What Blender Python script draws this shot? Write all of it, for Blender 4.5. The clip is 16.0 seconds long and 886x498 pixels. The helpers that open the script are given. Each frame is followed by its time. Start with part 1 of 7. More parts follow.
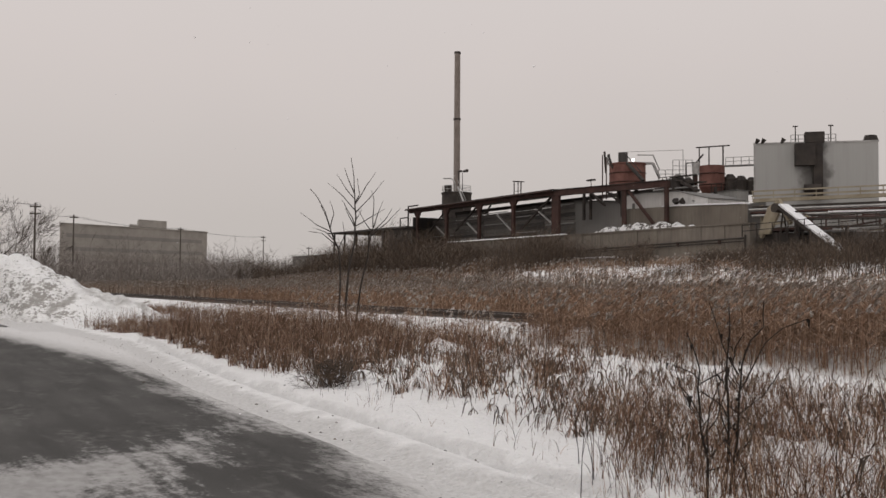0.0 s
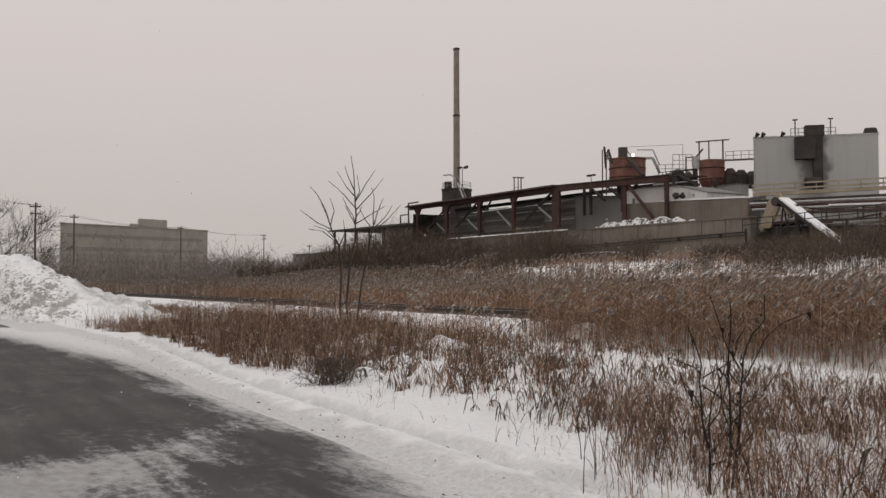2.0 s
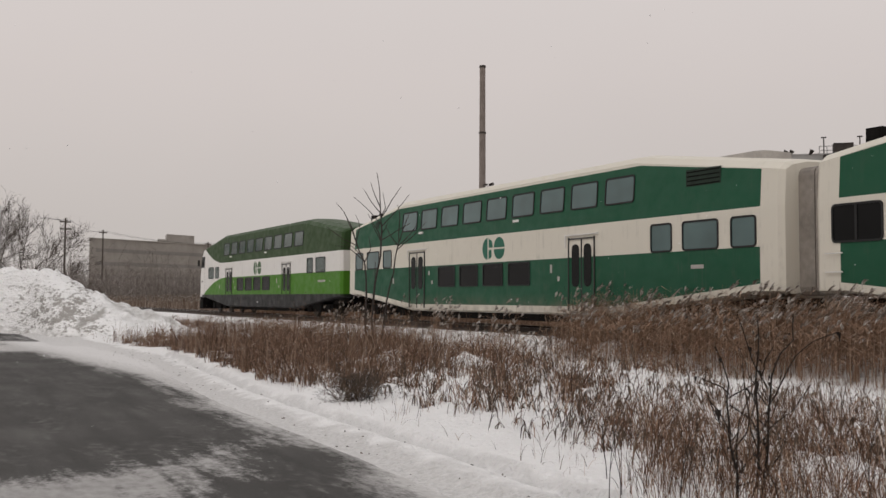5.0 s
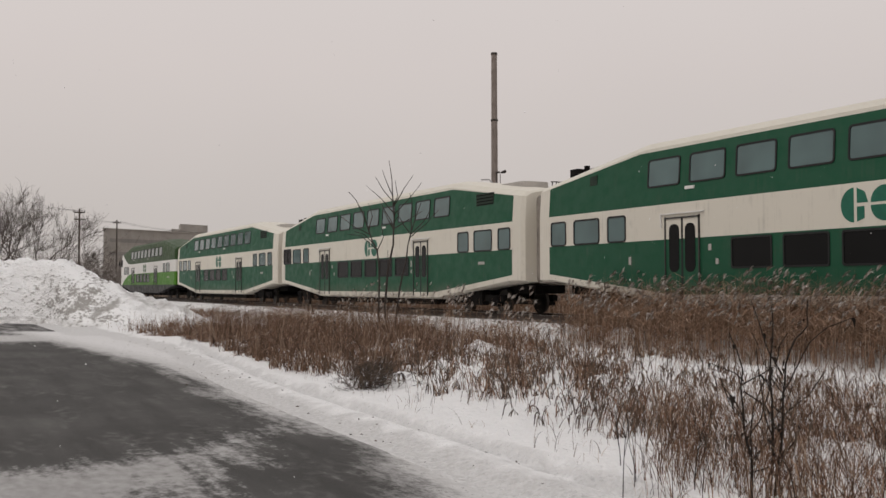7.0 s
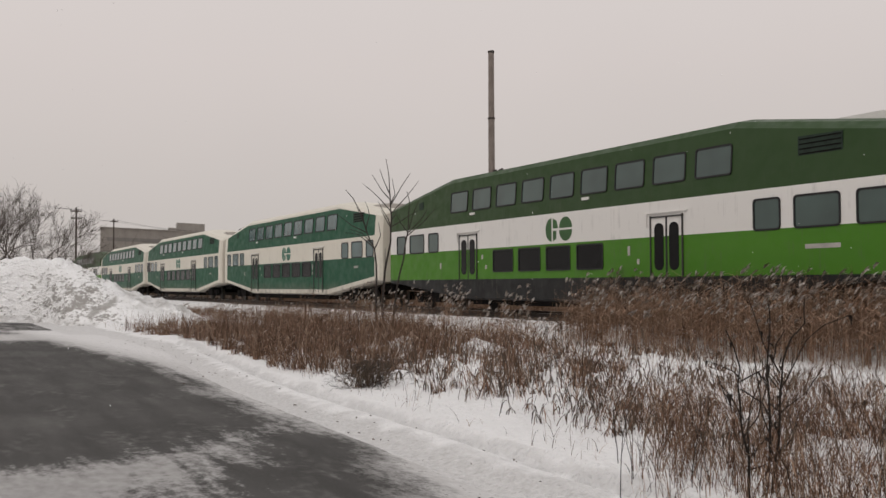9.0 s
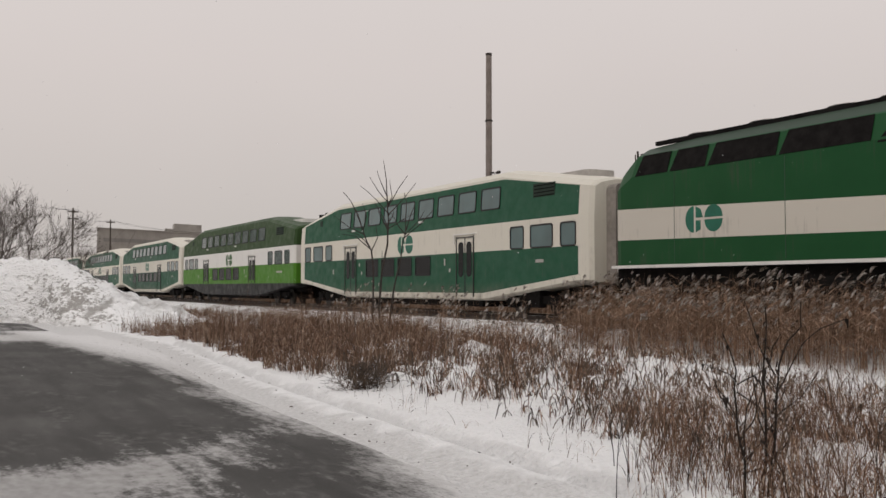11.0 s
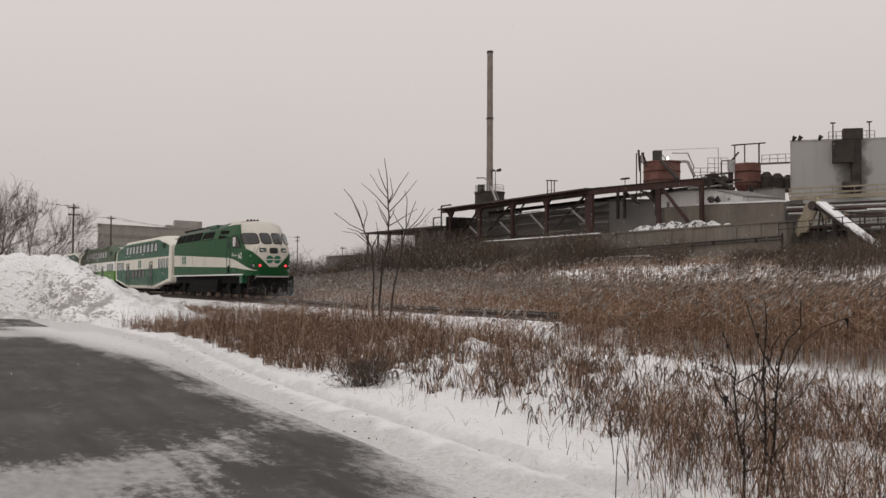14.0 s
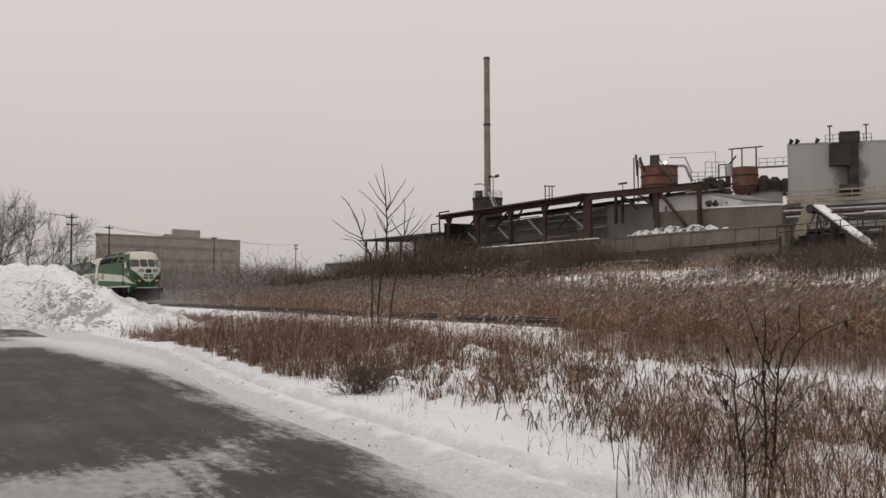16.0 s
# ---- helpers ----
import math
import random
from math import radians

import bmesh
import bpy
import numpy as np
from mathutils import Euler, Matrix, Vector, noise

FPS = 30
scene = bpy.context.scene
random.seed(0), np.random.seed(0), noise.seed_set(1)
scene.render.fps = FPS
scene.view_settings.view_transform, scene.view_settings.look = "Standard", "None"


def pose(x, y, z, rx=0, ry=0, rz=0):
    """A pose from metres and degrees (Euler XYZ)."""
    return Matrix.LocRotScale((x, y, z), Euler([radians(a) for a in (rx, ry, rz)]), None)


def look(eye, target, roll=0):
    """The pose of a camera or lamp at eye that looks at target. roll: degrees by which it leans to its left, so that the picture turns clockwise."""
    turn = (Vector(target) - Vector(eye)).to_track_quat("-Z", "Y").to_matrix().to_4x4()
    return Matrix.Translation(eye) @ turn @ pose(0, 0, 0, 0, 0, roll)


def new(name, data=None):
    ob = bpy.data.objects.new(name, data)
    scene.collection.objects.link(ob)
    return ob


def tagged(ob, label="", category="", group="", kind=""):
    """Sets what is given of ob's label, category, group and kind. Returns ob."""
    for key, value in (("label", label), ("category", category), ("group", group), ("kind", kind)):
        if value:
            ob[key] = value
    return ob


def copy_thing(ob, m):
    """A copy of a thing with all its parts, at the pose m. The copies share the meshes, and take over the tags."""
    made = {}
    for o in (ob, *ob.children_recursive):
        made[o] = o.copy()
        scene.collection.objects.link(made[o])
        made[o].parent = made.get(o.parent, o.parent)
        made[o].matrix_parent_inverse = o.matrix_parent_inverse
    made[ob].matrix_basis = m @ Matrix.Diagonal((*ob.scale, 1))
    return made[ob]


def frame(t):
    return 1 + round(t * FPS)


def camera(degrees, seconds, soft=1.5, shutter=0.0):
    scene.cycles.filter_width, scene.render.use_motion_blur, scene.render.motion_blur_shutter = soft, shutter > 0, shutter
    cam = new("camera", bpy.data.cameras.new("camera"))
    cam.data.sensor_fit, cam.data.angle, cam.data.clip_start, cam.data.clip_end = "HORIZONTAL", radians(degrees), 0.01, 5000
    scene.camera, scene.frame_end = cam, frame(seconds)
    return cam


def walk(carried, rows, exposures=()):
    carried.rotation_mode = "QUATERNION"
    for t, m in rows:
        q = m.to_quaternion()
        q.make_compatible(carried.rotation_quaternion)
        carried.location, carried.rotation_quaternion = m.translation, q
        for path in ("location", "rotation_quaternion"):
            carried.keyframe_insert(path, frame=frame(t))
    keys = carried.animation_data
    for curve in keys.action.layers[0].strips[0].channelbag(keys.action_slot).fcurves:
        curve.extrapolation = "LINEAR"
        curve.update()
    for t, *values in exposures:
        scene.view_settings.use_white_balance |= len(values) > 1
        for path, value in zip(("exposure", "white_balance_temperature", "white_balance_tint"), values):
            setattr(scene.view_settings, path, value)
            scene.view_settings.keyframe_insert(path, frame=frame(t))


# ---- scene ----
# camera: seconds, yaw, pitch, roll in degrees; it stands still at eye height
EYE = 1.6
LOOKS = [
    (0.0, 59.99, 2.13, -0.39),
    (0.5, 60.04, 1.97, -0.00),
    (1.0, 60.15, 2.13, -0.04),
    (1.5, 59.95, 2.01, 0.22),
    (2.0, 60.04, 1.93, 0.10),
    (2.5, 60.02, 1.90, 0.20),
    (3.0, 60.16, 2.16, -0.01),
    (3.5, 60.26, 2.31, 0.10),
    (4.0, 60.41, 3.21, -0.36),
    (4.5, 60.98, 3.05, -0.30),
    (5.0, 61.52, 2.92, -0.24),
    (7.5, 62.26, 2.09, 0.16),
    (8.0, 62.13, 2.05, 0.24),
    (8.5, 62.14, 2.24, 0.13),
    (9.0, 62.12, 2.11, 0.19),
    (11.5, 61.83, 2.27, -0.18),
    (12.0, 61.85, 2.23, -0.41),
    (12.5, 61.86, 2.27, -0.30),
    (13.0, 61.86, 2.13, -0.23),
    (13.5, 61.93, 2.00, -0.39),
    (14.0, 61.95, 2.09, -0.28),
    (14.5, 61.97, 2.21, -0.12),
    (15.0, 61.89, 2.21, 0.05),
    (15.5, 61.92, 2.35, 0.33),
    (16.0, 61.88, 2.47, 0.25),
]
cam = camera(49.0, 16.0)
walk(cam, [(t, pose(0, 0, EYE, 90 + p, r, y)) for t, y, p, r in LOOKS],
     [(0.0, 0.0), (5.0, 0.0), (8.0, 0.02), (12.0, 0.06), (16.0, 0.06)])

# ---- light: an even overcast sky, brighter overhead, and a very soft sun ----
world = bpy.data.worlds.new("overcast")
scene.world = world
world.use_nodes = True
wt = world.node_tree
for n in list(wt.nodes):
    wt.nodes.remove(n)
w_out = wt.nodes.new("ShaderNodeOutputWorld")
w_bg = wt.nodes.new("ShaderNodeBackground")
w_sky = wt.nodes.new("ShaderNodeTexSky")
w_sky.sky_type, w_sky.sun_disc = "NISHITA", False
w_sky.sun_elevation, w_sky.sun_rotation = radians(28), radians(150)
w_sky.dust_density, w_sky.air_density = 6.0, 1.0
w_geo = wt.nodes.new("ShaderNodeTexCoord")
w_sep = wt.nodes.new("ShaderNodeSeparateXYZ")
wt.links.new(w_geo.outputs["Generated"], w_sep.inputs[0])
w_ramp = wt.nodes.new("ShaderNodeValToRGB")
els = w_ramp.color_ramp.elements
els[0].position, els[0].color = 0.0, (0.545, 0.505, 0.480, 1)
els[1].position, els[1].color = 1.0, (0.80, 0.78, 0.785, 1)
for pos, col in ((0.07, (0.565, 0.520, 0.495)), (0.22, (0.655, 0.595, 0.572)), (0.34, (0.70, 0.645, 0.625)), (0.6, (0.76, 0.73, 0.725))):
    e = els.new(pos)
    e.color = (*col, 1)
wt.links.new(w_sep.outputs["Z"], w_ramp.inputs[0])
w_noise = wt.nodes.new("ShaderNodeTexNoise")
w_noise.inputs["Scale"].default_value, w_noise.inputs["Detail"].default_value = 2.2, 3.0
wt.links.new(w_geo.outputs["Generated"], w_noise.inputs["Vector"])
w_var = wt.nodes.new("ShaderNodeMapRange")
w_var.inputs["To Min"].default_value, w_var.inputs["To Max"].default_value = 0.94, 1.06
wt.links.new(w_noise.outputs["Fac"], w_var.inputs["Value"])
w_mul = wt.nodes.new("ShaderNodeVectorMath")
w_mul.operation = "SCALE"
wt.links.new(w_ramp.outputs["Color"], w_mul.inputs[0])
wt.links.new(w_var.outputs["Result"], w_mul.inputs["Scale"])
w_dim = wt.nodes.new("ShaderNodeVectorMath")
w_dim.operation = "SCALE"
w_dim.inputs["Scale"].default_value = 0.05
wt.links.new(w_sky.outputs["Color"], w_dim.inputs[0])
w_mix = wt.nodes.new("ShaderNodeMixRGB")
w_mix.inputs["Fac"].default_value = 0.96
wt.links.new(w_dim.outputs[0], w_mix.inputs["Color1"])
wt.links.new(w_mul.outputs[0], w_mix.inputs["Color2"])
wt.links.new(w_mix.outputs["Color"], w_bg.inputs["Color"])
w_bg.inputs["Strength"].default_value = 1.0
wt.links.new(w_bg.outputs[0], w_out.inputs["Surface"])

sun_data = bpy.data.lights.new("sun", "SUN")
sun_data.energy, sun_data.angle, sun_data.color = 0.5, radians(40), (1.0, 0.96, 0.92)
sun = new("sun", sun_data)
sun.matrix_world = look((0, -40, 60), (-25, 10, 0))


# ---- materials ----
class Ex:
    """Arithmetic on node sockets."""

    def __init__(self, tree, socket):
        self.tree, self.socket = tree, socket

    def op(self, kind, other=None, third=None):
        n = self.tree.nodes.new("ShaderNodeMath")
        n.operation = kind
        for i, v in enumerate((self, other, third)):
            if v is None:
                continue
            if isinstance(v, Ex):
                self.tree.links.new(v.socket, n.inputs[i])
            else:
                n.inputs[i].default_value = v
        return Ex(self.tree, n.outputs[0])

    def __add__(self, o): return self.op("ADD", o)
    def __sub__(self, o): return self.op("SUBTRACT", o)
    def __mul__(self, o): return self.op("MULTIPLY", o)
    def above(self, o): return self.op("GREATER_THAN", o)
    def below(self, o): return self.op("LESS_THAN", o)
    def least(self, o): return self.op("MINIMUM", o)
    def most(self, o): return self.op("MAXIMUM", o)
    def size(self): return self.op("ABSOLUTE")


class Mat:
    """A Principled material with object coordinates and helpers for noise and mixing."""

    def __init__(self, name, rough=0.6, metal=0.0, spec=0.5):
        self.m = bpy.data.materials.new(name)
        self.m.use_nodes = True
        self.t = self.m.node_tree
        self.b = self.t.nodes["Principled BSDF"]
        self.b.inputs["Roughness"].default_value = rough
        self.b.inputs["Metallic"].default_value = metal
        self.b.inputs["Specular IOR Level"].default_value = spec
        self.c = self.t.nodes.new("ShaderNodeTexCoord")
        s = self.t.nodes.new("ShaderNodeSeparateXYZ")
        self.t.links.new(self.c.outputs["Object"], s.inputs[0])
        self.x, self.y, self.z = (Ex(self.t, s.outputs[i]) for i in range(3))

    def noise(self, scale, detail=4.0, lo=0.0, hi=1.0, stretch=None):
        n = self.t.nodes.new("ShaderNodeTexNoise")
        n.inputs["Scale"].default_value, n.inputs["Detail"].default_value = scale, detail
        src = self.c.outputs["Object"]
        if stretch:
            mp = self.t.nodes.new("ShaderNodeMapping")
            mp.inputs["Scale"].default_value = stretch
            self.t.links.new(src, mp.inputs["Vector"])
            src = mp.outputs[0]
        self.t.links.new(src, n.inputs["Vector"])
        r = self.t.nodes.new("ShaderNodeMapRange")
        r.inputs["From Min"].default_value, r.inputs["From Max"].default_value = 0.3, 0.7
        r.inputs["To Min"].default_value, r.inputs["To Max"].default_value = lo, hi
        self.t.links.new(n.outputs["Fac"], r.inputs["Value"])
        return Ex(self.t, r.outputs[0])

    def island(self):
        return Ex(self.t, self.t.nodes.new("ShaderNodeNewGeometry").outputs["Random Per Island"])

    def each(self):
        return Ex(self.t, self.t.nodes.new("ShaderNodeObjectInfo").outputs["Random"])

    def ramp(self, fac, stops):
        r = self.t.nodes.new("ShaderNodeValToRGB")
        e = r.color_ramp.elements
        e[0].position, e[0].color = stops[0][0], (*stops[0][1], 1)
        e[1].position, e[1].color = stops[-1][0], (*stops[-1][1], 1)
        for p, c in stops[1:-1]:
            e.new(p).color = (*c, 1)
        self.t.links.new(fac.socket, r.inputs[0])
        return r.outputs["Color"]

    def mix(self, fac, a, b, how="MIX"):
        n = self.t.nodes.new("ShaderNodeMixRGB")
        n.blend_type = how
        for key, v in (("Fac", fac), ("Color1", a), ("Color2", b)):
            if isinstance(v, Ex):
                v = v.socket
            if isinstance(v, (tuple, list)):
                n.inputs[key].default_value = (*v, 1)
            elif isinstance(v, (int, float)):
                n.inputs[key].default_value = v
            else:
                self.t.links.new(v, n.inputs[key])
        return n.outputs["Color"]

    def color(self, c):
        if isinstance(c, tuple):
            self.b.inputs["Base Color"].default_value = (*c, 1)
        else:
            self.t.links.new(c, self.b.inputs["Base Color"])
        return self

    def rough(self, e):
        self.t.links.new(e.socket, self.b.inputs["Roughness"])
        return self

    def bump(self, e, strength=0.3, dist=0.02):
        n = self.t.nodes.new("ShaderNodeBump")
        n.inputs["Strength"].default_value, n.inputs["Distance"].default_value = strength, dist
        self.t.links.new(e.socket, n.inputs["Height"])
        self.t.links.new(n.outputs[0], self.b.inputs["Normal"])
        return self


def plain(name, col, rough=0.6, metal=0.0, vary=0.15, scale=3.0, spec=0.35):
    m = Mat(name, rough, metal, spec)
    n = m.noise(scale, 5, 1 - vary, 1 + vary)
    f = m.noise(scale * 9, 3, 1 - vary * 0.5, 1 + vary * 0.5)
    m.color(m.mix(1.0, col, n * f, "MULTIPLY"))
    return m.m


def make_snow():
    m = Mat("snow", 0.75, 0, 0.3)
    a = m.noise(0.7, 6)
    b = m.noise(6.0, 4)
    c = m.ramp(a, [(0, (0.78, 0.78, 0.79)), (1, (0.88, 0.87, 0.87))])
    m.color(m.mix(b * 0.25, c, (0.70, 0.69, 0.69)))
    m.bump(m.noise(9, 6) + m.noise(40, 3) * 0.3, 0.5, 0.05)
    return m.m


def make_ground():
    """Snow with thatch and soil showing where the weeds grow."""
    m = Mat("snowy_ground", 0.85, 0, 0.25)
    a = m.noise(0.35, 6, 0, 1)
    b = m.noise(2.6, 6, 0, 1)
    c = m.noise(18, 3, 0, 1)
    weedy = ((m.y - 4.9).op("DIVIDE", 4.0)).least(1.0).most(0.0)
    beyond = m.y.above(20.5) - ((m.y - 48.0).op("DIVIDE", 12.0)).least(1.0).most(0.0) * ((m.x + 115.0).op("DIVIDE", 15.0)).least(1.0).most(0.0) * 0.8
    soil = m.mix(c, (0.10, 0.075, 0.05), (0.21, 0.16, 0.11))
    snow = m.mix(c * 0.5 + b * 0.3, (0.89, 0.88, 0.875), (0.77, 0.76, 0.755))
    cover = (a * 0.5 + b * 0.6 + 0.12 - weedy * 0.22 - beyond * 0.75).op("MULTIPLY", 5.0).least(1.0).most(0.0)
    near = m.y.below(4.9)
    # thrown slush lies grey on the road side of the ridge
    ridge = ((m.x + 11.0) * -0.035 + 4.58).most((m.x + 19.0) * -0.105 + 5.1).least(5.75)
    slush = ((ridge - m.y + (b - 0.5) * 0.25) * 5.0).least(1.0).most(0.0)
    snow = m.mix(slush, snow, m.mix(c, (0.56, 0.548, 0.538), (0.69, 0.678, 0.67)))
    # a grey line of pressed slush, with the cut bank's shade in its colour
    rut_shade = (((m.y - ridge - 0.3 + (b - 0.5) * 0.16).size() * -9.0 + 1.2).least(0.85).most(0.0)) * (b * 0.5 + 0.5) * m.x.above(-27.0)
    snow = m.mix(rut_shade, snow, (0.60, 0.588, 0.58))
    m.color(m.mix(cover.most(near), soil, snow))
    m.bump(b + c * 0.5, 0.8, 0.07)
    return m.m


def make_road():
    m = Mat("icy_asphalt", 0.8, 0, 0.2)
    grit = m.noise(70, 4, 0, 1)
    big = m.noise(0.5, 5, 0, 1)
    streak = m.noise(1.6, 8, 0, 1, (0.5, 1.5, 1))
    wisp = m.noise(1.1, 7, 0, 1, (0.32, 2.6, 1))
    fleck = m.noise(7, 9, 0, 1, (0.7, 1.3, 1))
    fine = m.noise(26, 6, 0, 1, (0.8, 1.2, 1))
    base = m.mix(grit, (0.034, 0.032, 0.030), (0.058, 0.055, 0.052))
    base = m.mix((wisp * 0.6 * big + (fleck * streak - 0.3).most(0.0) * 0.9).least(0.7), base, (0.15, 0.144, 0.137))
    rag = (fleck - 0.5) * 0.5 + (fine - 0.5) * 0.4 + (streak - 0.5) * 0.6 + (wisp - 0.5) * 0.7
    # packed slush along the margin, whose inner edge swings in and out
    inner = ((m.x + 21.0) * 0.1 + 3.68).least((m.x + 16.0) * -0.09 + 3.72).least(3.72)
    inner = inner + ((m.x + 9.2).size() * -0.34 + 1.0).most(0.0) * 0.62
    over = m.y - inner
    margin = ((over + rag * 0.62) * 1.7).least(1.0).most(0.0)
    pale = m.mix((over * 0.85 - 0.12 + (fleck - 0.5) * 0.6).least(1.0).most(0.0), (0.42, 0.407, 0.396), (0.66, 0.648, 0.64))
    spots = ((fine * fleck - 0.42).most(0.0) * 2.6 + (m.noise(3.2, 6, 0, 1, (0.6, 1.8, 1)) - 0.86).most(0.0) * 3.0) * (over * -0.4 + 1.1).most(0.0) * 1.5
    pale = m.mix(spots.least(0.75), pale, (0.16, 0.15, 0.14))
    # a tongue of thin packed snow across the lane, and the band that closes its far end
    upper = m.x + 9.55 + (m.y - 0.9) * 0.3 + ((m.y - 2.4).most(0.0)) * 0.75
    lower = (m.y * -1.0 + 3.1) * 1.9 - 10.2 - m.x
    tongue = (upper * 1.3).least(lower * 0.5 + 0.45).least(m.y * 0.7 + 1.2) + rag * 1.3 - 0.1
    far_band = (m.x + 33.2).size() * -0.42 + 1.5 + rag * 0.6
    ice = (tongue * 0.8).least(0.62).most(far_band.least(0.95)).most(0.0)
    c = m.mix(ice, base, m.mix(fleck, (0.40, 0.386, 0.374), (0.58, 0.566, 0.555)))
    c = m.mix(margin, c, pale)
    m.color(m.mix(((m.x + 37.5 + rag * 1.6) * -0.9).least(1.0).most(0.0), c, m.mix((rag * 0.8 + 0.12).most(0.0).least(0.7), base, (0.5, 0.486, 0.475))))
    m.bump(grit * 0.6 + ice + margin + fleck * 0.8, 0.4, 0.015)
    return m.m


def make_pile():
    m = Mat("dirty_snow", 0.85, 0, 0.2)
    a = m.noise(0.55, 6, 0, 1)
    b = m.noise(2.6, 6, 0, 1, (0.6, 0.8, 1.6))
    c = m.noise(7.0, 6, 0, 1, (0.6, 0.8, 1.6))
    zone = ((m.y - 5.45).size() * -0.62 + 1.0).least((m.z - 1.05).size() * -0.75 + 1.0).most(0.0)
    crumb = m.noise(18.0, 5, 0, 1)
    dirt = (a * 0.3 + b * 0.85 + c * 0.95 + crumb * 0.5 + zone * 0.85 - 1.66).op("MULTIPLY", 2.4).least(0.8).most(0.0)
    # a dark seam that slants up across the heap
    seam = (((m.z - 0.42) - (m.y - 5.7) * 0.52 + (c - 0.5) * 0.12).size() * -8.0 + 1.25).least((m.y - 5.6) * 4.0).least((m.y * -1.0 + 7.0) * 4.0).most(0.0).least(0.7)
    foot = ((m.z * -2.2 + 0.75) * (m.y * -0.7 + 4.9)).least(0.6).most(0.0) * b
    snow = m.mix(b * 0.4, (0.93, 0.923, 0.918), (0.83, 0.82, 0.815))
    m.color(m.mix(dirt.most(seam).most(foot), snow, (0.25, 0.23, 0.205)))
    m.bump(b + c * 0.7, 0.8, 0.12)
    return m.m


def make_straw(name, stops, rough=0.8):
    m = Mat(name, rough, 0, 0.2)
    m.color(m.ramp(m.island(), stops))
    return m.m


SNOW, GROUND, ROAD, PILE = make_snow(), make_ground(), make_road(), make_pile()
REED = make_straw("dry_reed", [(0, (0.100, 0.061, 0.041)), (0.5, (0.250, 0.150, 0.098)), (0.9, (0.390, 0.270, 0.192)), (1, (0.560, 0.450, 0.360))])
VERGE = make_straw("brown_grass", [(0, (0.034, 0.020, 0.014)), (0.4, (0.118, 0.067, 0.042)), (0.9, (0.265, 0.180, 0.125)), (1, (0.450, 0.350, 0.275))])
PLUME = make_straw("reed_plume", [(0, (0.20, 0.16, 0.13)), (0.4, (0.32, 0.275, 0.24)), (0.75, (0.48, 0.44, 0.40)), (1, (0.80, 0.78, 0.765))])
WEED = make_straw("dead_weed", [(0, (0.026, 0.017, 0.013)), (0.35, (0.082, 0.045, 0.029)), (0.7, (0.215, 0.122, 0.079)), (0.9, (0.355, 0.236, 0.165)), (1, (0.560, 0.470, 0.405))])
# duller, paler straw for the distant reeds
FAR_STRAW = make_straw("dull_far_straw", [(0, (0.105, 0.075, 0.058)), (0.5, (0.200, 0.150, 0.118)), (0.9, (0.320, 0.260, 0.215)), (1, (0.50, 0.44, 0.39))])
TWIG = make_straw("dark_twig", [(0, (0.010, 0.008, 0.007)), (1, (0.030, 0.022, 0.018))])
BARK = plain("grey_bark", (0.085, 0.07, 0.06), 0.9, 0, 0.3, 8)
SAPLING = plain("dark_bark", (0.042, 0.034, 0.03), 0.9, 0, 0.3, 8)
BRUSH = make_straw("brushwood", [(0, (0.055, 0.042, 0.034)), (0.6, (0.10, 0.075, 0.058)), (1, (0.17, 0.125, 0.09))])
# far brushwood, with distance haze mixed into its paler colour
HAZY_BRUSH = make_straw("hazy_brushwood", [(0, (0.125, 0.107, 0.096)), (0.6, (0.205, 0.178, 0.160)), (1, (0.33, 0.30, 0.28))])
STEEL_RAIL = plain("worn_rail", (0.055, 0.042, 0.035), 0.7, 0.1, 0.3, 5)
RAILHEAD = plain("polished_rail_head", (0.55, 0.53, 0.51), 0.35, 0.8, 0.15, 3)
TIE = plain("weathered_tie", (0.13, 0.11, 0.095), 0.9, 0, 0.3, 6)


# ---- building helpers ----
def mesh(name, verts, faces, mat, smooth=False):
    me = bpy.data.meshes.new(name)
    me.from_pydata([tuple(v) for v in verts], [], [tuple(f) for f in faces])
    me.materials.append(mat)
    if smooth:
        me.polygons.foreach_set("use_smooth", [True] * len(me.polygons))
    me.update()
    return me


def part(name, geo, mat, parent=None, label="", smooth=False):
    """Links geometry (a bmesh, or verts and faces) as one mesh object, under a thing or part."""
    if isinstance(geo, bmesh.types.BMesh):
        me = bpy.data.meshes.new(name)
        geo.to_mesh(me)
        geo.free()
        me.materials.append(mat)
        if smooth:
            me.polygons.foreach_set("use_smooth", [True] * len(me.polygons))
    else:
        me = mesh(name, geo[0], geo[1], mat, smooth)
    ob = new(name, me)
    if parent is not None:
        ob.parent = parent
    if label:
        tagged(ob, label)
    return ob


def thing(name, label, category, group="", kind="", at=(0, 0, 0)):
    ob = new(name)
    ob.empty_display_size = 0.3
    ob.location = at
    return tagged(ob, label, category, group, kind)


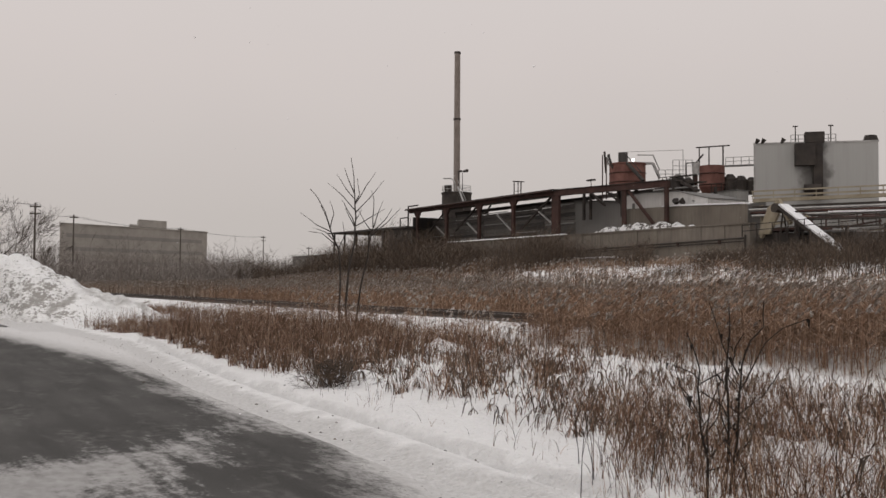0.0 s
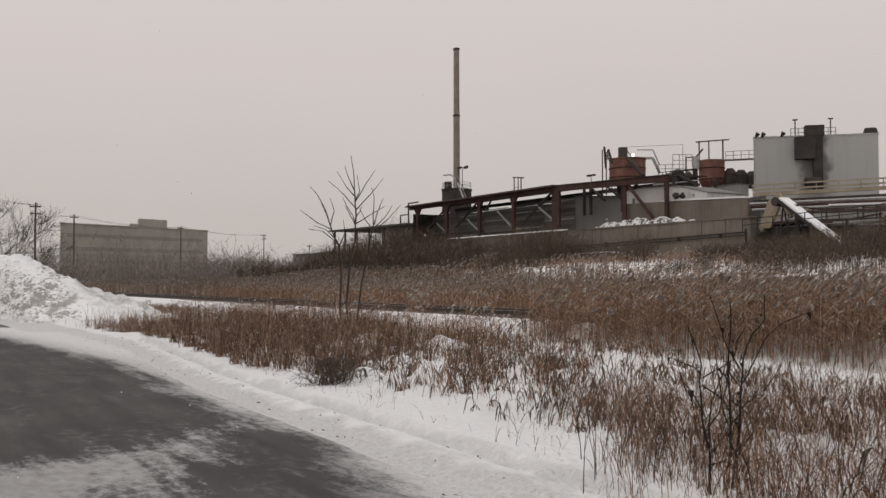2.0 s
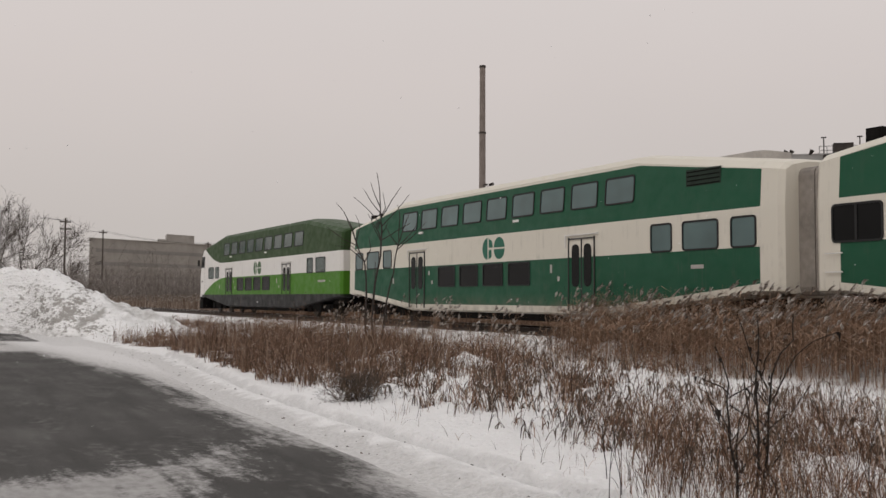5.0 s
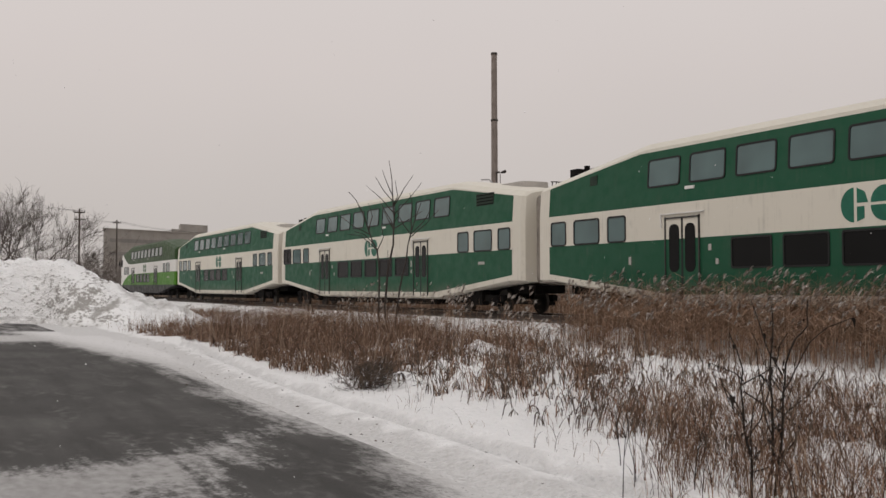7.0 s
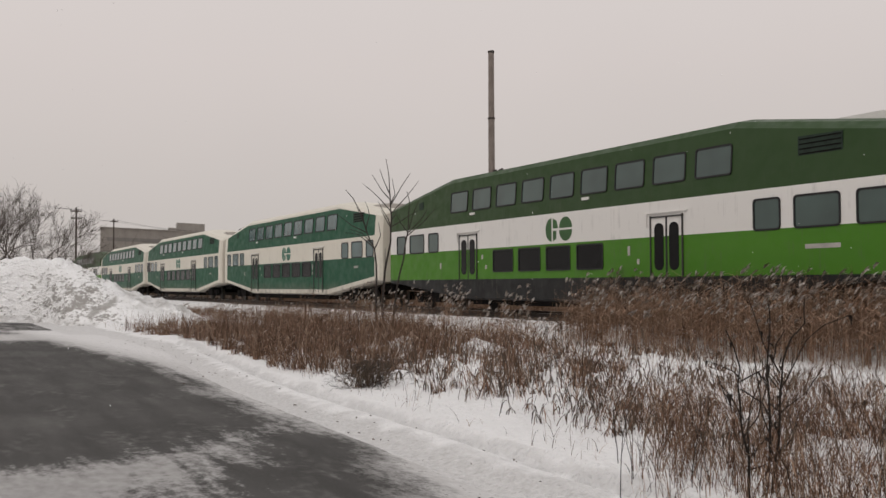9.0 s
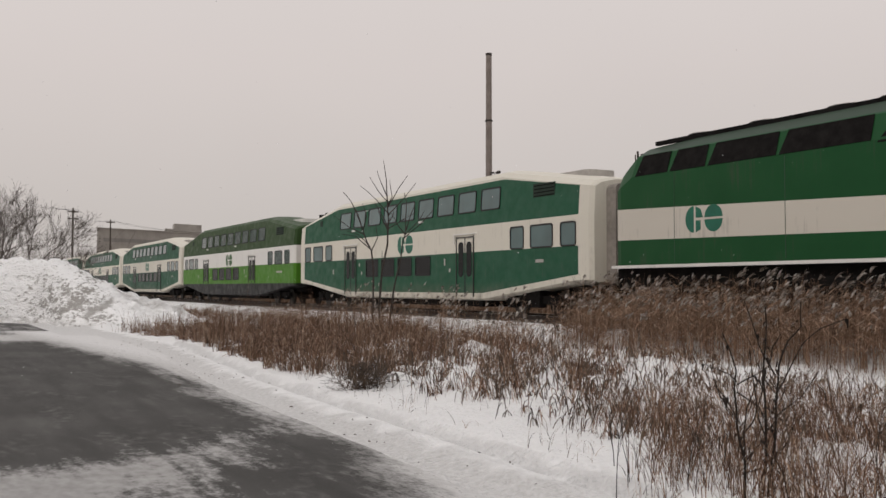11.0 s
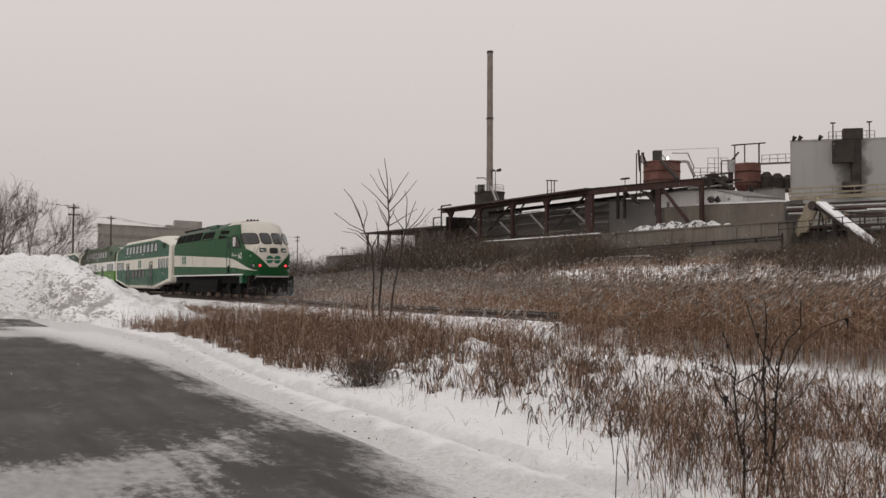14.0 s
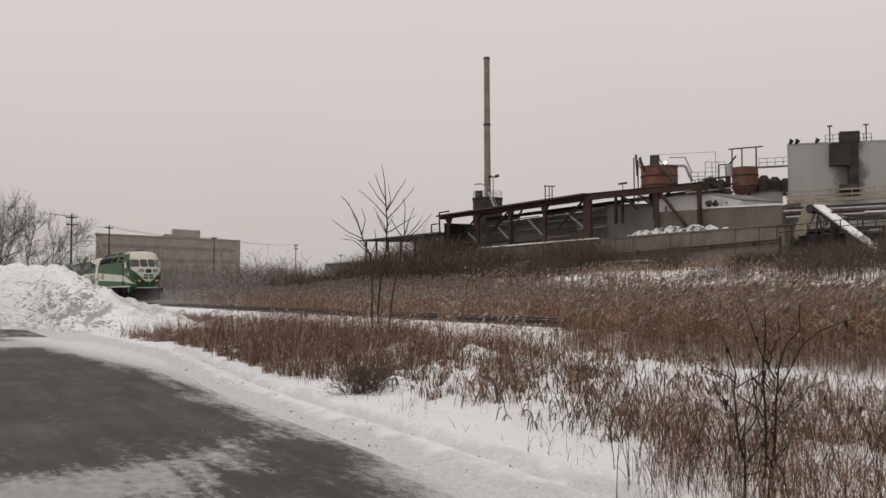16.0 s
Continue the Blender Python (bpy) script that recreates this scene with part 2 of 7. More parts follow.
class Geo:
    """Collects boxes, bars, prisms and tubes as verts and faces."""

    def __init__(self):
        self.v, self.f = [], []

    def __getitem__(self, i):
        return (self.v, self.f)[i]

    def add(self, verts, faces):
        k = len(self.v)
        self.v += [tuple(p) for p in verts]
        self.f += [tuple(i + k for i in f) for f in faces]
        return self

    def box(self, x0, x1, y0, y1, z0, z1):
        vs = [(x, y, z) for x in (x0, x1) for y in (y0, y1) for z in (z0, z1)]
        return self.add(vs, [(0, 1, 3, 2), (4, 6, 7, 5), (0, 4, 5, 1), (2, 3, 7, 6), (0, 2, 6, 4), (1, 5, 7, 3)])

    def bar(self, a, b, w, h=None):
        """A square bar from a to b."""
        h = h or w
        a, b = Vector(a), Vector(b)
        d = (b - a).normalized()
        side = d.cross(Vector((0, 0, 1)))
        if side.length < 1e-4:
            side = Vector((1, 0, 0))
        side = side.normalized() * w / 2
        up = side.normalized().cross(d) * h / 2
        vs = [p + s * side + u * up for p in (a, b) for s, u in ((-1, -1), (1, -1), (1, 1), (-1, 1))]
        return self.add(vs, [(3, 2, 1, 0), (4, 5, 6, 7), (0, 1, 5, 4), (1, 2, 6, 5), (2, 3, 7, 6), (3, 0, 4, 7)])

    def tube(self, pts, radii, n=6, cap=True):
        k = len(self.v)
        pts = [Vector(p) for p in pts]
        for i, p in enumerate(pts):
            d = (pts[min(i + 1, len(pts) - 1)] - pts[max(i - 1, 0)]).normalized()
            a = d.cross(Vector((0, 1, 0)) if abs(d.y) < 0.9 else Vector((1, 0, 0))).normalized()
            b = d.cross(a)
            for j in range(n):
                w = 2 * math.pi * j / n
                self.v.append(tuple(p + (a * math.cos(w) + b * math.sin(w)) * radii[i]))
        for i in range(len(pts) - 1):
            for j in range(n):
                self.f.append((k + i * n + j, k + i * n + (j + 1) % n, k + (i + 1) * n + (j + 1) % n, k + (i + 1) * n + j))
        if cap:
            self.f.append(tuple(k + j for j in range(n)))
            self.f.append(tuple(k + (len(pts) - 1) * n + n - 1 - j for j in range(n)))
        return self

    def prism(self, outline, axis, a, b):
        """A flat outline (list of 2D points) pushed from a to b along 'x', 'y' or 'z'."""
        n = len(outline)
        put = {"x": lambda p, w: (w, p[0], p[1]), "y": lambda p, w: (p[0], w, p[1]), "z": lambda p, w: (p[0], p[1], w)}[axis]
        vs = [put(p, w) for w in (a, b) for p in outline]
        fs = [tuple(range(n - 1, -1, -1)), tuple(range(n, 2 * n))] + [(i, (i + 1) % n, n + (i + 1) % n, n + i) for i in range(n)]
        return self.add(vs, fs)


def rounded(x0, x1, z0, z1, r, k=3):
    """A rounded rectangle as 2D points."""
    pts = []
    for cx, cz, a0 in ((x1 - r, z1 - r, 0), (x0 + r, z1 - r, 90), (x0 + r, z0 + r, 180), (x1 - r, z0 + r, 270)):
        for i in range(k + 1):
            a = radians(a0 + 90 * i / k)
            pts.append((cx + r * math.cos(a), cz + r * math.sin(a)))
    return pts


def smooth(a, b, x):
    t = min(1.0, max(0.0, (x - a) / (b - a)))
    return t * t * (3 - 2 * t)


# ---- ground, road, track ----
TRACK_Y, RAIL_Z = 18.71, 0.647


def ground_z(x, y):
    z = 0.0
    if y < 12:
        b = berm_y(x)
        crest = 0.045 + 0.03 * noise.noise((x * 0.5, y * 0.8, 6)) + 0.015 * noise.noise((x * 2.6, y * 2.6, 4))
        z += crest * math.exp(-((y - b) / 0.22) ** 2) * smooth(-60, -35, x)
        # the plough has cut a low bank along the verge
        cut = b + 0.32 + 0.05 * noise.noise((x * 0.9, 0, 14)) + 0.02 * noise.noise((x * 3.1, 0, 15))
        bank = 0.10 + 0.05 * noise.noise((x * 0.6, 0, 16))
        z += 0.05 * smooth(b - 0.45, b - 0.1, y) - 0.02 + bank * smooth(cut, cut + 0.1, y) * smooth(-34, -27, x) - 0.05 * math.exp(-((y - cut + 0.06) / 0.09) ** 2)
    z += 0.44 * smooth(15.2, 17.0, y) - 0.42 * smooth(20.4, 22.5, y)
    plant = smooth(-190, -125, x)
    z += (0.5 * smooth(24, 50, y) + 3.5 * smooth(44, 73, y)) * plant
    if 5.2 < y < 15 and -40 < x < 4:
        # snow lies in humps on the bent weeds
        hump = max(0.0, noise.noise((x * 1.5, y * 1.5, 51))) * 0.26 + max(0.0, noise.noise((x * 4.1, y * 4.1, 52))) * 0.13
        z += hump * smooth(berm_y(x) + 0.6, berm_y(x) + 1.6, y) * (1 - smooth(13.5, 15, y))
    rough = noise.noise((x * 0.5, y * 0.5, 0)) * 0.07 + noise.noise((x * 1.7, y * 1.7, 3)) * 0.035
    return z + rough * smooth(4.6, 6.5, y) * (1 - 0.8 * smooth(16.2, 17, y) * (1 - smooth(20.6, 21.5, y)))


def berm_y(x):
    return float(np.interp(x, [-60, -40, -36, -32, -28, -23, -19, -16.4, -14, -11, -8.8, -7, 10], [4.4, 4.5, 5.2, 5.7, 5.75, 5.5, 5.1, 4.82, 4.68, 4.58, 4.52, 4.4, 3.7]))


def spread(a, b, step, far):
    """Even steps from a to b, then widening ones out to far on both sides."""
    mid = list(np.arange(a, b, step))
    out, w, p, q = [], step, a, b
    while p > -far:
        w *= 1.22
        p -= w
        out.append(p)
    hi, w = [], step
    while q < far:
        hi.append(q)
        w *= 1.22
        q += w
    return out[::-1] + mid + hi


gx, gy = spread(-48, 6, 0.35, 3200), spread(3.0, 24, 0.11, 3200)
verts = [(x, y, ground_z(x, y)) for x in gx for y in gy]
ny = len(gy)
faces = [(i * ny + j, (i + 1) * ny + j, (i + 1) * ny + j + 1, i * ny + j + 1) for i in range(len(gx) - 1) for j in range(ny - 1)]
tagged(part("ground", (verts, faces), GROUND, smooth=True), "snow-covered ground with dead grass showing through", "ground", kind="structure")


def road_edge(x):
    return (berm_y(x) if x > -34 else 4.6) - 0.2 + noise.noise((x * 0.35, 0, 7)) * 0.06 + noise.noise((x * 1.6, 0, 2)) * 0.05


road = Geo()
rx = list(np.arange(-70, 30.1, 0.4))
cols = 14
for x in rx:
    e = road_edge(x) if x > -33 else road_edge(x) + 0.0
    for j in range(cols):
        s = j / (cols - 1)
        y = -14 + (e + 14) * s
        road.v.append((x, y, 0.012 if j < cols - 1 else -0.03))
for i in range(len(rx) - 1):
    for j in range(cols - 1):
        road.f.append((i * cols + j, (i + 1) * cols + j, (i + 1) * cols + j + 1, i * cols + j + 1))
tagged(part("road", road, ROAD), "dark wet asphalt road with patches of packed snow", "road", kind="structure")

railway = thing("railway_track", "single railway track, rusty rails on snow-dusted ties", "railway track", kind="structure")
for side in (-0.7525, 0.7525):
    prof = [(-0.07, 0), (0.07, 0), (0.07, 0.02), (0.012, 0.04), (0.012, 0.12), (0.036, 0.13), (0.036, 0.17), (-0.036, 0.17), (-0.036, 0.13), (-0.012, 0.12), (-0.012, 0.04), (-0.07, 0.02)]
    r_ob = part("rail", Geo().prism([(TRACK_Y + side + a, RAIL_Z - 0.17 + b) for a, b in prof], "x", -700, 120), STEEL_RAIL, railway)
    part("running_surface", Geo().box(-700, 120, TRACK_Y + side - 0.030, TRACK_Y + side + 0.030, RAIL_Z - 0.004, RAIL_Z + 0.003), RAILHEAD, r_ob, "polished running surface")
tie_mesh = mesh("tie", *(lambda g: (g.v, g.f))(Geo().box(-0.11, 0.11, -1.3, 1.3, -0.17, 0.0)), TIE)
for i in range(160):
    t_ob = new("tie", tie_mesh)
    t_ob.parent = railway
    t_ob.location = (-92 + i * 0.56, TRACK_Y, RAIL_Z - 0.172)

# ---- the train ----
WHITE = (0.70, 0.68, 0.65)


def make_livery(name, kind):
    m = Mat(name, 0.5, 0, 0.28)
    u, z = m.x, m.z
    au = u.size()
    dirt = m.noise(0.8, 6, 0, 1, (0.5, 1, 2.2))
    streak = m.noise(5, 4, 0, 1, (3.0, 1, 0.12))
    grime = m.noise(2.5, 6, 0, 1)
    if kind == "old":
        green = m.mix(dirt * 0.6 * m.each(), (0.008, 0.073, 0.035), (0.017, 0.095, 0.051))
        cream = (0.65, 0.612, 0.53)
        run = (au - 7.5).most(0.0)
        top = ((z - 3.13).least((run * -0.135 + 4.60) - z)).least(au * -1.0 + 11.86)
        low = ((z * -1.0 + 2.19).least(z - ((au - 6.2).most(0.0) * 0.105 + 0.74))).least(au * -1.0 + 11.84)
        col = m.mix(top.most(low).above(0.0), cream, green)
        col = m.mix(((z * -1.0 + 1.15) * grime).least(0.55).most(0.0), col, (0.20, 0.165, 0.13))
    else:
        dark = m.mix(dirt * 0.5, (0.023, 0.054, 0.013), (0.032, 0.065, 0.019))
        lime = m.mix(dirt * 0.5, (0.055, 0.175, 0.009), (0.071, 0.202, 0.015))
        hi, lo = z - 3.17, z * -1.0 + 2.22
        if kind == "cab":
            a = (u * -1.0 - 7.0).most(0.0)
            b = (u * -1.0 - 6.4).most(0.0)
            hi = hi - a * a * 0.049
            lo = lo - b * b * 0.037
        col = m.mix(hi.above(0.0), WHITE, dark)
        col = m.mix(lo.above(0.0), col, lime)
        skirt = z.below(1.15)
        if kind == "cab":
            skirt = skirt.least(u.above(-12.3))
        col = m.mix(skirt, col, (0.011, 0.011, 0.011))
    wear = (streak * grime - 0.35).most(0.0) * (z * -0.22 + 1.15).most(0.12)
    col = m.mix((wear * 0.65).least(0.4), col, (0.10, 0.09, 0.075))
    m.color(col)
    m.rough(m.noise(3, 4, 0.4, 0.65))
    m.bump(m.noise(0.9, 2) + (u * 1.22).op("FRACT").below(0.02) * -0.4, 0.12, 0.01)
    return m.m


OLD, LIME, CAB = make_livery("old_livery", "old"), make_livery("lime_livery", "lime"), make_livery("cab_livery", "cab")
LOGO_OLD = plain("logo_green", (0.012, 0.12, 0.075), 0.45)
LOGO_NEW = plain("logo_dark_green", (0.035, 0.10, 0.028), 0.45)
RUBBER = plain("black_rubber", (0.012, 0.012, 0.012), 0.6)
IRON = plain("dirty_iron", (0.011, 0.010, 0.0095), 0.9, 0.0, 0.4, 4, 0.06)
GREYBOX = plain("diaphragm_grey", (0.40, 0.375, 0.35), 0.7, 0, 0.15, 2)
BELLOWS = plain("dirty_bellows", (0.26, 0.232, 0.205), 0.85, 0, 0.25, 0.8)
DOOR_EDGE = plain("door_edging", (0.045, 0.043, 0.04), 0.6, 0, 0.2)
LOUVRE = plain("dark_green_louvre", (0.012, 0.026, 0.016), 0.7, 0, 0.3, 6)
PALE = plain("pale_paint", WHITE, 0.45, 0, 0.08)
WHEELM = plain("wheel_steel", (0.05, 0.045, 0.04), 0.6, 0.5)


def make_glass(name, tint, rough):
    m = Mat(name, rough, 0, 0.5 if tint[0] > 0.01 else 0.12)
    m.color(m.mix(m.noise(0.7, 2), tint, tuple(c * 1.5 for c in tint)))
    m.b.inputs["Coat Weight"].default_value = 0.25 if tint[0] > 0.01 else 0.0
    m.b.inputs["Coat Roughness"].default_value = 0.03
    return m.m


# the two lighter tints include some sky reflection, bluer on the old coaches
GLASS = make_glass("tinted_glass", (0.040, 0.064, 0.057), 0.12)
GLASS_SKY = make_glass("sky_tinted_glass", (0.060, 0.100, 0.100), 0.1)
GLASS_DARK = make_glass("dark_glass", (0.006, 0.006, 0.006), 0.25)


def wall_y(z):
    """Half width of a coach at height z: the upper deck leans in."""
    return 1.50 if z < 3.1 else 1.50 - 0.10 * (z - 3.1) / 1.5


def coach_section(u, top, low):
    e = top - 0.27
    pts = [(1.36, low), (1.50, low + 0.06), (1.50, 3.1), (wall_y(e), e), (1.22, top - 0.10), (0.7, top), (0, top + 0.02)]
    ring = pts + [(-a, b) for a, b in pts[-2::-1]]
    return [(u, a, b) for a, b in ring]


def loft(sections):
    n = len(sections[0])
    v = [p for s in sections for p in s]
    f = [(i * n + j, i * n + (j + 1) % n, (i + 1) * n + (j + 1) % n, (i + 1) * n + j) for i in range(len(sections) - 1) for j in range(n)]
    f += [tuple(range(n - 1, -1, -1)), tuple(range((len(sections) - 1) * n, len(sections) * n))]
    return v, f


def pane(parent, u0, u1, z0, z1, side, mat, r=0.1):
    """A window: a rubber frame proud of the wall, with its glass as a sub-part."""
    lean = (wall_y(z1) - wall_y(z0))

    def flat(outline, depth):
        zc = [(a, side * (wall_y(z0) + lean * (b - z0) / (z1 - z0) + depth), b) for a, b in outline]
        return zc
    out_, in_ = rounded(u0, u1, z0, z1, r), rounded(u0 + 0.045, u1 - 0.045, z0 + 0.045, z1 - 0.045, r * 0.7)
    n = len(out_)
    v = flat(out_, -0.02) + flat(out_, 0.022) + flat(in_, 0.022) + flat(in_, -0.004)
    f = [(k * n + i, k * n + (i + 1) % n, (k + 1) * n + (i + 1) % n, (k + 1) * n + i) for k in range(3) for i in range(n)]
    w = part("window", (v, f), RUBBER, parent)
    part("glass", (flat(in_, 0.004), [tuple(range(n))]), mat, w)
    return w


def logo(parent, u, z, r, y, mat, mirror=1):
    """Two discs side by side, cut by thin gaps."""
    for cx in (-1, 1):
        g = Geo()
        c = u + cx * r * 0.98
        if cx * mirror < 0:
            arcs = [(100, 260, c - 0.04 * r, z)]
            g.prism([(c - 0.06 * r + r * 0.92 * math.cos(radians(a)), z + r * math.sin(radians(a)) * 1.0) for a in range(92, 269, 11)], "y", y, y + 0.006)
            g.prism([(c + 0.12 * r, z + 0.1 * r), (c + 0.88 * r, z + 0.1 * r), (c + 0.66 * r, z + 0.72 * r), (c + 0.12 * r, z + 0.97 * r)], "y", y, y + 0.006)
            g.prism([(c + 0.12 * r, z - 0.97 * r), (c + 0.62 * r, z - 0.78 * r), (c + 0.62 * r, z - 0.1 * r), (c + 0.12 * r, z - 0.1 * r)], "y", y, y + 0.006)
        else:
            g.prism([(c + r * 0.92 * math.cos(radians(a)), z + 0.08 * r + r * 0.92 * math.sin(radians(a))) for a in range(0, 181, 12)], "y", y, y + 0.006)
            g.prism([(c + r * 0.92 * math.cos(radians(a)), z - 0.08 * r + r * 0.92 * math.sin(radians(a))) for a in range(180, 361, 12)], "y", y, y + 0.006)
        part("emblem", g, mat, parent)


def truck(parent, u, name="bogie"):
    g = Geo()
    for s in (-1, 1):
        g.box(u - 1.75, u + 1.75, s * 1.05 - 0.09, s * 1.05 + 0.09, 0.42, 0.66)
        g.box(u - 0.5, u + 0.5, s * 1.12 - 0.14, s * 1.12 + 0.14, 0.28, 0.85)
        for w in (-1.3, 1.3):
            g.box(u + w - 0.22, u + w + 0.22, s * 1.08 - 0.12, s * 1.08 + 0.12, 0.26, 0.60)
    g.box(u - 0.35, u + 0.35, -1.2, 1.2, 0.5, 0.95)
    t = part(name, g, IRON, parent)
    for w in (-1.3, 1.3):
        wh = Geo()
        for s in (-0.7525, 0.7525):
            wh.tube([(0, s - 0.065, 0), (0, s + 0.065, 0)], [0.42, 0.42], 18)
            wh.tube([(0, s * 0.93 - 0.015, 0), (0, s * 0.93 + 0.015, 0)], [0.45, 0.45], 18)
        wh.tube([(0, -0.8, 0), (0, 0.8, 0)], [0.09, 0.09], 8)
        o = part("wheel_set", wh, WHEELM, t, smooth=False)
        o.location = (u + w, 0, 0.42)
    return t


def coach(kind, label, lower=4, wide=False):
    c = thing("train_coach" if kind != "cab" else "cab_car", label, "train coach", "coaches of the train")
    mat = {"old": OLD, "lime": LIME, "cab": CAB}[kind]
    low_mid, low_end = (0.48, 1.10) if kind == "old" else (0.42, 0.98)

    def top(u):
        return (4.96 if kind == "old" else 5.02) - max(0, abs(u) - 7.3) * (0.128 if kind == "cab" and u < 0 else 0.145)

    def low(u):
        return low_mid + (low_end - low_mid) * min(1, max(0, abs(u) - 6.3) / 5.4)
    us = [-12.5, -12.38, -11.7, -9.5, -7.3, -6.3, 0, 6.3, 7.3, 9.5, 11.7, 12.38, 12.5]
    secs = []
    for u in us:
        s = coach_section(u, top(u), low(u))
        if abs(u) > 12.45:
            s = [(p[0], p[1] * 0.93, p[2] if p[2] < 4 else p[2] - 0.05) for p in s]
        if kind == "cab" and u < -12:
            continue
        secs.append(s)
    if kind == "cab":
        # raked cab front
        for u, zt, k in ((-12.05, 4.36, 0.995), (-12.68, 3.92, 0.96), (-13.16, 3.05, 0.9), (-13.4, 2.5, 0.85)):
            s = coach_section(u, 4.2, 0.98)
            f = (zt - 0.98) / (4.22 - 0.98)
            secs.insert(0, [(u, p[1] * k, 0.98 + (p[2] - 0.98) * f) for p in s])
    part("body", loft(secs), mat, c)
    # roof gear
    g = Geo()
    for u in (-9.6, 9.6):
        zt = top(u)
        if kind == "cab":
            continue
        g.prism(rounded(u - 1.5, u + 1.5, -0.6, 0.6, 0.3), "z", zt - 0.2, zt + 0.0)
        g.prism(rounded(u - 0.3, u + 0.3, -0.3, 0.3, 0.12), "z", zt - 0.02, zt + 0.05)
        part("roof_unit", g, GREYBOX if kind == "old" else PALE, c)
        g = Geo()
    if kind == "old":
        part("exhaust_box", Geo().box(-11.75, -11.35, -0.75, -0.35, 4.2, 4.66), IRON, c)
        part("exhaust_pipe", Geo().tube([(-11.05, -0.6, 4.2), (-11.05, -0.6, 4.72)], [0.09, 0.09], 8), IRON, c)
    tint = GLASS_SKY if kind == "old" else GLASS
    # windows and doors on both sides
    for side in (-1, 1):
        for i in range(9):
            pane(c, -7.12 + i * 1.642, -5.82 + i * 1.642, 3.61, 4.39, side, tint)
        for i in range(lower):
            pane(c, -3.97 + i * 1.632, -2.66 + i * 1.632, 1.38, 2.15, side, GLASS_DARK, 0.07)
        for s in (-1, 1):
            trio = ((8.02, 8.86), (9.24, 10.52), (10.92, 11.74))
            if kind == "cab" and s < 0:
                trio = trio[:2]
            elif kind == "cab":
                trio = trio[:2]
            for a, b in trio:
                if wide and s < 0 and a > 10.9:
                    # a wide two-light window at the old cab end
                    pane(c, -12.05, -10.78, 2.17, 3.0, side, GLASS_DARK)
                    part("window_bar", Geo().box(-11.46, -11.4, min(side * 1.5, side * 1.525), max(side * 1.5, side * 1.525), 2.2, 2.97), RUBBER, c)
                    for z_ in (1.55, 1.95):
                        part("grab_iron", Geo().tube([(-12.2, side * 1.55, z_), (-11.75, side * 1.55, z_)], [0.016, 0.016], 5), PALE, c)
                    continue
                pane(c, min(s * a, s * b), max(s * a, s * b), 2.19, 2.95, side, tint)
        for a, b in ((-6.33, -5.08), (4.36, 5.58)):
            sill = 0.6 if kind == "old" else 1.16
            y = side * 1.5
            d = part("door", Geo().prism(rounded(a, b, sill, 2.72, 0.04, 1), "y", y - 0.02 * side, y + 0.012 * side), mat, c)
            fr = Geo()
            for u in (a - 0.03, b):
                fr.box(u, u + 0.03, min(y, y + side * 0.045), max(y, y + side * 0.045), sill, 2.78)
            fr.box(a - 0.03, b + 0.03, min(y, y + side * 0.045), max(y, y + side * 0.045), 2.72, 2.76)
            part("door_frame", fr, DOOR_EDGE, d)
            part("drip_rail", Geo().box(a - 0.2, b + 0.2, min(y, y + side * 0.05), max(y, y + side * 0.05), 2.84, 2.875).box(a - 0.2, a - 0.165, min(y, y + side * 0.04), max(y, y + side * 0.04), 2.5, 2.84), PALE, d)
            m_ = (a + b) / 2
            part("door_seam", Geo().box(m_ - 0.035, m_ + 0.035, min(y, y + side * 0.018), max(y, y + side * 0.018), sill, 2.72), RUBBER, d)
            for p, q in ((a + 0.13, m_ - 0.11), (m_ + 0.11, b - 0.13)):
                part("door_glass", Geo().prism(rounded(p, q, 1.32, 2.58, 0.16), "y", y, y + side * 0.022), GLASS_DARK, d)
        # small equipment on the sides
        for u, z, w, h in ((-4.75, 1.85, 0.1, 0.16), (-4.5, 1.5, 0.1, 0.14), (3.35 if lower < 5 else 4.05, 1.75, 0.1, 0.26), (3.75 if lower < 5 else 4.05, 1.5, 0.1, 0.14), (-7.9, 1.55, 0.1, 0.22)):
            part("access_plate", Geo().box(u, u + w, min(side * 1.49, side * 1.512), max(side * 1.49, side * 1.512), z, z + h), GREYBOX, c)
        for u in (-5.6, 1.2):
            part("sign_strip", Geo().box(u, u + 0.34, min(side * 1.47, side * 1.506), max(side * 1.47, side * 1.506), 3.46, 3.54), PALE, c)
        if kind != "cab":
            for s in (-1, 1):
                part("grille" if s > 0 else "side_vent", Geo().prism([(s * 9.34, 3.76), (s * 10.56, 3.74), (s * 10.56, 4.24), (s * 9.34, 4.26)] if s > 0 else
                     [(-9.75, 3.92), (-9.4, 3.92), (-9.4, 4.22), (-9.75, 4.18)], "y", side * 1.40, side * 1.452), LOUVRE, c)
                if s > 0:
                    for k in range(4):
                        z_ = 3.84 + 0.11 * k
                        part("louvre_bar", Geo().box(9.38, 10.52, min(side * 1.45, side * 1.462), max(side * 1.45, side * 1.462), z_, z_ + 0.03), IRON, c)
        logo(c, 0.0, 2.66, 0.37, side * 1.504 - 0.003, LOGO_OLD if kind == "old" else LOGO_NEW)
        bar = Geo().box(9.55, 9.55 + (0.45 if kind == "old" else 0.95), min(side * 1.49, side * 1.508), max(side * 1.49, side * 1.508), 1.73, 1.83)
        part("lettering_bar", bar, GREYBOX, c)
    # underframe and trucks
    g = Geo()
    g.box(-5.8, 5.8, -1.25, 1.25, 0.25, 0.6)
    g.box(-11.9, 11.9, -0.6, 0.6, 0.7, 1.0)
    part("underframe", g, IRON, c)
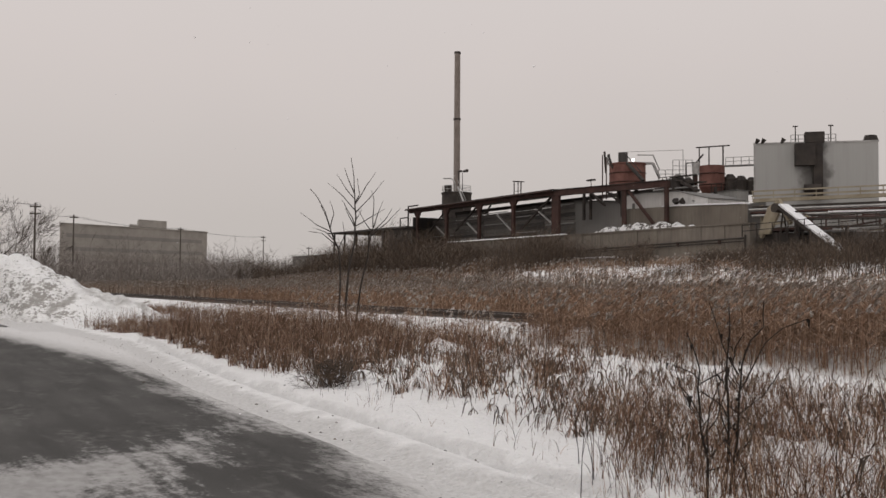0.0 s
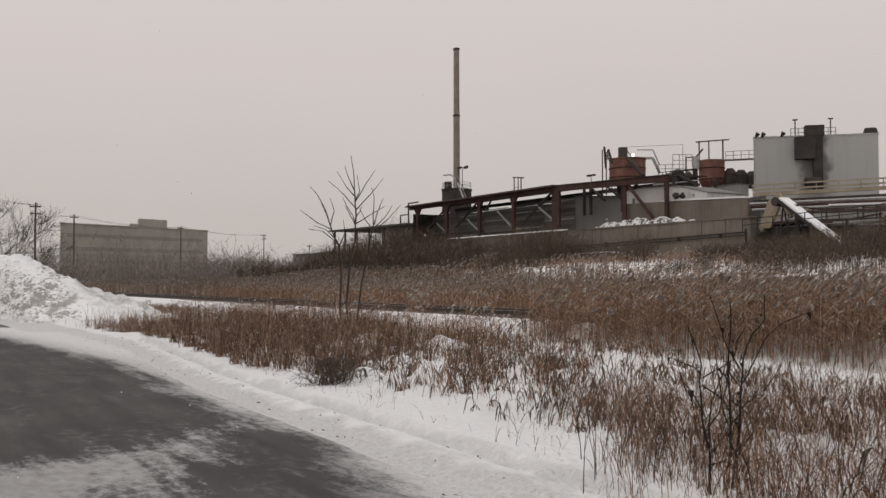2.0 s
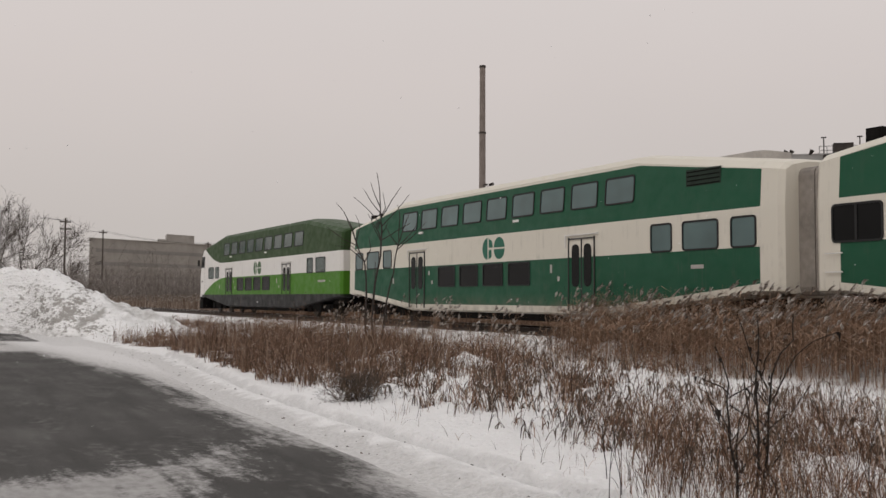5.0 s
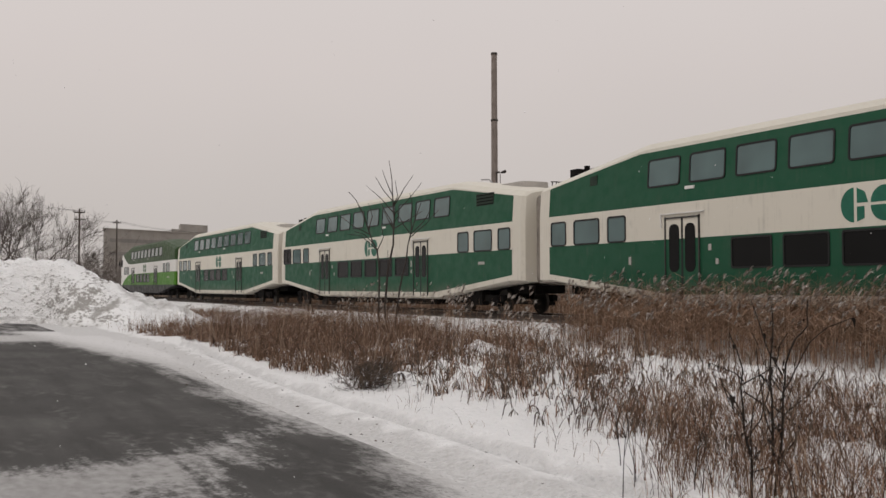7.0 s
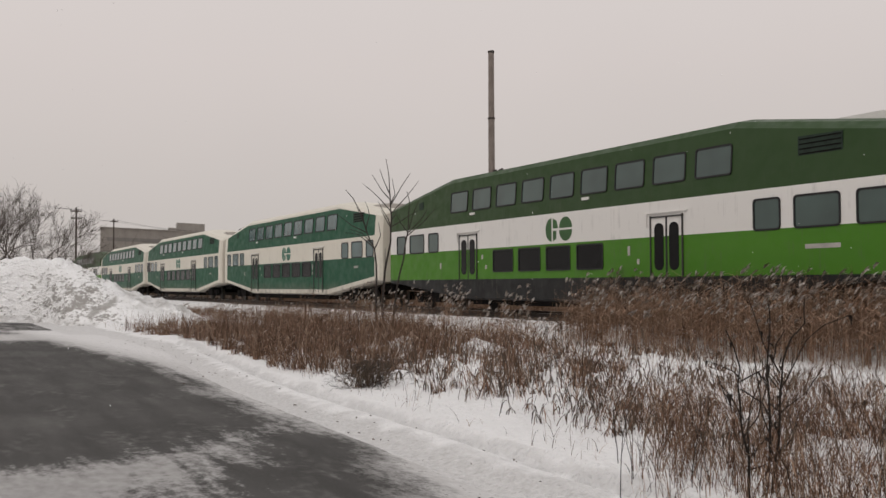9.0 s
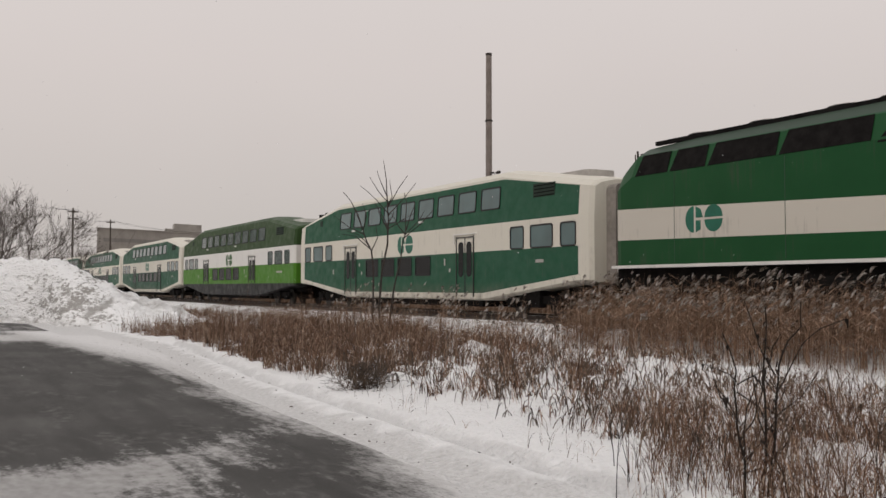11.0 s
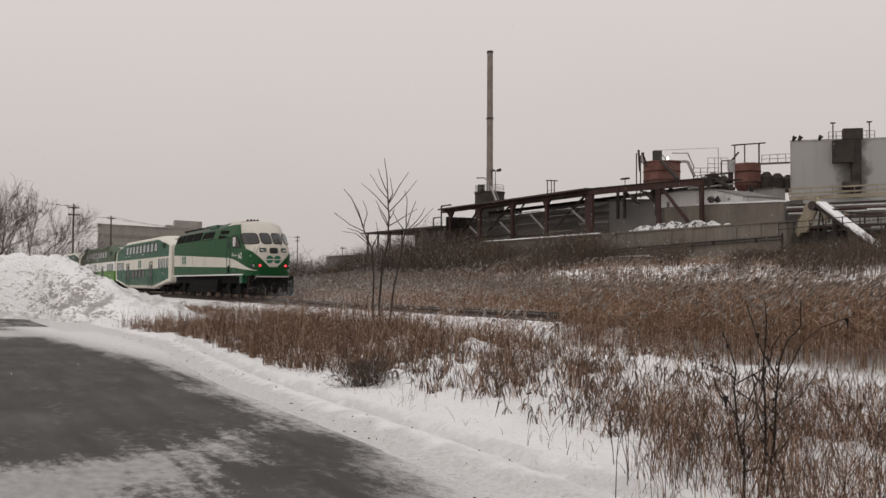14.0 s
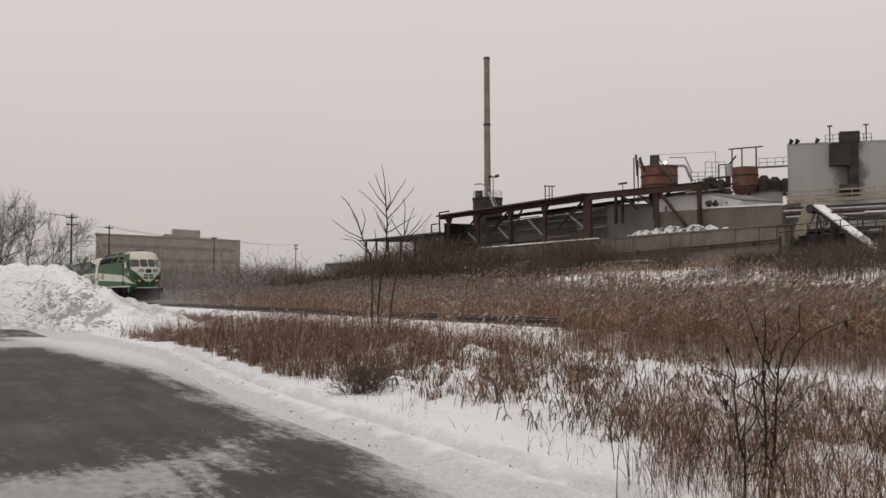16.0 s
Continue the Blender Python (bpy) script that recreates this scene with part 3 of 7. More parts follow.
    for u in (-8.9, 8.9):
        truck(c, u)
    for s in (-1, 1):
        if kind == "cab" and s < 0:
            continue
        part("gangway", Geo().prism(rounded(-0.95, 0.95, 1.05, 4.0, 0.2), "x", s * 12.45, s * 12.94), BELLOWS, c)
    if kind == "cab":
        for side in (-1, 1):
            pts = [(-12.38, 2.97), (-11.62, 2.97), (-11.62, 3.7), (-12.22, 3.7)]
            w = part("window", Geo().prism(pts, "y", side * 1.36, side * 1.515), RUBBER, c)
            part("glass", Geo().prism([(-12.28, 3.03), (-11.68, 3.03), (-11.68, 3.64), (-12.17, 3.64)], "y", side * 1.41, side * 1.525), GLASS_DARK, w)
            part("mirror", Geo().box(-12.75, -12.62, side * 1.62 - 0.06, side * 1.62 + 0.06, 3.1, 3.5), RUBBER, c)
            part("lettering_bar", Geo().box(-12.3, -12.02, min(side * 1.46, side * 1.512), max(side * 1.46, side * 1.512), 2.0, 2.09), DOOR_EDGE, c)
            part("cab_door_seam", Geo().box(-11.52, -11.49, min(side * 1.49, side * 1.506), max(side * 1.49, side * 1.506), 1.1, 3.5), GREYBOX, c)
        v = [(-13.24, -1.05, 2.98), (-13.24, 1.05, 2.98), (-12.82, 1.05, 3.74), (-12.82, -1.05, 3.74)]
        part("windscreen", (v + [(a - 0.03, b, cc + 0.02) for a, b, cc in v], [(0, 1, 2, 3), (4, 7, 6, 5), (0, 4, 5, 1), (2, 6, 7, 3), (0, 3, 7, 4), (1, 5, 6, 2)]), GLASS_DARK, c)
        part("snow_plough", Geo().prism([(-13.5, 0.2), (-12.7, 0.2), (-12.6, 1.0), (-13.35, 1.0)], "y", -1.3, 1.3), IRON, c)
        part("coupler", Geo().box(-13.95, -13.2, -0.15, 0.15, 0.72, 1.0), IRON, c)
    return c


SPACING = 25.91
cab_car = coach("cab", "lime, white and dark green double-deck cab car, lightly dirty")
old_first = coach("old", "cream and dark green double-deck coach with dirty lower panels")
old_second = coach("old", "cream and green double-deck coach with five lower windows, dirty sills", 5)
lime_coach = coach("lime", "lime, white and dark green double-deck coach, dark underframe")
old_end = coach("old", "cream and green double-deck coach with a wide cab-end window", 5, True)
coaches = [cab_car, old_first, old_end, old_second, lime_coach, copy_thing(old_first, pose(0, 0, 0))]


# ---- locomotive: rear coupling at the origin, nose towards +x ----
def make_loco_paint():
    m = Mat("locomotive_paint", 0.5, 0, 0.18)
    u, z, y = m.x, m.z, m.y.size()
    dirt = m.noise(0.9, 6, 0, 1)
    green = m.mix(dirt * 0.5, (0.005, 0.058, 0.015), (0.014, 0.083, 0.026))
    cream = (0.56, 0.52, 0.455)
    sweep = (u - 16.0).most(0.0)
    drop = sweep * sweep
    band = (z - 2.27 + u * 0.0175 + drop * 0.008).least((u * -0.034 + 3.15) - drop * 0.032 - z)
    col = m.mix(band.above(0.0), green, cream)
    # cream heart on the nose, running up to a cream cab roof
    heart = (z - 1.72 - y).least(z - 4.4 + (u - 18.5) * 1.0)
    col = m.mix(heart.above(0.0), col, cream)
    roof = (z - 4.69).least(u - 14.6 - y * 0.6)
    col = m.mix(roof.above(0.0), col, cream)
    col = m.mix((z - 4.6).least(u * -1.0 + 14.6).above(0.0) * 0.75, col, (0.05, 0.062, 0.052))
    col = m.mix((m.noise(5, 4, 0, 1, (3, 1, 0.15)) * dirt - 0.4).most(0.0).least(0.4), col, (0.05, 0.045, 0.038))
    m.color(col)
    return m.m


CAB_GLASS = make_glass("cab_glass", (0.012, 0.010, 0.009), 0.18)
SEAM = plain("seam_sealant", (0.03, 0.06, 0.04), 0.6)
LOCO, LOCO_GREEN = make_loco_paint(), plain("locomotive_green", (0.008, 0.08, 0.038), 0.42)


def make_lamp():
    m = Mat("red_marker", 0.3)
    m.color((0.5, 0.02, 0.02))
    m.b.inputs["Emission Color"].default_value = (1.0, 0.05, 0.06, 1)
    m.b.inputs["Emission Strength"].default_value = 1.5
    return m.m


RED = make_lamp()
LENS = make_glass("lamp_lens", (0.25, 0.25, 0.25), 0.1)


def loco_section(u, top, low, half, narrow=1.0, shoulder=0.78, edge=0.24):
    pts = [(half, low), (half, 3.98 * min(1, top / 4.72)), (half * 0.86, top - edge), (half * shoulder * 0.75, top - 0.05), (0, top)]
    pts = [(a * narrow, b) for a, b in pts]
    return [(u, a, b) for a, b in pts + [(-a, b) for a, b in pts[-2::-1]]]


def locomotive():
    c = thing("locomotive", "green and cream diesel locomotive with red marker lights", "locomotive")
    secs = [loco_section(u, t, 1.55, h, edge=e) for u, t, h, e in ((0.8, 4.3, 1.45, 0.24), (1.0, 4.42, 1.5, 0.24), (1.5, 4.84, 1.5, 0.3), (3.5, 4.93, 1.5, 0.38), (9.0, 4.95, 1.5, 0.4), (12.8, 4.96, 1.5, 0.4), (14.4, 4.99, 1.5, 0.35), (16.2, 5.0, 1.5, 0.31), (17.4, 4.97, 1.5, 0.28))]
    part("body", loft(secs), LOCO, c)
    # rounded nose: rings of a superellipse, level by level
    LV = [1.42, 1.75, 2.1, 2.5, 2.95, 3.3, 3.7, 4.05, 4.4, 4.64, 4.82, 4.92]

    def reach(z):
        return float(np.interp(z, [1.42, 2.1, 2.6, 2.95, 3.3, 3.7, 4.05, 4.4, 4.64, 4.82, 4.92], [20.75, 20.98, 21.05, 21.04, 20.94, 20.58, 20.18, 19.74, 19.35, 18.75, 18.1])) - 17.4

    def half(z):
        return float(np.interp(z, [1.4, 3.96, 4.69, 4.89, 4.93], [1.5, 1.5, 1.29, 0.88, 0.05]))

    def square(z):
        return float(np.interp(z, [1.4, 3.0, 3.5, 4.2], [3.9, 3.5, 2.7, 2.5]))

    def front(z, q, off=0.0):
        k, n = min(1.0, abs(q) / (half(z) + off)), square(z)
        return 17.4 + (reach(z) + off) * (1 - k ** n) ** (1 / n)
    rings = []
    for z in LV:
        ring = []
        for i in range(-18, 19):
            w = radians(i * 5)
            ring.append((17.4 + reach(z) * max(0.0, math.cos(w)) ** (2 / square(z)), half(z) * math.copysign(abs(math.sin(w)) ** (2 / square(z)), w), z))
        rings.append(ring)
    nv = [p for r in rings for p in r]
    nf = [(a * 37 + i, a * 37 + i + 1, (a + 1) * 37 + i + 1, (a + 1) * 37 + i) for a in range(len(LV) - 1) for i in range(36)]
    nf += [tuple(range(36, -1, -1)), tuple((len(LV) - 1) * 37 + i for i in range(37))]
    part("nose", (nv, nf), LOCO, c, smooth=False)
    part("frame_sill", Geo().box(0.6, 19.5, -1.52, 1.52, 1.47, 1.55), PALE, c)
    g = Geo().box(0.5, 20.5, -1.2, 1.2, 0.95, 1.47)
    g.prism([(6.6, 0.35), (13.4, 0.35), (13.8, 1.2), (6.2, 1.2)], "y", -1.45, 1.45)
    part("fuel_tank", g, IRON, c)
    part("plough", Geo().prism([(20.4, 0.22), (21.15, 0.22), (20.9, 0.8), (20.4, 0.8)], "y", -1.35, 1.35), IRON, c)
    part("buffer_beam", Geo().box(20.0, 20.6, -1.35, 1.35, 0.8, 1.42), IRON, c)
    part("front_step", Geo().box(20.5, 20.93, -1.0, 1.0, 1.35, 1.42), GREYBOX, c)
    for y in (-1.3, 1.3):
        part("step_guard", Geo().box(18.95, 19.5, y - 0.2, y + 0.2, 0.98, 1.47), LOCO_GREEN, c)
        part("step_ladder", Geo().box(20.2, 20.7, y - 0.12, y + 0.12, 0.3, 1.4), IRON, c)
    part("coupler", Geo().box(21.0, 21.7, -0.16, 0.16, 0.75, 1.05), IRON, c)
    for u in (4.2, 16.6):
        truck(c, u - 1.0)
        truck(c, u + 1.3)
    for side in (-1, 1):
        y = side

        def plate(name, pts, mat, d0=1.46, d1=1.515, label=""):
            return part(name, Geo().prism(pts, "y", y * d0, y * d1), mat, c, label)
        for a, b in ((1.65, 2.95), (3.05, 4.35), (4.45, 6.65), (6.75, 9.2)):
            lean = [(a, y * 1.512, 3.99), (b, y * 1.512, 3.99), (b - 0.05, y * 1.31, 4.56), (a + 0.12, y * 1.31, 4.56)]
            part("radiator_grille", (lean + [(p, q * 0.97, r - 0.03) for p, q, r in lean], [(0, 1, 2, 3), (7, 6, 5, 4), (0, 4, 5, 1), (1, 5, 6, 2), (2, 6, 7, 3), (3, 7, 4, 0)]), IRON, c)
        lean = [(9.35, y * 1.512, 3.93), (12.7, y * 1.512, 3.93), (12.55, y * 1.345, 4.48), (9.75, y * 1.345, 4.48)]
        part("intake_grille", (lean + [(p, q * 0.97, r - 0.03) for p, q, r in lean], [(0, 1, 2, 3), (7, 6, 5, 4), (0, 4, 5, 1), (1, 5, 6, 2), (2, 6, 7, 3), (3, 7, 4, 0)]), IRON, c)
        plate("vent_slot", [(14.02, 3.90), (15.98, 3.90), (15.98, 4.0), (14.03, 4.14)], IRON, 1.44, 1.512)
        plate("vent_slot", [(14.2, 4.22), (16.2, 4.16), (16.2, 4.36), (14.5, 4.44)], IRON, 1.36, 1.47)
        d = plate("cab_door", rounded(16.22, 16.9, 1.56, 3.95, 0.05, 1), LOCO, 1.47, 1.508)
        part("door_glass", Geo().prism(rounded(16.36, 16.8, 3.2, 3.86, 0.07), "y", y * 1.5, y * 1.52), GLASS_DARK, d)
        for u in (16.18, 16.93):
            part("grab_rail", Geo().tube([(u, y * 1.56, 1.6), (u, y * 1.56, 3.9)], [0.02, 0.02], 6), LOCO_GREEN, d)
        part("step_well", Geo().box(16.3, 16.85, min(y * 1.5, y * 1.52), max(y * 1.5, y * 1.52), 1.6, 2.1), IRON, d)
        w = plate("cab_window", [(17.16, 3.2), (19.0, 3.2), (18.6, 3.72), (18.05, 3.98), (17.22, 3.98)], RUBBER, 1.40, 1.515)
        part("glass", Geo().prism([(17.24, 3.27), (17.92, 3.27), (17.92, 3.9), (17.28, 3.9)], "y", y * 1.5, y * 1.522), CAB_GLASS, w)
        part("glass", Geo().prism([(18.02, 3.27), (18.8, 3.27), (18.5, 3.66), (18.02, 3.88)], "y", y * 1.5, y * 1.522), CAB_GLASS, w)
        part("mirror", Geo().box(18.12, 18.24, min(y * 1.56, y * 1.70), max(y * 1.56, y * 1.70), 3.28, 3.85), PALE, c, "white rear-view mirror")
        p = plate("air_vent", rounded(17.12, 18.42, 1.66, 2.26, 0.08), LOCO, 1.47, 1.512)
        for i in range(5):
            part("slat", Geo().box(17.4, 18.15, min(y * 1.5, y * 1.525), max(y * 1.5, y * 1.525), 1.72 + i * 0.1, 1.76 + i * 0.1), PALE if i > 2 else LOCO_GREEN, p)
        logo(c, 4.3, 2.67, 0.34, y * 1.504 - 0.003, LOGO_OLD)
        for u in (3.2, 6.9, 10.4, 13.2):
            part("panel_seam", Geo().box(u, u + 0.014, min(y * 1.49, y * 1.505), max(y * 1.49, y * 1.505), 1.6, 3.95), SEAM, c)
        part("lettering_bar", Geo().box(17.5, 18.35, min(y * 1.49, y * 1.506), max(y * 1.49, y * 1.506), 2.67, 2.76), GREYBOX, c)
        part("lettering_bar", Geo().prism([(17.22, 2.62), (17.4, 2.72), (17.42, 2.9), (17.2, 2.88)], "y", y * 1.49, y * 1.506), GREYBOX, c)
        # number on the cab side
        cur = bpy.data.curves.new("road_number", "FONT")
        cur.body, cur.size, cur.extrude, cur.align_x = "642", 0.52, 0.004, "CENTER"
        cur.materials.append(PALE)
        txt = new("road_number", cur)
        txt.parent = c
        txt.location, txt.rotation_euler = (19.0, y * 1.495, 2.50), (radians(90), 0, 0 if y < 0 else radians(180))
        # nose lamps
        for dy, mat in ((1.12, LENS), (0.80, RED)):
            x = front(2.05, dy) - 0.02
            h = part("headlight", Geo().tube([(x - 0.2, y * dy, 2.05), (x + 0.06, y * dy, 2.05)], [0.14, 0.14], 14), RUBBER, c)
            part("lens", Geo().tube([(x + 0.05, y * dy, 2.05), (x + 0.075, y * dy, 2.05)], [0.085, 0.07], 14), mat, h)

    def patch(name, q0, q1, z0, z1, mat, off, parent=c, soft=0.14):
        """A panel that follows the nose."""
        n1, n2 = 10, 6
        v = []
        for i in range(n1 + 1):
            for j in range(n2 + 1):
                a, b = i / n1 * 2 - 1, j / n2 * 2 - 1
                a2, b2 = a * (1 - soft * abs(b) ** 5), b * (1 - soft * abs(a) ** 5)
                q, z = (q0 + q1) / 2 + a2 * (q1 - q0) / 2, (z0 + z1) / 2 + b2 * (z1 - z0) / 2
                v.append((front(z, q, off), q * (1 + off / 1.5 * (abs(q) > 1.2)), z))
        f = [(i * (n2 + 1) + j, (i + 1) * (n2 + 1) + j, (i + 1) * (n2 + 1) + j + 1, i * (n2 + 1) + j + 1) for i in range(n1) for j in range(n2)]
        return part(name, (v, f), mat, parent)
    for q0, q1 in ((-1.44, -0.74), (-0.68, -0.03), (0.03, 0.68), (0.74, 1.44)):
        w = patch("windscreen", q0, q1, 3.36, 4.08, RUBBER, 0.03)
        patch("glass", q0 + 0.05, q1 - 0.05, 3.41, 4.03, CAB_GLASS, 0.045, w)
    for q0, q1, z0, z1 in ((-0.86, -0.44, 2.86, 3.12), (-0.27, 0.27, 2.78, 3.14), (0.44, 0.86, 2.86, 3.12)):
        w = patch("number_board" if abs(q0 + q1) > 0.1 else "lamp_panel", q0, q1, z0, z1, RUBBER, 0.02)
        if abs(q0 + q1) > 0.1:
            patch("glass", q0 + 0.05, q1 - 0.05, z0 + 0.05, z1 - 0.05, GLASS, 0.028, w)
            mid = (q0 + q1) / 2
            cur = bpy.data.curves.new("board_number", "FONT")
            cur.body, cur.size, cur.extrude, cur.align_x = "642", 0.21, 0.003, "CENTER"
            cur.materials.append(PALE)
            txt = new("board_number", cur)
            txt.parent = w
            txt.location, txt.rotation_euler = (front(2.91, mid, 0.05), mid, 2.91), (radians(62), 0, radians(90 + 12 * mid))
    for s_, cq in ((-1, -0.24), (1, 0.24)):
        for a0, a1, dz in ((4, 176, 0.02), (184, 356, -0.02)):
            pts = [(cq + 0.225 * math.cos(radians(a)), 2.42 + dz + 0.22 * math.sin(radians(a))) for a in np.linspace(a0, a1, 14)]
            part("emblem", ([(front(z, q, 0.015) + 0.004, q, z) for q, z in pts], [tuple(range(len(pts)))]), LOGO_OLD, c)
    g = Geo()
    for i in range(4):
        g.tube([(16.3 + i * 0.12, -0.3 + 0.18 * i, 5.0), (16.6 + i * 0.12, -0.3 + 0.18 * i, 5.03)], [0.035, 0.085], 8)
        g.box(16.4 + i * 0.12, 16.48 + i * 0.12, -0.33 + 0.18 * i, -0.27 + 0.18 * i, 4.7, 5.0)
    part("horn", g, RUBBER, c)
    g = Geo()
    for u in (3.0, 5.2, 7.6, 9.0):
        fan = part("roof_fan", Geo().tube([(u, 0, 4.8), (u, 0, 5.06)], [0.66, 0.62], 18), IRON, c)
        for k in range(3):
            part("fan_guard", Geo().tube([(u + (0.2 + 0.2 * k) * math.cos(a * math.pi / 8), (0.2 + 0.2 * k) * math.sin(a * math.pi / 8), 5.075) for a in range(17)], [0.012] * 17, 4), GREYBOX, fan)
    for y in (-0.85, 0.85):
        part("roof_hatch", Geo().box(10.3, 12.2, y - 0.3, y + 0.3, 4.72, 4.95), LOCO_GREEN, c)
        part("roof_walkway", Geo().box(1.8, 9.8, y - 0.06, y + 0.06, 4.86, 4.97), IRON, c)
    for y in (-1.2, 1.2):
        part("rear_handrail", Geo().tube([(0.62, y, 1.5), (0.55, y, 1.8), (0.55, y, 2.9), (0.85, y, 3.0)], [0.025] * 4, 6), LOCO_GREEN, c)
        part("windscreen_wiper", Geo().tube([(front(3.3, 0.4 * y) + 0.06, 0.4 * y, 3.3), (front(3.75, 0.3 * y) + 0.08, 0.3 * y, 3.75)], [0.015, 0.01], 5), RUBBER, c)
    return c


loco = locomotive()
LOCO_AT = 5 * SPACING + 12.86


# ---- the plant on its raised ground beyond the track ----
def make_concrete():
    m = Mat("stained_concrete", 0.85, 0, 0.3)
    a, b = m.noise(0.25, 6, 0, 1), m.noise(1.5, 5, 0, 1, (2.5, 1, 0.25))
    c = m.mix(a, (0.14, 0.119, 0.098), (0.215, 0.188, 0.158))
    m.color(m.mix((b * 0.8 - 0.3).most(0.0), c, (0.10, 0.088, 0.078)))
    m.bump(m.noise(6, 5), 0.3, 0.03)
    return m.m


def make_sheet(name, col, ribs=3.0, stain=0.4):
    m = Mat(name, 0.55, 0.2, 0.4)
    streak = m.noise(1.2, 5, 0, 1, (2.0, 2.0, 0.12))
    n = m.noise(0.3, 4, 0.85, 1.12)
    c = m.mix(1.0, col, n, "MULTIPLY")
    m.color(m.mix((streak - 0.45).most(0.0) * stain, c, (0.14, 0.12, 0.10)))
    rib = ((m.x + m.y * 0.9) * ribs).op("FRACT")
    m.bump(rib.op("PINGPONG", 0.5), 0.5, 0.08)
    return m.m


def make_rust(name, a, b, vary=0.5):
    m = Mat(name, 0.8, 0.2, 0.3)
    m.color(m.mix(m.noise(0.8, 6, 0, 1), a, b))
    m.bump(m.noise(7, 4), 0.3, 0.02)
    return m.m


def make_soot():
    """Pale cladding blackened round the fan duct."""
    m = Mat("sooted_cladding", 0.55, 0.2, 0.4)
    streak = m.noise(1.2, 5, 0, 1, (2.0, 2.0, 0.12))
    c = m.mix((streak - 0.4).most(0.0) * 0.22, (0.36, 0.355, 0.342), (0.2, 0.185, 0.17))
    along = (m.x + 84.3) * 0.68 + (m.y - 92.9) * 0.735
    near = (along - 6.9).size() * -0.6 + 1.3 + (m.noise(0.7, 5, -0.5, 0.5))
    high = (m.z - 11.0) * 0.25
    m.color(m.mix(near.least(high).least(0.75).most(0.0), c, (0.075, 0.068, 0.062)))
    m.bump(((m.x + m.y * 0.9) * 2.0).op("FRACT").op("PINGPONG", 0.5), 0.12, 0.06)
    return m.m


CONCRETE = make_concrete()
SHEET_PALE = make_sheet("white_sheet_metal", (0.60, 0.585, 0.57), 2.0, 0.4)
SHEET_WHITE = make_sheet("pale_sheet_metal", (0.31, 0.305, 0.29), 2.0, 0.5)
SHEET_GREY = make_sheet("grey_sheet_metal", (0.155, 0.148, 0.14), 3.0, 0.6)
SHEET_DARK = make_sheet("dark_sheet_metal", (0.055, 0.05, 0.047), 3.0, 0.3)
RUST = make_rust("rusty_steel", (0.046, 0.028, 0.024), (0.082, 0.043, 0.036))
DARKSTEEL = make_rust("sooty_steel", (0.035, 0.03, 0.028), (0.07, 0.058, 0.05))
REDTANK = make_rust("red_oxide_paint", (0.13, 0.058, 0.048), (0.23, 0.115, 0.093))
STACK = make_rust("weathered_stack", (0.20, 0.165, 0.145), (0.29, 0.25, 0.225))
YELLOW = make_rust("faded_yellow_paint", (0.27, 0.225, 0.155), (0.40, 0.355, 0.28))
PIPE = plain("galvanised_pipe", (0.34, 0.33, 0.32), 0.5, 0.5, 0.2, 2)
SHEET_MID = make_sheet("weathered_siding", (0.105, 0.096, 0.088), 0.5, 0.7)
SHEET_WORN = make_sheet("worn_siding", (0.145, 0.133, 0.122), 0.5, 0.7)
BUILDING = make_sheet("far_masonry", (0.36, 0.335, 0.305), 0.02, 0.2)
DULL = make_sheet("far_window_band", (0.27, 0.255, 0.24), 0.05, 0.3)
LAMP_ON = Mat("lamp_glow")
LAMP_ON.b.inputs["Emission Color"].default_value = (1.0, 0.98, 0.95, 1)
LAMP_ON.b.inputs["Emission Strength"].default_value = 3.0
LAMP_ON = LAMP_ON.m

wall = thing("wall_retaining", "long stained concrete retaining wall above the reeds", "wall", kind="structure")
for i in range(18):
    x0 = -128.8 + i * 3.34
    part("panel", Geo().box(x0 + 0.04, x0 + 3.30, 75.0 + 0.03 * (i % 3), 75.8, 2.6, 7.95 + 0.04 * (i % 2)), CONCRETE, wall)
part("core", Geo().box(-128.7, -68.9, 75.2, 75.7, 2.6, 7.9), CONCRETE, wall)
part("coping", Geo().box(-128.9, -68.6, 74.92, 75.9, 7.96, 8.1), CONCRETE, wall)
for z, r in ((6.25, 0.09), (5.95, 0.06)):
    part("pipe", Geo().tube([(-100, 74.8, z - 0.4), (-84, 74.8, z), (-69, 74.8, z + 0.28)], [r, r, r], 6), DARKSTEEL, wall)
for k in range(5):
    part("pipe_bracket", Geo().box(-97 + k * 6.1, -96.9 + k * 6.1, 74.7, 75.0, 5.75 + 0.07 * k, 6.25 + 0.07 * k), RUST, wall)
part("snow_cap", Geo().prism([(74.95, 8.1), (75.85, 8.1), (75.7, 8.26), (75.1, 8.26)], "x", -128.8, -99.5), SNOW, wall)
part("ledge", Geo().box(-105, -88.4, 73.2, 75, 3.2, 4.92), CONCRETE, wall)
part("ledge_snow", Geo().box(-105, -88.5, 73.25, 75, 4.924, 5.1), SNOW, wall)

yard = Geo().box(-128.6, -69.4, 75.9, 140, 3.0, 7.6)
tagged(part("pavement_yard", yard, CONCRETE), "raised concrete yard behind the retaining wall", "yard", kind="structure")

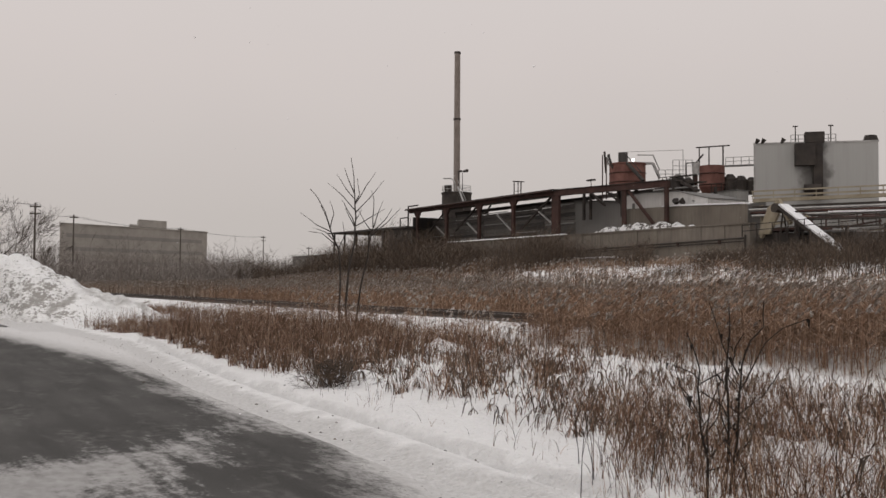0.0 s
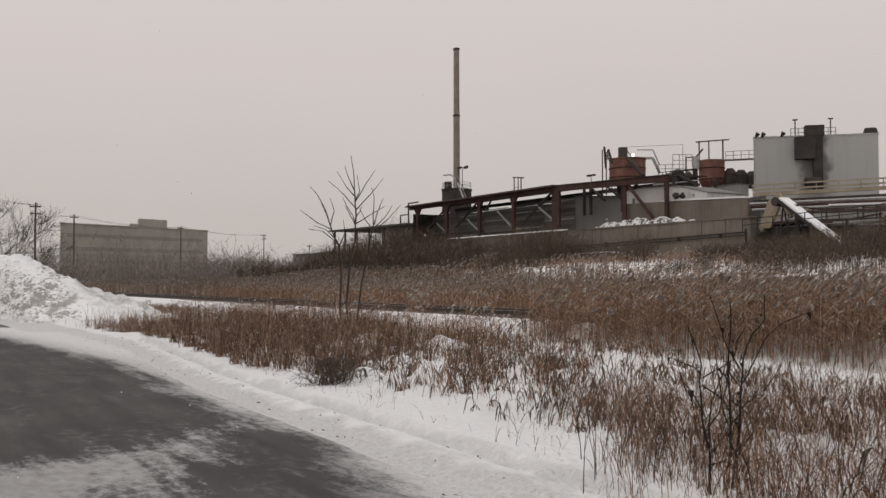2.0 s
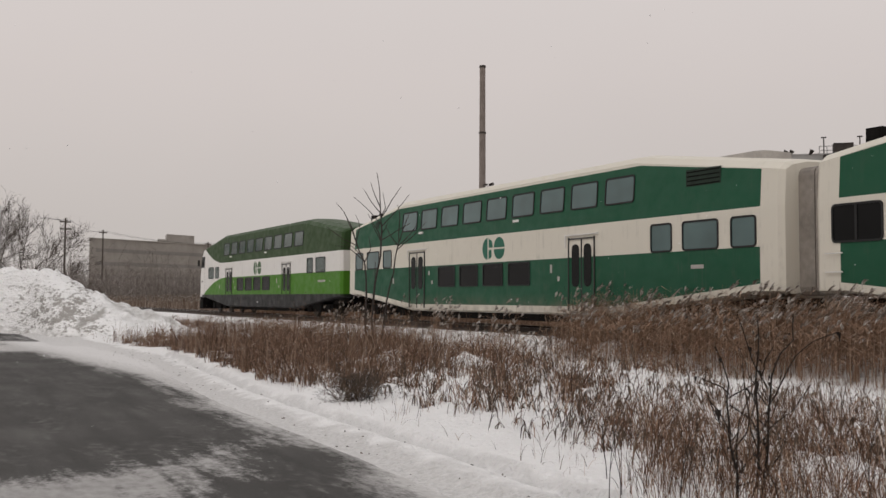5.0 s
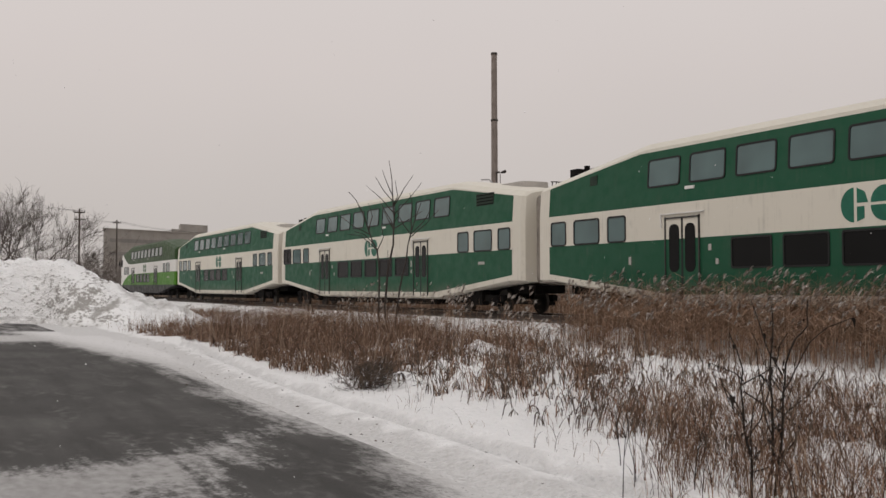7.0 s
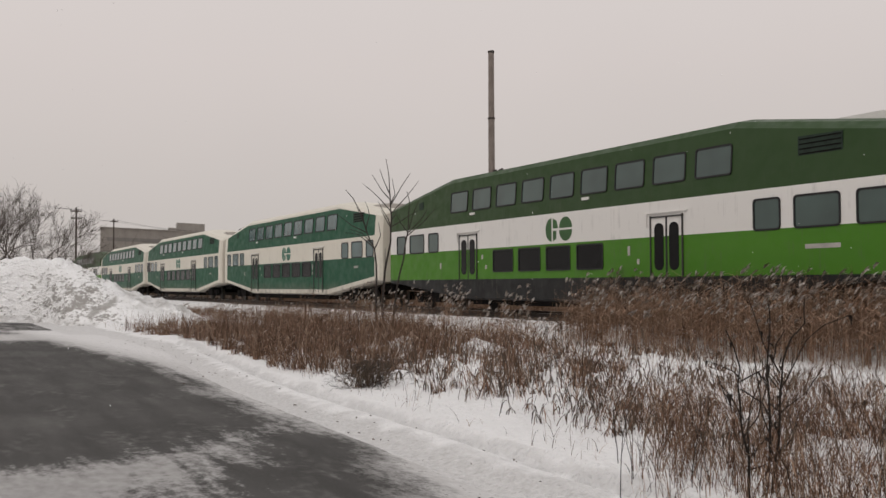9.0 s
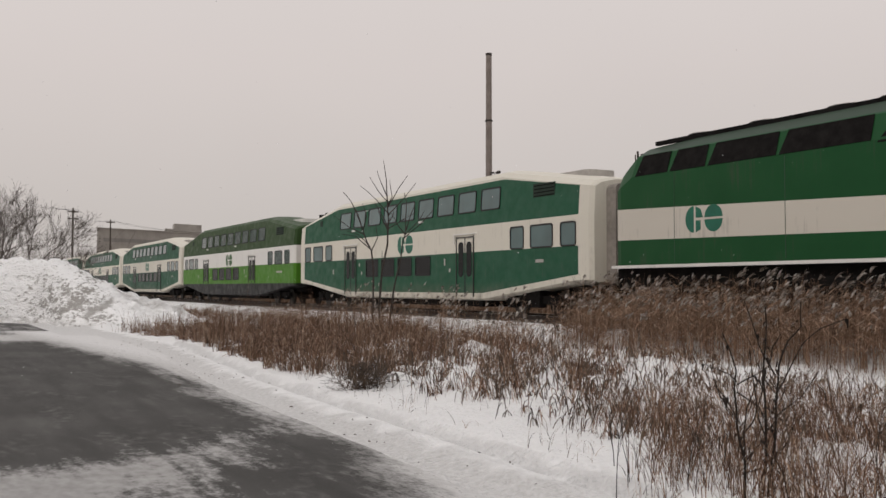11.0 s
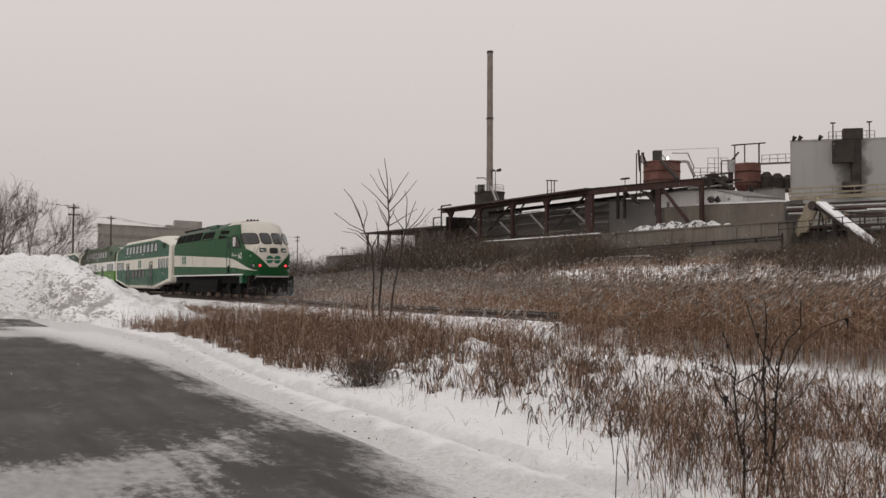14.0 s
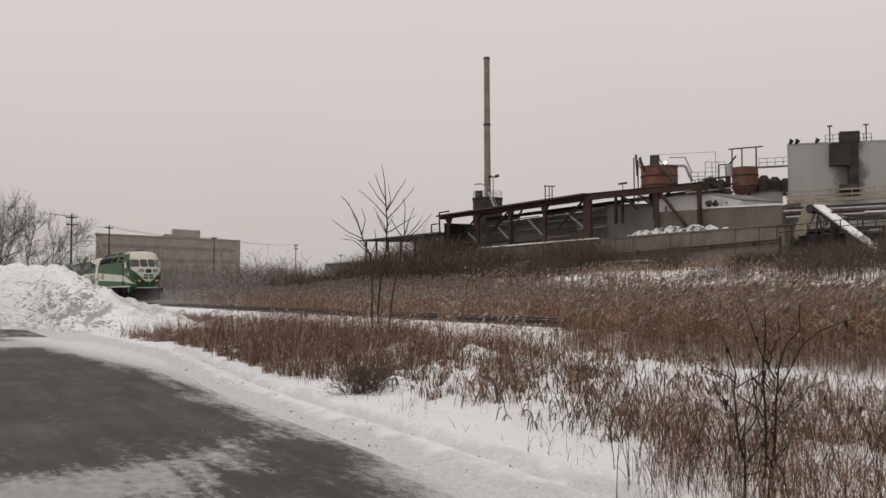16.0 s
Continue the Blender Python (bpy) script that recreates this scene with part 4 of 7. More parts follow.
# open steel frame with a long inclined-looking roof beam
frame_ = thing("steel_canopy", "long rusty steel canopy frame on the plant yard", "steel frame")
for x, w, zt in ((-147.4, 0.5, 14.3), (-137.5, 0.7, 14.4), (-127.4, 0.6, 14.4), (-118.0, 0.6, 14.4), (-107.6, 1.6, 14.4), (-85.9, 0.45, 13.9)):
    z0 = 7.5 if x > -128 else 4.0
    part("column", Geo().box(x - w / 2, x + w / 2, 79.8, 80.2, z0, zt).box(x - w / 2 - 0.1, x + w / 2 + 0.1, 79.7, 80.3, z0, z0 + 0.3), RUST, frame_)
    part("rear_column", Geo().box(x - 0.15, x + 0.15, 87.8, 88.1, z0, zt - 0.1), DARKSTEEL, frame_)
part("beam", Geo().box(-150, -107.4, 79.7, 80.3, 14.1, 14.62), RUST, frame_)
part("beam", Geo().prism([(-107.4, 13.95), (-85.6, 13.35), (-85.6, 14.1), (-107.4, 14.72)], "y", 79.7, 80.3), RUST, frame_)
part("beam_flange", Geo().prism([(-107.4, 14.722), (-85.5, 14.102), (-85.5, 14.18), (-107.4, 14.8)], "y", 79.55, 80.45), DARKSTEEL, frame_)
part("roof_sheet", Geo().prism([(79.2, 14.63), (88.4, 15.1), (88.4, 15.22), (79.2, 14.86)], "x", -150.6, -107.6), SHEET_DARK, frame_)
for i in range(21):
    part("purlin_end", Geo().box(-149.6 + i * 2.04, -149.45 + i * 2.04, 79.1, 79.2, 14.5, 14.8), DARKSTEEL, frame_)
part("gutter", Geo().tube([(-150.4, 79.05, 14.62), (-107.6, 79.05, 14.62)], [0.09, 0.09], 6), RUST, frame_)
part("rear_beam", Geo().box(-148, -93, 87.8, 88.2, 14.0, 14.5), DARKSTEEL, frame_)
for (x0, z0), (x1, z1), w, mt in (((-135.8, 10.4), (-129.4, 13.9), 0.24, DARKSTEEL), ((-132.2, 11.6), (-127.9, 9.0), 0.2, PIPE), ((-123.4, 12.3), (-118.4, 9.0), 0.22, PIPE), ((-125.2, 13.9), (-127.0, 12.6), 0.2, DARKSTEEL),
                                  ((-116.8, 10.0), (-109.6, 14.0), 0.26, DARKSTEEL), ((-113.4, 12.6), (-107.9, 9.4), 0.22, PIPE), ((-145.5, 10.2), (-139, 13.9), 0.2, DARKSTEEL), ((-142, 11.4), (-138, 9.2), 0.18, PIPE)):
    part("brace", Geo().bar((x0, 80.7, z0), (x1, 80.7, z1), w), mt, frame_)
part("brace", Geo().bar((-92.6, 80, 13.4), (-87.9, 80, 8.9), 0.3), RUST, frame_)
part("hanger", Geo().box(-93.8, -93.1, 79.9, 80.1, 9.3, 13.9), RUST, frame_)
for x in (-147.4, -137.5, -127.4, -118.0, -107.6):
    part("knee_plate", Geo().prism([(x - 1.1, 14.1), (x + 1.1, 14.1), (x + 0.35, 13.1), (x - 0.35, 13.1)], "y", 79.85, 80.15), RUST, frame_)
for x, z in ((-104.0, 12.6), (-102.6, 12.6), (-96.2, 12.4)):
    part("strut", Geo().bar((x, 82, 10.5), (x, 82, 14.2), 0.3), DARKSTEEL, frame_)
part("strut", Geo().bar((-102.4, 82, 14.0), (-99.6, 82, 12.2), 0.25).bar((-99.2, 82, 14.0), (-95.8, 82, 11.8), 0.2).bar((-98.4, 82, 13.8), (-95.0, 82, 11.6), 0.12), DARKSTEEL, frame_)
part("roof_gantry", Geo().bar((-126.7, 86, 15.0), (-126.7, 86, 18.0), 0.12).bar((-125.6, 86, 15.0), (-125.6, 86, 18.0), 0.1).bar((-124.8, 86, 15.0), (-124.8, 86, 17.8), 0.12).bar((-127.0, 86, 18.05), (-124.0, 86, 17.7), 0.16).bar((-126.7, 86, 16.4), (-124.8, 86, 16.4), 0.06), DARKSTEEL, frame_)
part("lamp_mast", Geo().tube([(-100, 80, 14.4), (-100, 80, 15.5)], [0.05, 0.05], 5).box(-100.75, -100.1, 79.8, 80.2, 15.35, 15.55).box(-99.9, -99.3, 79.8, 80.2, 15.35, 15.55), DARKSTEEL, frame_)

shed = thing("storage_shed", "weathered board-clad storage shed under the steel canopy", "shed")
random.seed(61)
for r in range(13):
    for k in range(5):
        x0, z0 = -149 + k * 8.3, 7.0 + r * 0.5
        if r == 12 and k in (0, 2):
            continue
        tilt = random.uniform(-0.05, 0.05)
        part("board", Geo().prism([(x0, z0 + tilt), (x0 + 8.22, z0 - tilt), (x0 + 8.22, z0 + 0.44 - tilt), (x0, z0 + 0.44 + tilt)], "y", 83.9 + random.uniform(0, 0.08), 84.2), random.choice((SHEET_MID, SHEET_MID, SHEET_WORN, SHEET_DARK)), shed)
part("wall", Geo().box(-149, -107.6, 84.22, 84.4, 3.5, 12.9), SHEET_DARK, shed)
# pale strips that stand for board edges lit by the snow
for k, z in ((0, 10.0), (1, 12.4), (2, 11.2), (2, 13.0), (3, 12.0), (4, 13.1), (4, 10.4), (1, 9.2), (3, 9.6)):
    part("rail_strip", Geo().box(-148.5 + k * 8.3, -141.8 + k * 8.3, 83.78, 83.88, z, z + 0.13), PIPE, shed)
part("wall", Geo().prism([(-107.2, 7.6), (-93.6, 7.6), (-93.6, 12.3), (-107.2, 13.3)], "y", 83, 83.4), SHEET_GREY, shed)
part("eave", Geo().prism([(-107.2, 13.302), (-93.6, 12.302), (-93.6, 12.45), (-107.2, 13.45)], "y", 82.8, 83.5), SHEET_DARK, shed)
part("side_wall", Geo().box(-149.2, -149, 80, 90, 3.5, 13.4), SHEET_DARK, shed)
lean = thing("lean_to", "low dark lean-to roof beside the canopy", "shed")
part("roof", Geo().prism([(-182, 11.75), (-148, 11.45), (-148, 11.75), (-182, 12.0)], "y", 78, 90), SHEET_DARK, lean)
part("wall", Geo().box(-166, -148.2, 84, 84.3, 2, 11.5), SHEET_DARK, lean)
part("front_panel", Geo().box(-160, -148.4, 79.3, 79.6, 2, 11.4), SHEET_DARK, lean)
for x in (-181, -176, -170.5, -165, -158.5):
    part("post", Geo().box(x - 0.15, x + 0.15, 79, 79.3, 1, 11.7), DARKSTEEL, lean)
part("door", Geo().box(-159.2, -157.0, 79.2, 79.32, 8.4, 11.0), STACK, lean)
part("gantry", Geo().bar((-149, 79, 11.6), (-149, 79, 15.3), 0.2).bar((-149, 79, 15.2), (-145.5, 79, 15.2), 0.2).bar((-152, 79, 11.6), (-152, 79, 13.3), 0.18).bar((-152, 79, 13.3), (-149, 79, 13.3), 0.18), DARKSTEEL, lean)

# chimney and its base tank
stack = thing("chimney", "tall slim weathered steel chimney stack", "chimney")
part("shaft", Geo().tube([(-159.5, 95, 0.5), (-159.5, 95, 33.5)], [0.66, 0.60], 20), STACK, stack, smooth=False)
part("upper_shaft", Geo().tube([(-159.5, 95, 33.45), (-159.5, 95, 46.3)], [0.58, 0.55], 20), STACK, stack)
part("flange", Geo().tube([(-159.5, 95, 33.3), (-159.5, 95, 33.6)], [0.72, 0.72], 20), DARKSTEEL, stack)
part("cap_ring", Geo().tube([(-159.5, 95, 46.1), (-159.5, 95, 46.5)], [0.62, 0.62], 20), DARKSTEEL, stack)
tank = thing("base_tank", "dark sooty tank with railings round the chimney foot", "tank")
part("shell", Geo().tube([(-155.3, 92.5, 4), (-155.3, 92.5, 18.3), (-155.3, 92.5, 18.8)], [2.75, 2.75, 2.9], 24), DARKSTEEL, tank)
part("drum", Geo().tube([(-157.6, 92.0, 18.8), (-157.6, 92.0, 20.4)], [0.7, 0.7], 12), DARKSTEEL, tank)
for k in range(10):
    a = 2 * math.pi * k / 10
    part("railing_post", Geo().tube([(-155.3 + 2.7 * math.cos(a), 92.5 + 2.7 * math.sin(a), 18.8), (-155.3 + 2.7 * math.cos(a), 92.5 + 2.7 * math.sin(a), 20.0)], [0.04, 0.04], 4), PIPE, tank)
for z in (19.4, 20.0):
    ring = [(-155.3 + 2.7 * math.cos(a * math.pi / 10), 92.5 + 2.7 * math.sin(a * math.pi / 10), z) for a in range(0, 21)]
    part("railing", Geo().tube(ring, [0.04] * 21, 4), PIPE, tank)
part("lamp", Geo().tube([(-151.6, 91.5, 18.8), (-151.6, 91.5, 22.3), (-150.9, 91.5, 22.4)], [0.07, 0.06, 0.06], 6).tube([(-151.0, 91.5, 22.35), (-149.9, 91.5, 22.4)], [0.22, 0.3], 8), DARKSTEEL, tank)
part("vent_pipe", Geo().tube([(-157.5, 91.0, 21.6), (-154.8, 91.0, 21.4), (-153.4, 91.0, 20.6), (-153.2, 91.0, 18.8)], [0.12] * 4, 8), PIPE, tank)
part("stair", Geo().bar((-151.6, 90.5, 19.6), (-148.8, 90.5, 15.6), 0.35, 0.12).bar((-151.6, 90.5, 20.8), (-148.4, 90.5, 16.4), 0.07), PIPE, tank)
part("ladder_cage", Geo().bar((-153.0, 91.5, 18.8), (-153.0, 91.5, 22.6), 0.12).bar((-153.0, 91.5, 22.5), (-151.9, 91.5, 22.5), 0.3).bar((-152.4, 91, 18.4), (-150.2, 91, 15), 0.25).bar((-152.4, 91, 20.2), (-150.2, 91, 16.4), 0.08), DARKSTEEL, tank)


def rail_run(parent, a, b, h=1.05, n=6, mat=None):
    """A handrail with posts from a to b."""
    mat = mat or PIPE
    a, b = Vector(a), Vector(b)
    for k in (0.5, 1.0):
        part("handrail", Geo().bar(a + Vector((0, 0, h * k)), b + Vector((0, 0, h * k)), 0.07), mat, parent)
    for i in range(n + 1):
        p = a.lerp(b, i / n)
        part("railing_post", Geo().bar(p, p + Vector((0, 0, h)), 0.07), mat, parent)


# red tanks with platforms
s1 = thing("red_silo", "squat red-oxide silo with a green cap and railings", "silo")
part("shell", Geo().tube([(-98.3, 84.7, 14.5), (-98.3, 84.7, 17.5), (-98.3, 84.7, 17.56), (-98.3, 84.7, 17.7), (-98.3, 84.7, 17.72)], [2.35, 2.35, 2.45, 2.45, 2.2], 28), REDTANK, s1)
for k in range(4):
    part("leg", Geo().box(-98.3 + 1.6 * (k % 2) - 1.0, -98.3 + 1.6 * (k % 2) - 0.6, 84.7 + 1.6 * (k // 2) - 1.0, 84.7 + 1.6 * (k // 2) - 0.6, 7.6, 14.5), DARKSTEEL, s1)
part("cap", Geo().tube([(-98.6, 84.2, 17.8), (-98.6, 84.2, 19.2)], [0.62, 0.62], 14), SHEET_DARK, s1, "dark green steel cap")
rail_run(s1, (-100.3, 83.0, 17.7), (-99.4, 82.6, 17.7), 1.3, 2, DARKSTEEL)
part("ladder", Geo().bar((-99.9, 82.4, 16.5), (-100.2, 82.4, 19.4), 0.2).bar((-99.4, 82.4, 18.9), (-98.4, 82.3, 17.0), 0.2), DARKSTEEL, s1)
for a, b in (((-97.6, 85.8, 18.9), (-96.6, 87.6, 18.9)), ((-96.6, 87.6, 18.9), (-96.2, 88.4, 16.9))):
    part("stair_rail", Geo().bar(a, b, 0.13).bar((a[0], a[1], a[2] - 1.1), (b[0], b[1], b[2] - 1.1), 0.3), PIPE, s1)
part("lamp", Geo().tube([(-97.8, 85.2, 18.2), (-97.7, 85.2, 18.2)], [0.2, 0.2], 10), LAMP_ON, s1)
part("davit", Geo().bar((-94.6, 91, 14), (-94.6, 91, 19.6), 0.06).bar((-98.4, 84.6, 19.3), (-94.6, 91, 19.6), 0.05), PIPE, s1)
rail_run(s1, (-96.0, 88.0, 15.8), (-94.4, 91.4, 15.9), 1.1, 4)
for u, z in ((-100.5, 19.0), (-99.7, 18.6)):
    part("riser_pipe", Geo().tube([(u, 82.3, 13.0), (u, 82.3, z)], [0.08, 0.08], 8), RUST, s1)
for z in (15.2, 16.4):
    ring = [(-98.3 + 2.4 * math.cos(k * math.pi / 12), 84.7 + 2.4 * math.sin(k * math.pi / 12), z) for k in range(25)]
    part("hoop", Geo().tube(ring, [0.06] * 25, 4), RUST, s1)
part("stair", Geo().bar((-96.6, 83.2, 17.6), (-93.6, 83.2, 15.0), 0.5, 0.25), DARKSTEEL, s1)
part("stair_rail", Geo().bar((-96.6, 83.0, 18.6), (-93.6, 83.0, 16.0), 0.08), DARKSTEEL, s1)

s2 = thing("red_hopper", "red-oxide hopper with a steel gantry on top", "silo")
part("shell", Geo().tube([(-95.7, 97.3, 13.4), (-95.7, 97.3, 15.1), (-95.7, 97.3, 18.0)], [0.75, 1.7, 1.7], 24), REDTANK, s2)
part("gantry", Geo().bar((-96.5, 95.8, 18), (-96.5, 95.8, 20.6), 0.12).bar((-95.9, 97.0, 18), (-95.9, 97.0, 20.7), 0.12).bar((-94.9, 98.6, 18), (-94.9, 98.6, 20.8), 0.14).bar((-96.7, 95.4, 20.5), (-94.5, 99.4, 20.85), 0.16).bar((-97.0, 95.2, 18), (-96.4, 96.4, 19.6), 0.2), DARKSTEEL, s2)
rail_run(s2, (-94.8, 99.0, 18.1), (-92.6, 102.6, 18.3), 1.1, 4)
part("walkway", Geo().bar((-95.0, 98.6, 18.0), (-92.6, 102.6, 18.2), 0.6, 0.2).bar((-92.6, 102.6, 18.1), (-91.6, 104.0, 17.0), 0.4, 0.2), SHEET_GREY, s2)
rail_run(s2, (-98.2, 92.6, 17.2), (-97.0, 95.0, 17.2), 1.6, 3)
for k in range(3):
    part("duct", Geo().tube([(-94.4 + k * 0.7, 99.4 + k * 1.3, 14.2), (-94.4 + k * 0.7, 99.4 + k * 1.3, 16.2 - 0.15 * k), (-94.4 + k * 0.7, 99.4 + k * 1.3, 16.9 - 0.2 * k)], [0.95, 0.95, 0.4], 12), DARKSTEEL, s2)
for z in (15.4, 16.9):
    ring = [(-95.7 + 1.75 * math.cos(k * math.pi / 12), 97.3 + 1.75 * math.sin(k * math.pi / 12), z) for k in range(25)]
    part("hoop", Geo().tube(ring, [0.07] * 25, 4), RUST, s2)
part("ladder", Geo().bar((-97.6, 95.8, 13.5), (-97.6, 95.8, 18.6), 0.3, 0.08), DARKSTEEL, s2)

sh = thing("pale_shed", "pale corrugated process shed between the tanks", "shed")
part("wall", Geo().prism([(-95.3, 7.6), (-95.3, 13.0), (-91.5, 13.15), (-85.6, 12.85), (-80.8, 11.7), (-80.8, 7.6)], "y", 81.5, 87.4), SHEET_PALE, sh)
part("roof", Geo().prism([(-95.4, 13.02), (-91.5, 13.17), (-85.6, 12.87), (-80.7, 11.72), (-80.7, 11.8), (-85.6, 12.95), (-91.5, 13.25), (-95.4, 13.1)], "y", 81.4, 87.5), SHEET_GREY, sh)
part("door", Geo().box(-93.6, -93.2, 81.42, 81.5, 10.4, 12.0), SHEET_GREY, sh)
part("wall_lamp", Geo().tube([(-83.0, 81.3, 11.6), (-83.0, 81.5, 11.6)], [0.12, 0.12], 8), PIPE, sh)
sh2 = thing("pale_annex", "low pale annex with a sooty roof", "shed")
part("wall", Geo().box(-88.6, -84.4, 90.0, 92.0, 7.6, 13.4), SHEET_WHITE, sh2)
part("roof", Geo().box(-88.7, -84.3, 89.9, 92.1, 13.41, 13.5), SHEET_GREY, sh2)
part("side_screen", Geo().box(-84.38, -79.6, 89.5, 89.7, 6.0, 11.6), SHEET_GREY, sh2)
rail_run(sh2, (-88.6, 90.0, 13.5), (-84.4, 90.0, 13.5), 1.0, 5, DARKSTEEL)
bund = thing("bund_wall", "low tan concrete bund wall below the tanks", "wall")
part("wall", Geo().prism([(-94.3, 7.6), (-94.3, 11.3), (-84.8, 11.05), (-74.5, 10.6), (-74.5, 7.6)], "y", 80.7, 81.1), CONCRETE, bund)
part("snow_cap", Geo().prism([(-87.5, 11.13), (-84.8, 11.06), (-74.4, 10.61), (-74.4, 10.8), (-84.8, 11.24), (-87.5, 11.22)], "y", 80.6, 81.3), SNOW, bund)
part("ledge", Geo().box(-94.3, -86.0, 80.55, 80.7, 9.15, 9.3), CONCRETE, bund)
eq = thing("process_equipment", "jumble of dark drums, pipes and platforms behind the shed", "equipment")
for x, r, z0, z1 in ((-92.0, 0.8, 13.1, 15.1), (-90.3, 0.85, 13.0, 15.5), (-88.5, 0.6, 12.6, 15.0)):
    d = part("drum", Geo().tube([(x, 86.0, z0), (x, 86.0, z1 - 0.4), (x, 86.0, z1)], [r, r, r * 0.55], 14), DARKSTEEL, eq)
    part("lid", Geo().tube([(x, 86.0, z1), (x, 86.0, z1 + 0.18)], [r * 0.4, r * 0.4], 10), PIPE, d)
part("tank", Geo().tube([(-87.4, 86.2, 15.3), (-87.4, 86.2, 16.8)], [0.4, 0.42], 14), PIPE, eq, "pale steel tank")
part("stand", Geo().bar((-87.4, 86.2, 12.6), (-87.4, 86.2, 15.3), 0.3), RUST, eq)
part("platform", Geo().box(-93.2, -86.0, 85.6, 86.6, 14.3, 14.42), DARKSTEEL, eq)
for x0, x1, z in ((-93.0, -88.4, 14.8), (-94.0, -86.2, 13.9), (-90.8, -86.4, 15.3)):
    part("pipe", Geo().tube([(x0, 85.3, z), (x1, 85.3, z - 0.1)], [0.11, 0.11], 6), random.choice((PIPE, RUST, DARKSTEEL)), eq)
part("hoop_frame", Geo().bar((-89.4, 86.5, 14.4), (-89.4, 86.5, 17.0), 0.12).bar((-89.4, 86.5, 17.0), (-87.7, 86.5, 16.9), 0.12).bar((-87.7, 86.5, 16.9), (-87.7, 86.5, 14.4), 0.12), DARKSTEEL, eq)
part("chute", Geo().bar((-88.8, 85.2, 14.5), (-86.0, 85.2, 13.2), 0.5, 0.3), DARKSTEEL, eq)
rail_run(eq, (-93.2, 85.5, 14.42), (-90.5, 85.5, 14.42), 1.0, 4, DARKSTEEL)
for k in range(2):
    part("floodlight", Geo().tube([(-85.2 + k * 1.3, 80.9, 11.3), (-84.95 + k * 0.8, 80.5, 11.75)], [0.2, 0.42], 10), DARKSTEEL, bund)

# snow-topped rubble on the wall
def make_rubble():
    m = Mat("snowy_rubble", 0.9, 0, 0.2)
    d = (m.noise(1.1, 6, 0, 1) * 0.6 + m.noise(3.5, 5, 0, 1) * 0.6 - 0.52).op("MULTIPLY", 5.0).least(1.0).most(0.0)
    m.color(m.mix(d, (0.80, 0.79, 0.785), (0.09, 0.075, 0.062)))
    m.bump(m.noise(2.5, 5), 1.0, 0.3)
    return m.m


RUBBLE = make_rubble()

def mound(name, cx, cy, lx, ly, h, z0, mat, label, seed, power=1.4, lump=0.25, n=40):
    vs, fs = [], []
    for i in range(n + 1):
        for j in range(n // 2 + 1):
            a, b = i / n * 2 - 1, j / (n // 2) * 2 - 1
            r = max(0.0, 1 - (abs(a) ** 2.2 + abs(b) ** 2)) ** (1 / power)
            x, y = cx + a * lx, cy + b * ly
            z = z0 + h * r + (noise.noise((x * 0.9, y * 0.9, seed)) * lump + noise.noise((x * 2.7, y * 2.7, seed)) * lump * 0.5) * min(1, r * 3) - 0.1
            vs.append((x, y, z))
    m = n // 2 + 1
    fs = [(i * m + j, (i + 1) * m + j, (i + 1) * m + j + 1, i * m + j + 1) for i in range(n) for j in range(n // 2)]
    ob = part(name, (vs, fs), mat, smooth=True)
    return tagged(ob, label, "pile", kind="stuff")


mound("rubble_pile", -87.5, 77.6, 9.5, 1.6, 1.25, 7.75, RUBBLE, "rubble heap with patchy snow along the wall top", 5, 1.6, 0.5)

# white process building with a sooty duct
wb = thing("process_building", "tall pale metal-clad building with a sooty duct", "building")
A, B = Vector((-84.3, 92.9)), Vector((-74.6, 103.4))
AB = (B - A).normalized()
NRM = Vector((AB.y, -AB.x))


def on_wall(s, out, z):
    p = A + AB * s + NRM * out
    return (p.x, p.y, z)


def slab(name, s0, s1, o0, o1, z0, z1, mat, parent, label=""):
    pts = [on_wall(s, o, 0)[:2] for s, o in ((s0, o0), (s1, o0), (s1, o1), (s0, o1))]
    return part(name, Geo().prism(pts, "z", z0, z1), mat, parent, label)


L = (B - A).length
soot_wall = make_soot()
part("body", Geo().prism([on_wall(0, 0, 0)[:2], on_wall(L, 0, 0)[:2], on_wall(L, -14, 0)[:2], on_wall(2.6, -14, 0)[:2]], "z", 5, 19.2), soot_wall, wb)
slab("parapet", -0.06, L + 0.06, -0.3, 0.06, 19.2, 19.4, PIPE, wb)
slab("corner_trim", -0.05, 0.15, -0.1, 0.04, 5, 19.2, PIPE, wb)
slab("duct", 6.8, 7.9, 0, 0.75, 12.6, 20.3, DARKSTEEL, wb, "sooty dark duct")
slab("fan_box", 4.7, 7.0, 0, 1.2, 16.4, 19.1, DARKSTEEL, wb, "sooty dark fan box")
slab("roof_duct", 5.9, 8.1, -0.6, 0.8, 19.2, 20.5, DARKSTEEL, wb)
part("motor", Geo().tube([on_wall(5.7, 1.0, 13.6), on_wall(7.6, 1.0, 13.6)], [0.5, 0.5], 12), DARKSTEEL, wb)
for s in (0.2, 0.9, 3.2):
    part("roof_lamp", Geo().tube([on_wall(s, 0, 19.3), on_wall(s + 0.3, 0.2, 19.8)], [0.12, 0.3], 8), DARKSTEEL, wb)
part("roof_vent", Geo().tube([on_wall(13.6, -0.9, 19.3), on_wall(13.6, -0.9, 20.1)], [0.95, 0.7], 14), DARKSTEEL, wb)
rail_run(wb, on_wall(4.4, -0.6, 19.3), on_wall(9.6, -0.6, 19.3), 1.05, 6)
